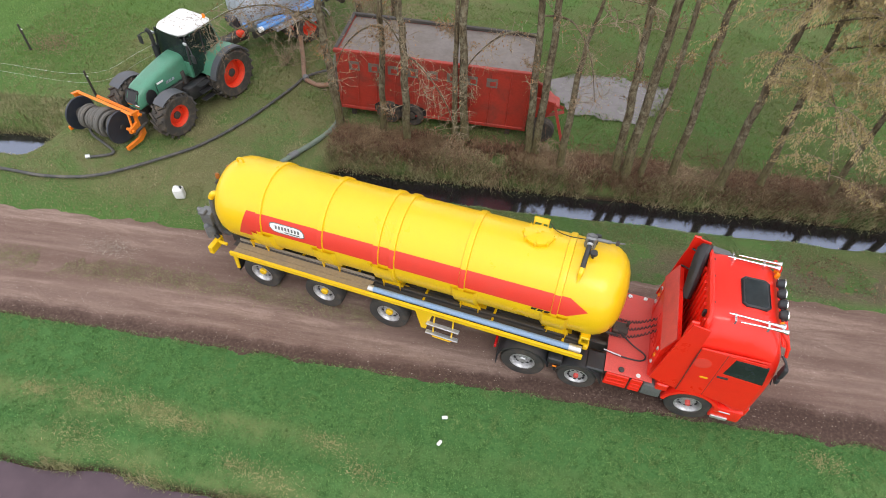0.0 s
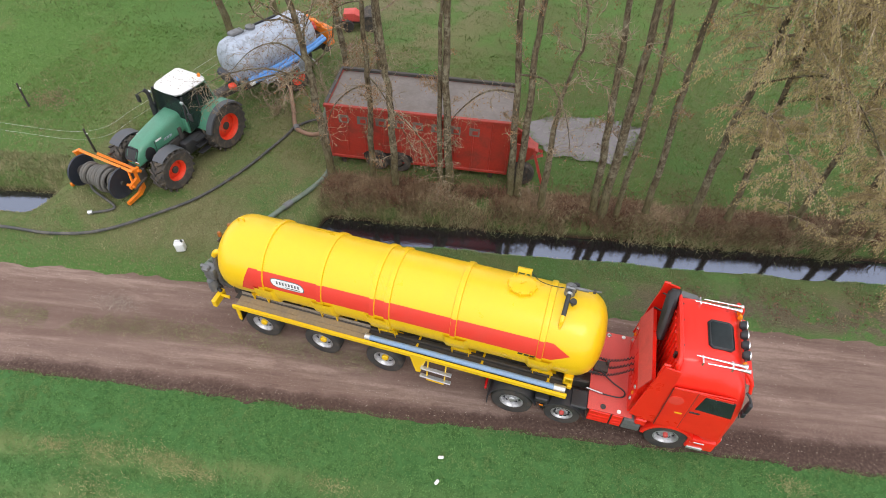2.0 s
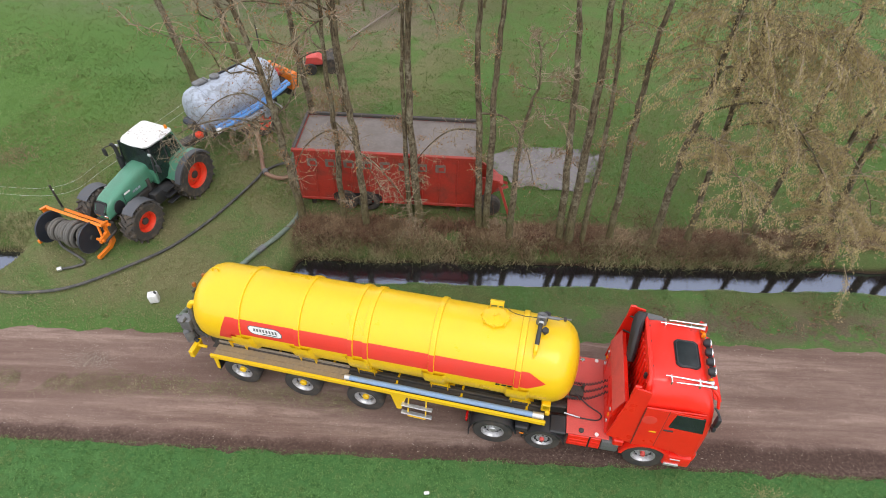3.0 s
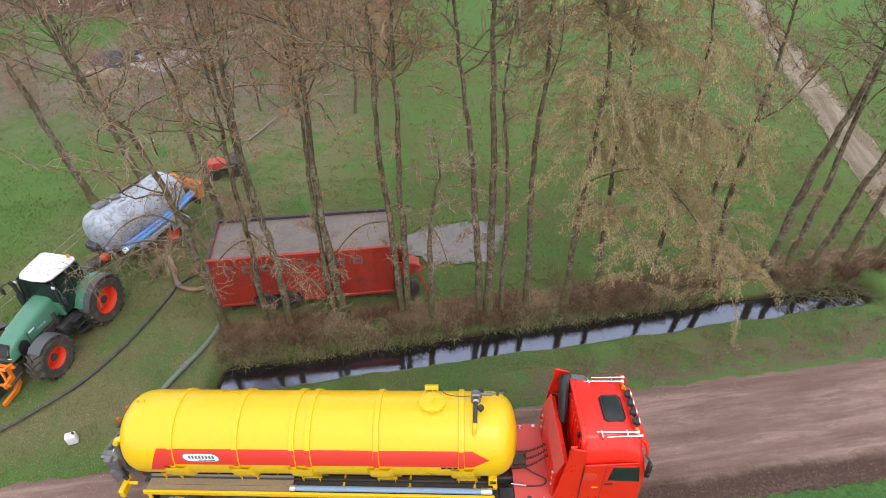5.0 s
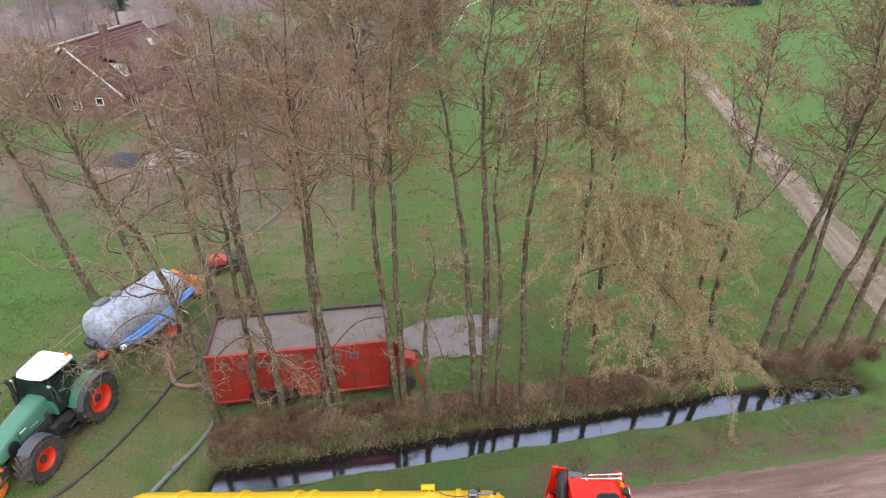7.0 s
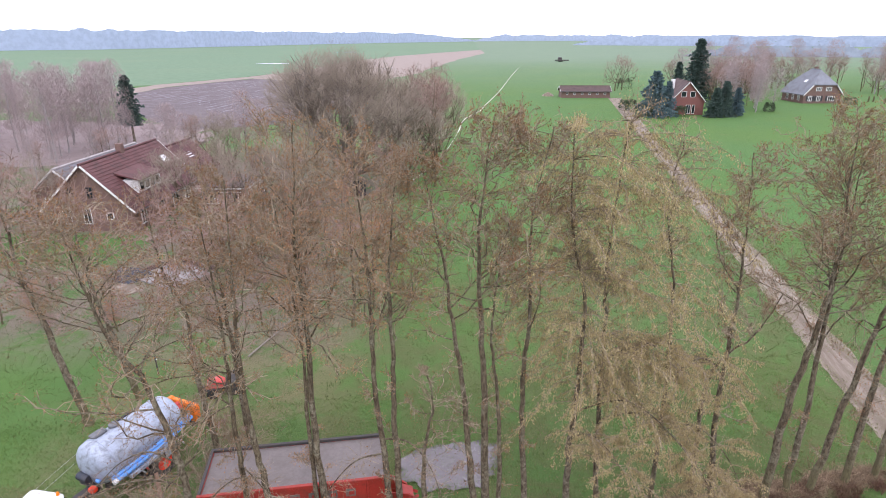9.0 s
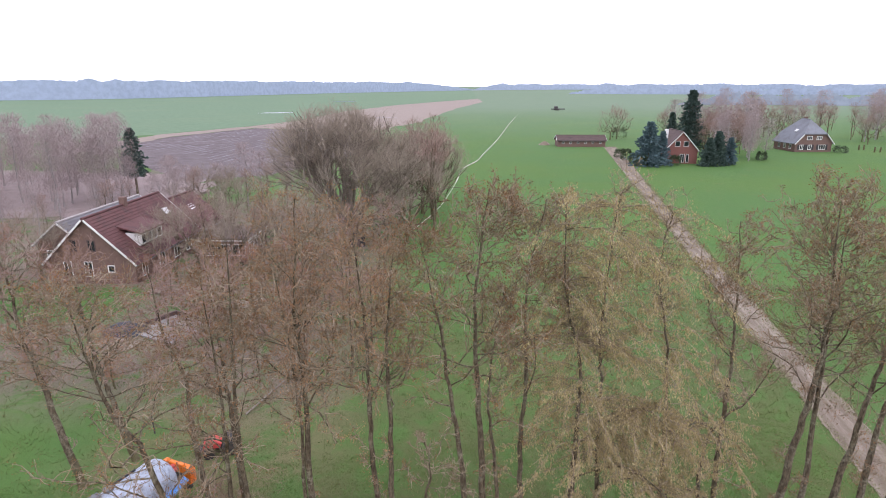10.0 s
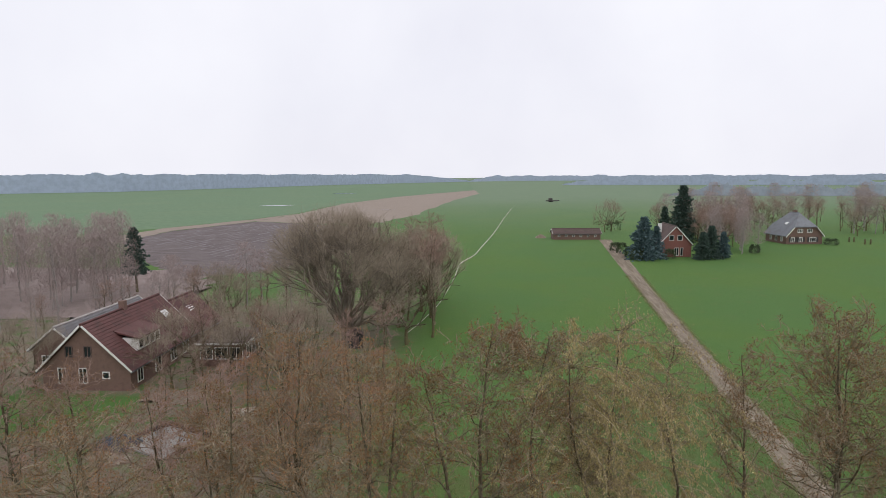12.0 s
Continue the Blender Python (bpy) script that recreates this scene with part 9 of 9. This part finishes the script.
# dead branches fallen over the ditch's eastern end
pile = Twigs()
for _ in range(150):
    x = random.uniform(20.6, 24.2)
    y = ditch_mid(x) + random.uniform(-0.35, 0.7)
    p, d = Vector((x, y, random.uniform(-0.55, -0.1))), rnd_dir(random.uniform(-0.15, 0.35))
    for k in range(5):
        q = p + d * random.uniform(0.12, 0.30)
        pile.stem(p, q, 0.014 - 0.002 * k, 0.012 - 0.002 * k)
        e = q + jitter(d, 0.6) * random.uniform(0.1, 0.3)
        pile.stem(q, e, 0.006, 0.004)
        d = jitter(d, 0.3)
        d.z *= 0.6
        p = q
tagged(part("branch_litter", pile, BARK), "dark dead branches fallen over the end of the ditch", "branches", kind="stuff")

# stones on the track and a spilt patch of crumbs
st = Shape()
random.seed(31)
spots_st = [(random.uniform(-12, 24), random.random()) for _ in range(3800)]
for x, k in spots_st:
    k = min(0.97, max(0.03, k if random.random() < 0.4 else random.choice((0.10, 0.20, 0.5, 0.93)) + random.gauss(0, 0.05)))
    y = road_near(x) + (road_far(x) - road_near(x)) * k
    r = random.choice((0.008, 0.010, 0.013, 0.018))
    z = rut(x, y, k)
    a = random.uniform(0, 6.28)
    st.add([(x + r * math.cos(a), y + r * math.sin(a), z), (x + r * math.cos(a + 2), y + r * math.sin(a + 2), z), (x + r * math.cos(a + 4), y + r * math.sin(a + 4), z), (x, y, z + r * 1.1)], [(0, 1, 3), (1, 2, 3), (2, 0, 3)])
for _ in range(500):
    x, y = random.gauss(-4.75, 0.42), random.gauss(-1.62, 0.22)
    r = random.uniform(0.008, 0.02)
    z = ground_height(x, y) + 0.05
    st.add([(x + r, y, z), (x - r, y + r, z), (x - r, y - r, z), (x, y, z + r)], [(0, 1, 3), (1, 2, 3), (2, 0, 3)])
PEBBLE = leaf_mat("pebble", (0.24, 0.19, 0.155), (0.52, 0.45, 0.38), (0.33, 0.26, 0.20), 1.0)
tagged(part("pebbles", st, PEBBLE), "small pale stones strewn on the track", "stones", kind="stuff")


# ---- bare bushes between spreader and container ----
def bush(x, y, h, r, n, mat, label):
    b = thing("bare_bush", pose(x, y, 0), label, "bush", "bare bushes")
    s = Twigs()
    for _ in range(n):
        p, d = Vector((random.gauss(0, 0.15), random.gauss(0, 0.15), 0)), rnd_dir(random.uniform(0.8, 2.4))
        l = h * random.uniform(0.6, 1.1)
        for k in range(6):
            q = p + d * l / 6
            s.stem(p, q, 0.016 * (1 - k / 7), 0.014 * (1 - k / 7))
            for _ in range(3):
                e = jitter(d, 0.7)
                t = q + e * l * random.uniform(0.08, 0.2)
                s.stem(q, t, 0.007, 0.004)
                s.stem(q.lerp(t, 0.6), q.lerp(t, 0.6) + jitter(e, 0.7) * l * 0.1, 0.005, 0.003)
            d = (jitter(d, 0.3) + Vector((0, 0, -0.08 * k * r))).normalized()
            p = q
    tagged(part("branch_tangle", s, mat, b, "tangled bare branches", 60), kind="stuff")


bush(-2.3, 8.9, 3.4, 1.0, 26, TWIG, "tangled pale bare bush beside the container")
bush(-3.1, 10.4, 2.6, 1.2, 20, TWIG, "tangled bare bush behind the brown hose")
bush(-4.9, 8.6, 1.6, 1.2, 12, TWIG, "low bare bush against the spreader")
bush(-2.6, 12.6, 3.0, 1.0, 20, TWIG, "bare bush behind the container")
for x, y in ((-19, 24), (-22, 27), (-15, 24.5), (-11, 23), (-8.5, 26), (-7, 31), (-12.2, 28.6), (-13.4, 27.2), (-10.8, 30.4), (-11.5, 33.5), (-22.5, 30), (-6, 36), (-13.5, 37), (-9, 33)):
    bush(x, y, random.uniform(2.2, 3.8), 1.0, 16, PALE_TWIG, "bare garden shrub by the farm yard")
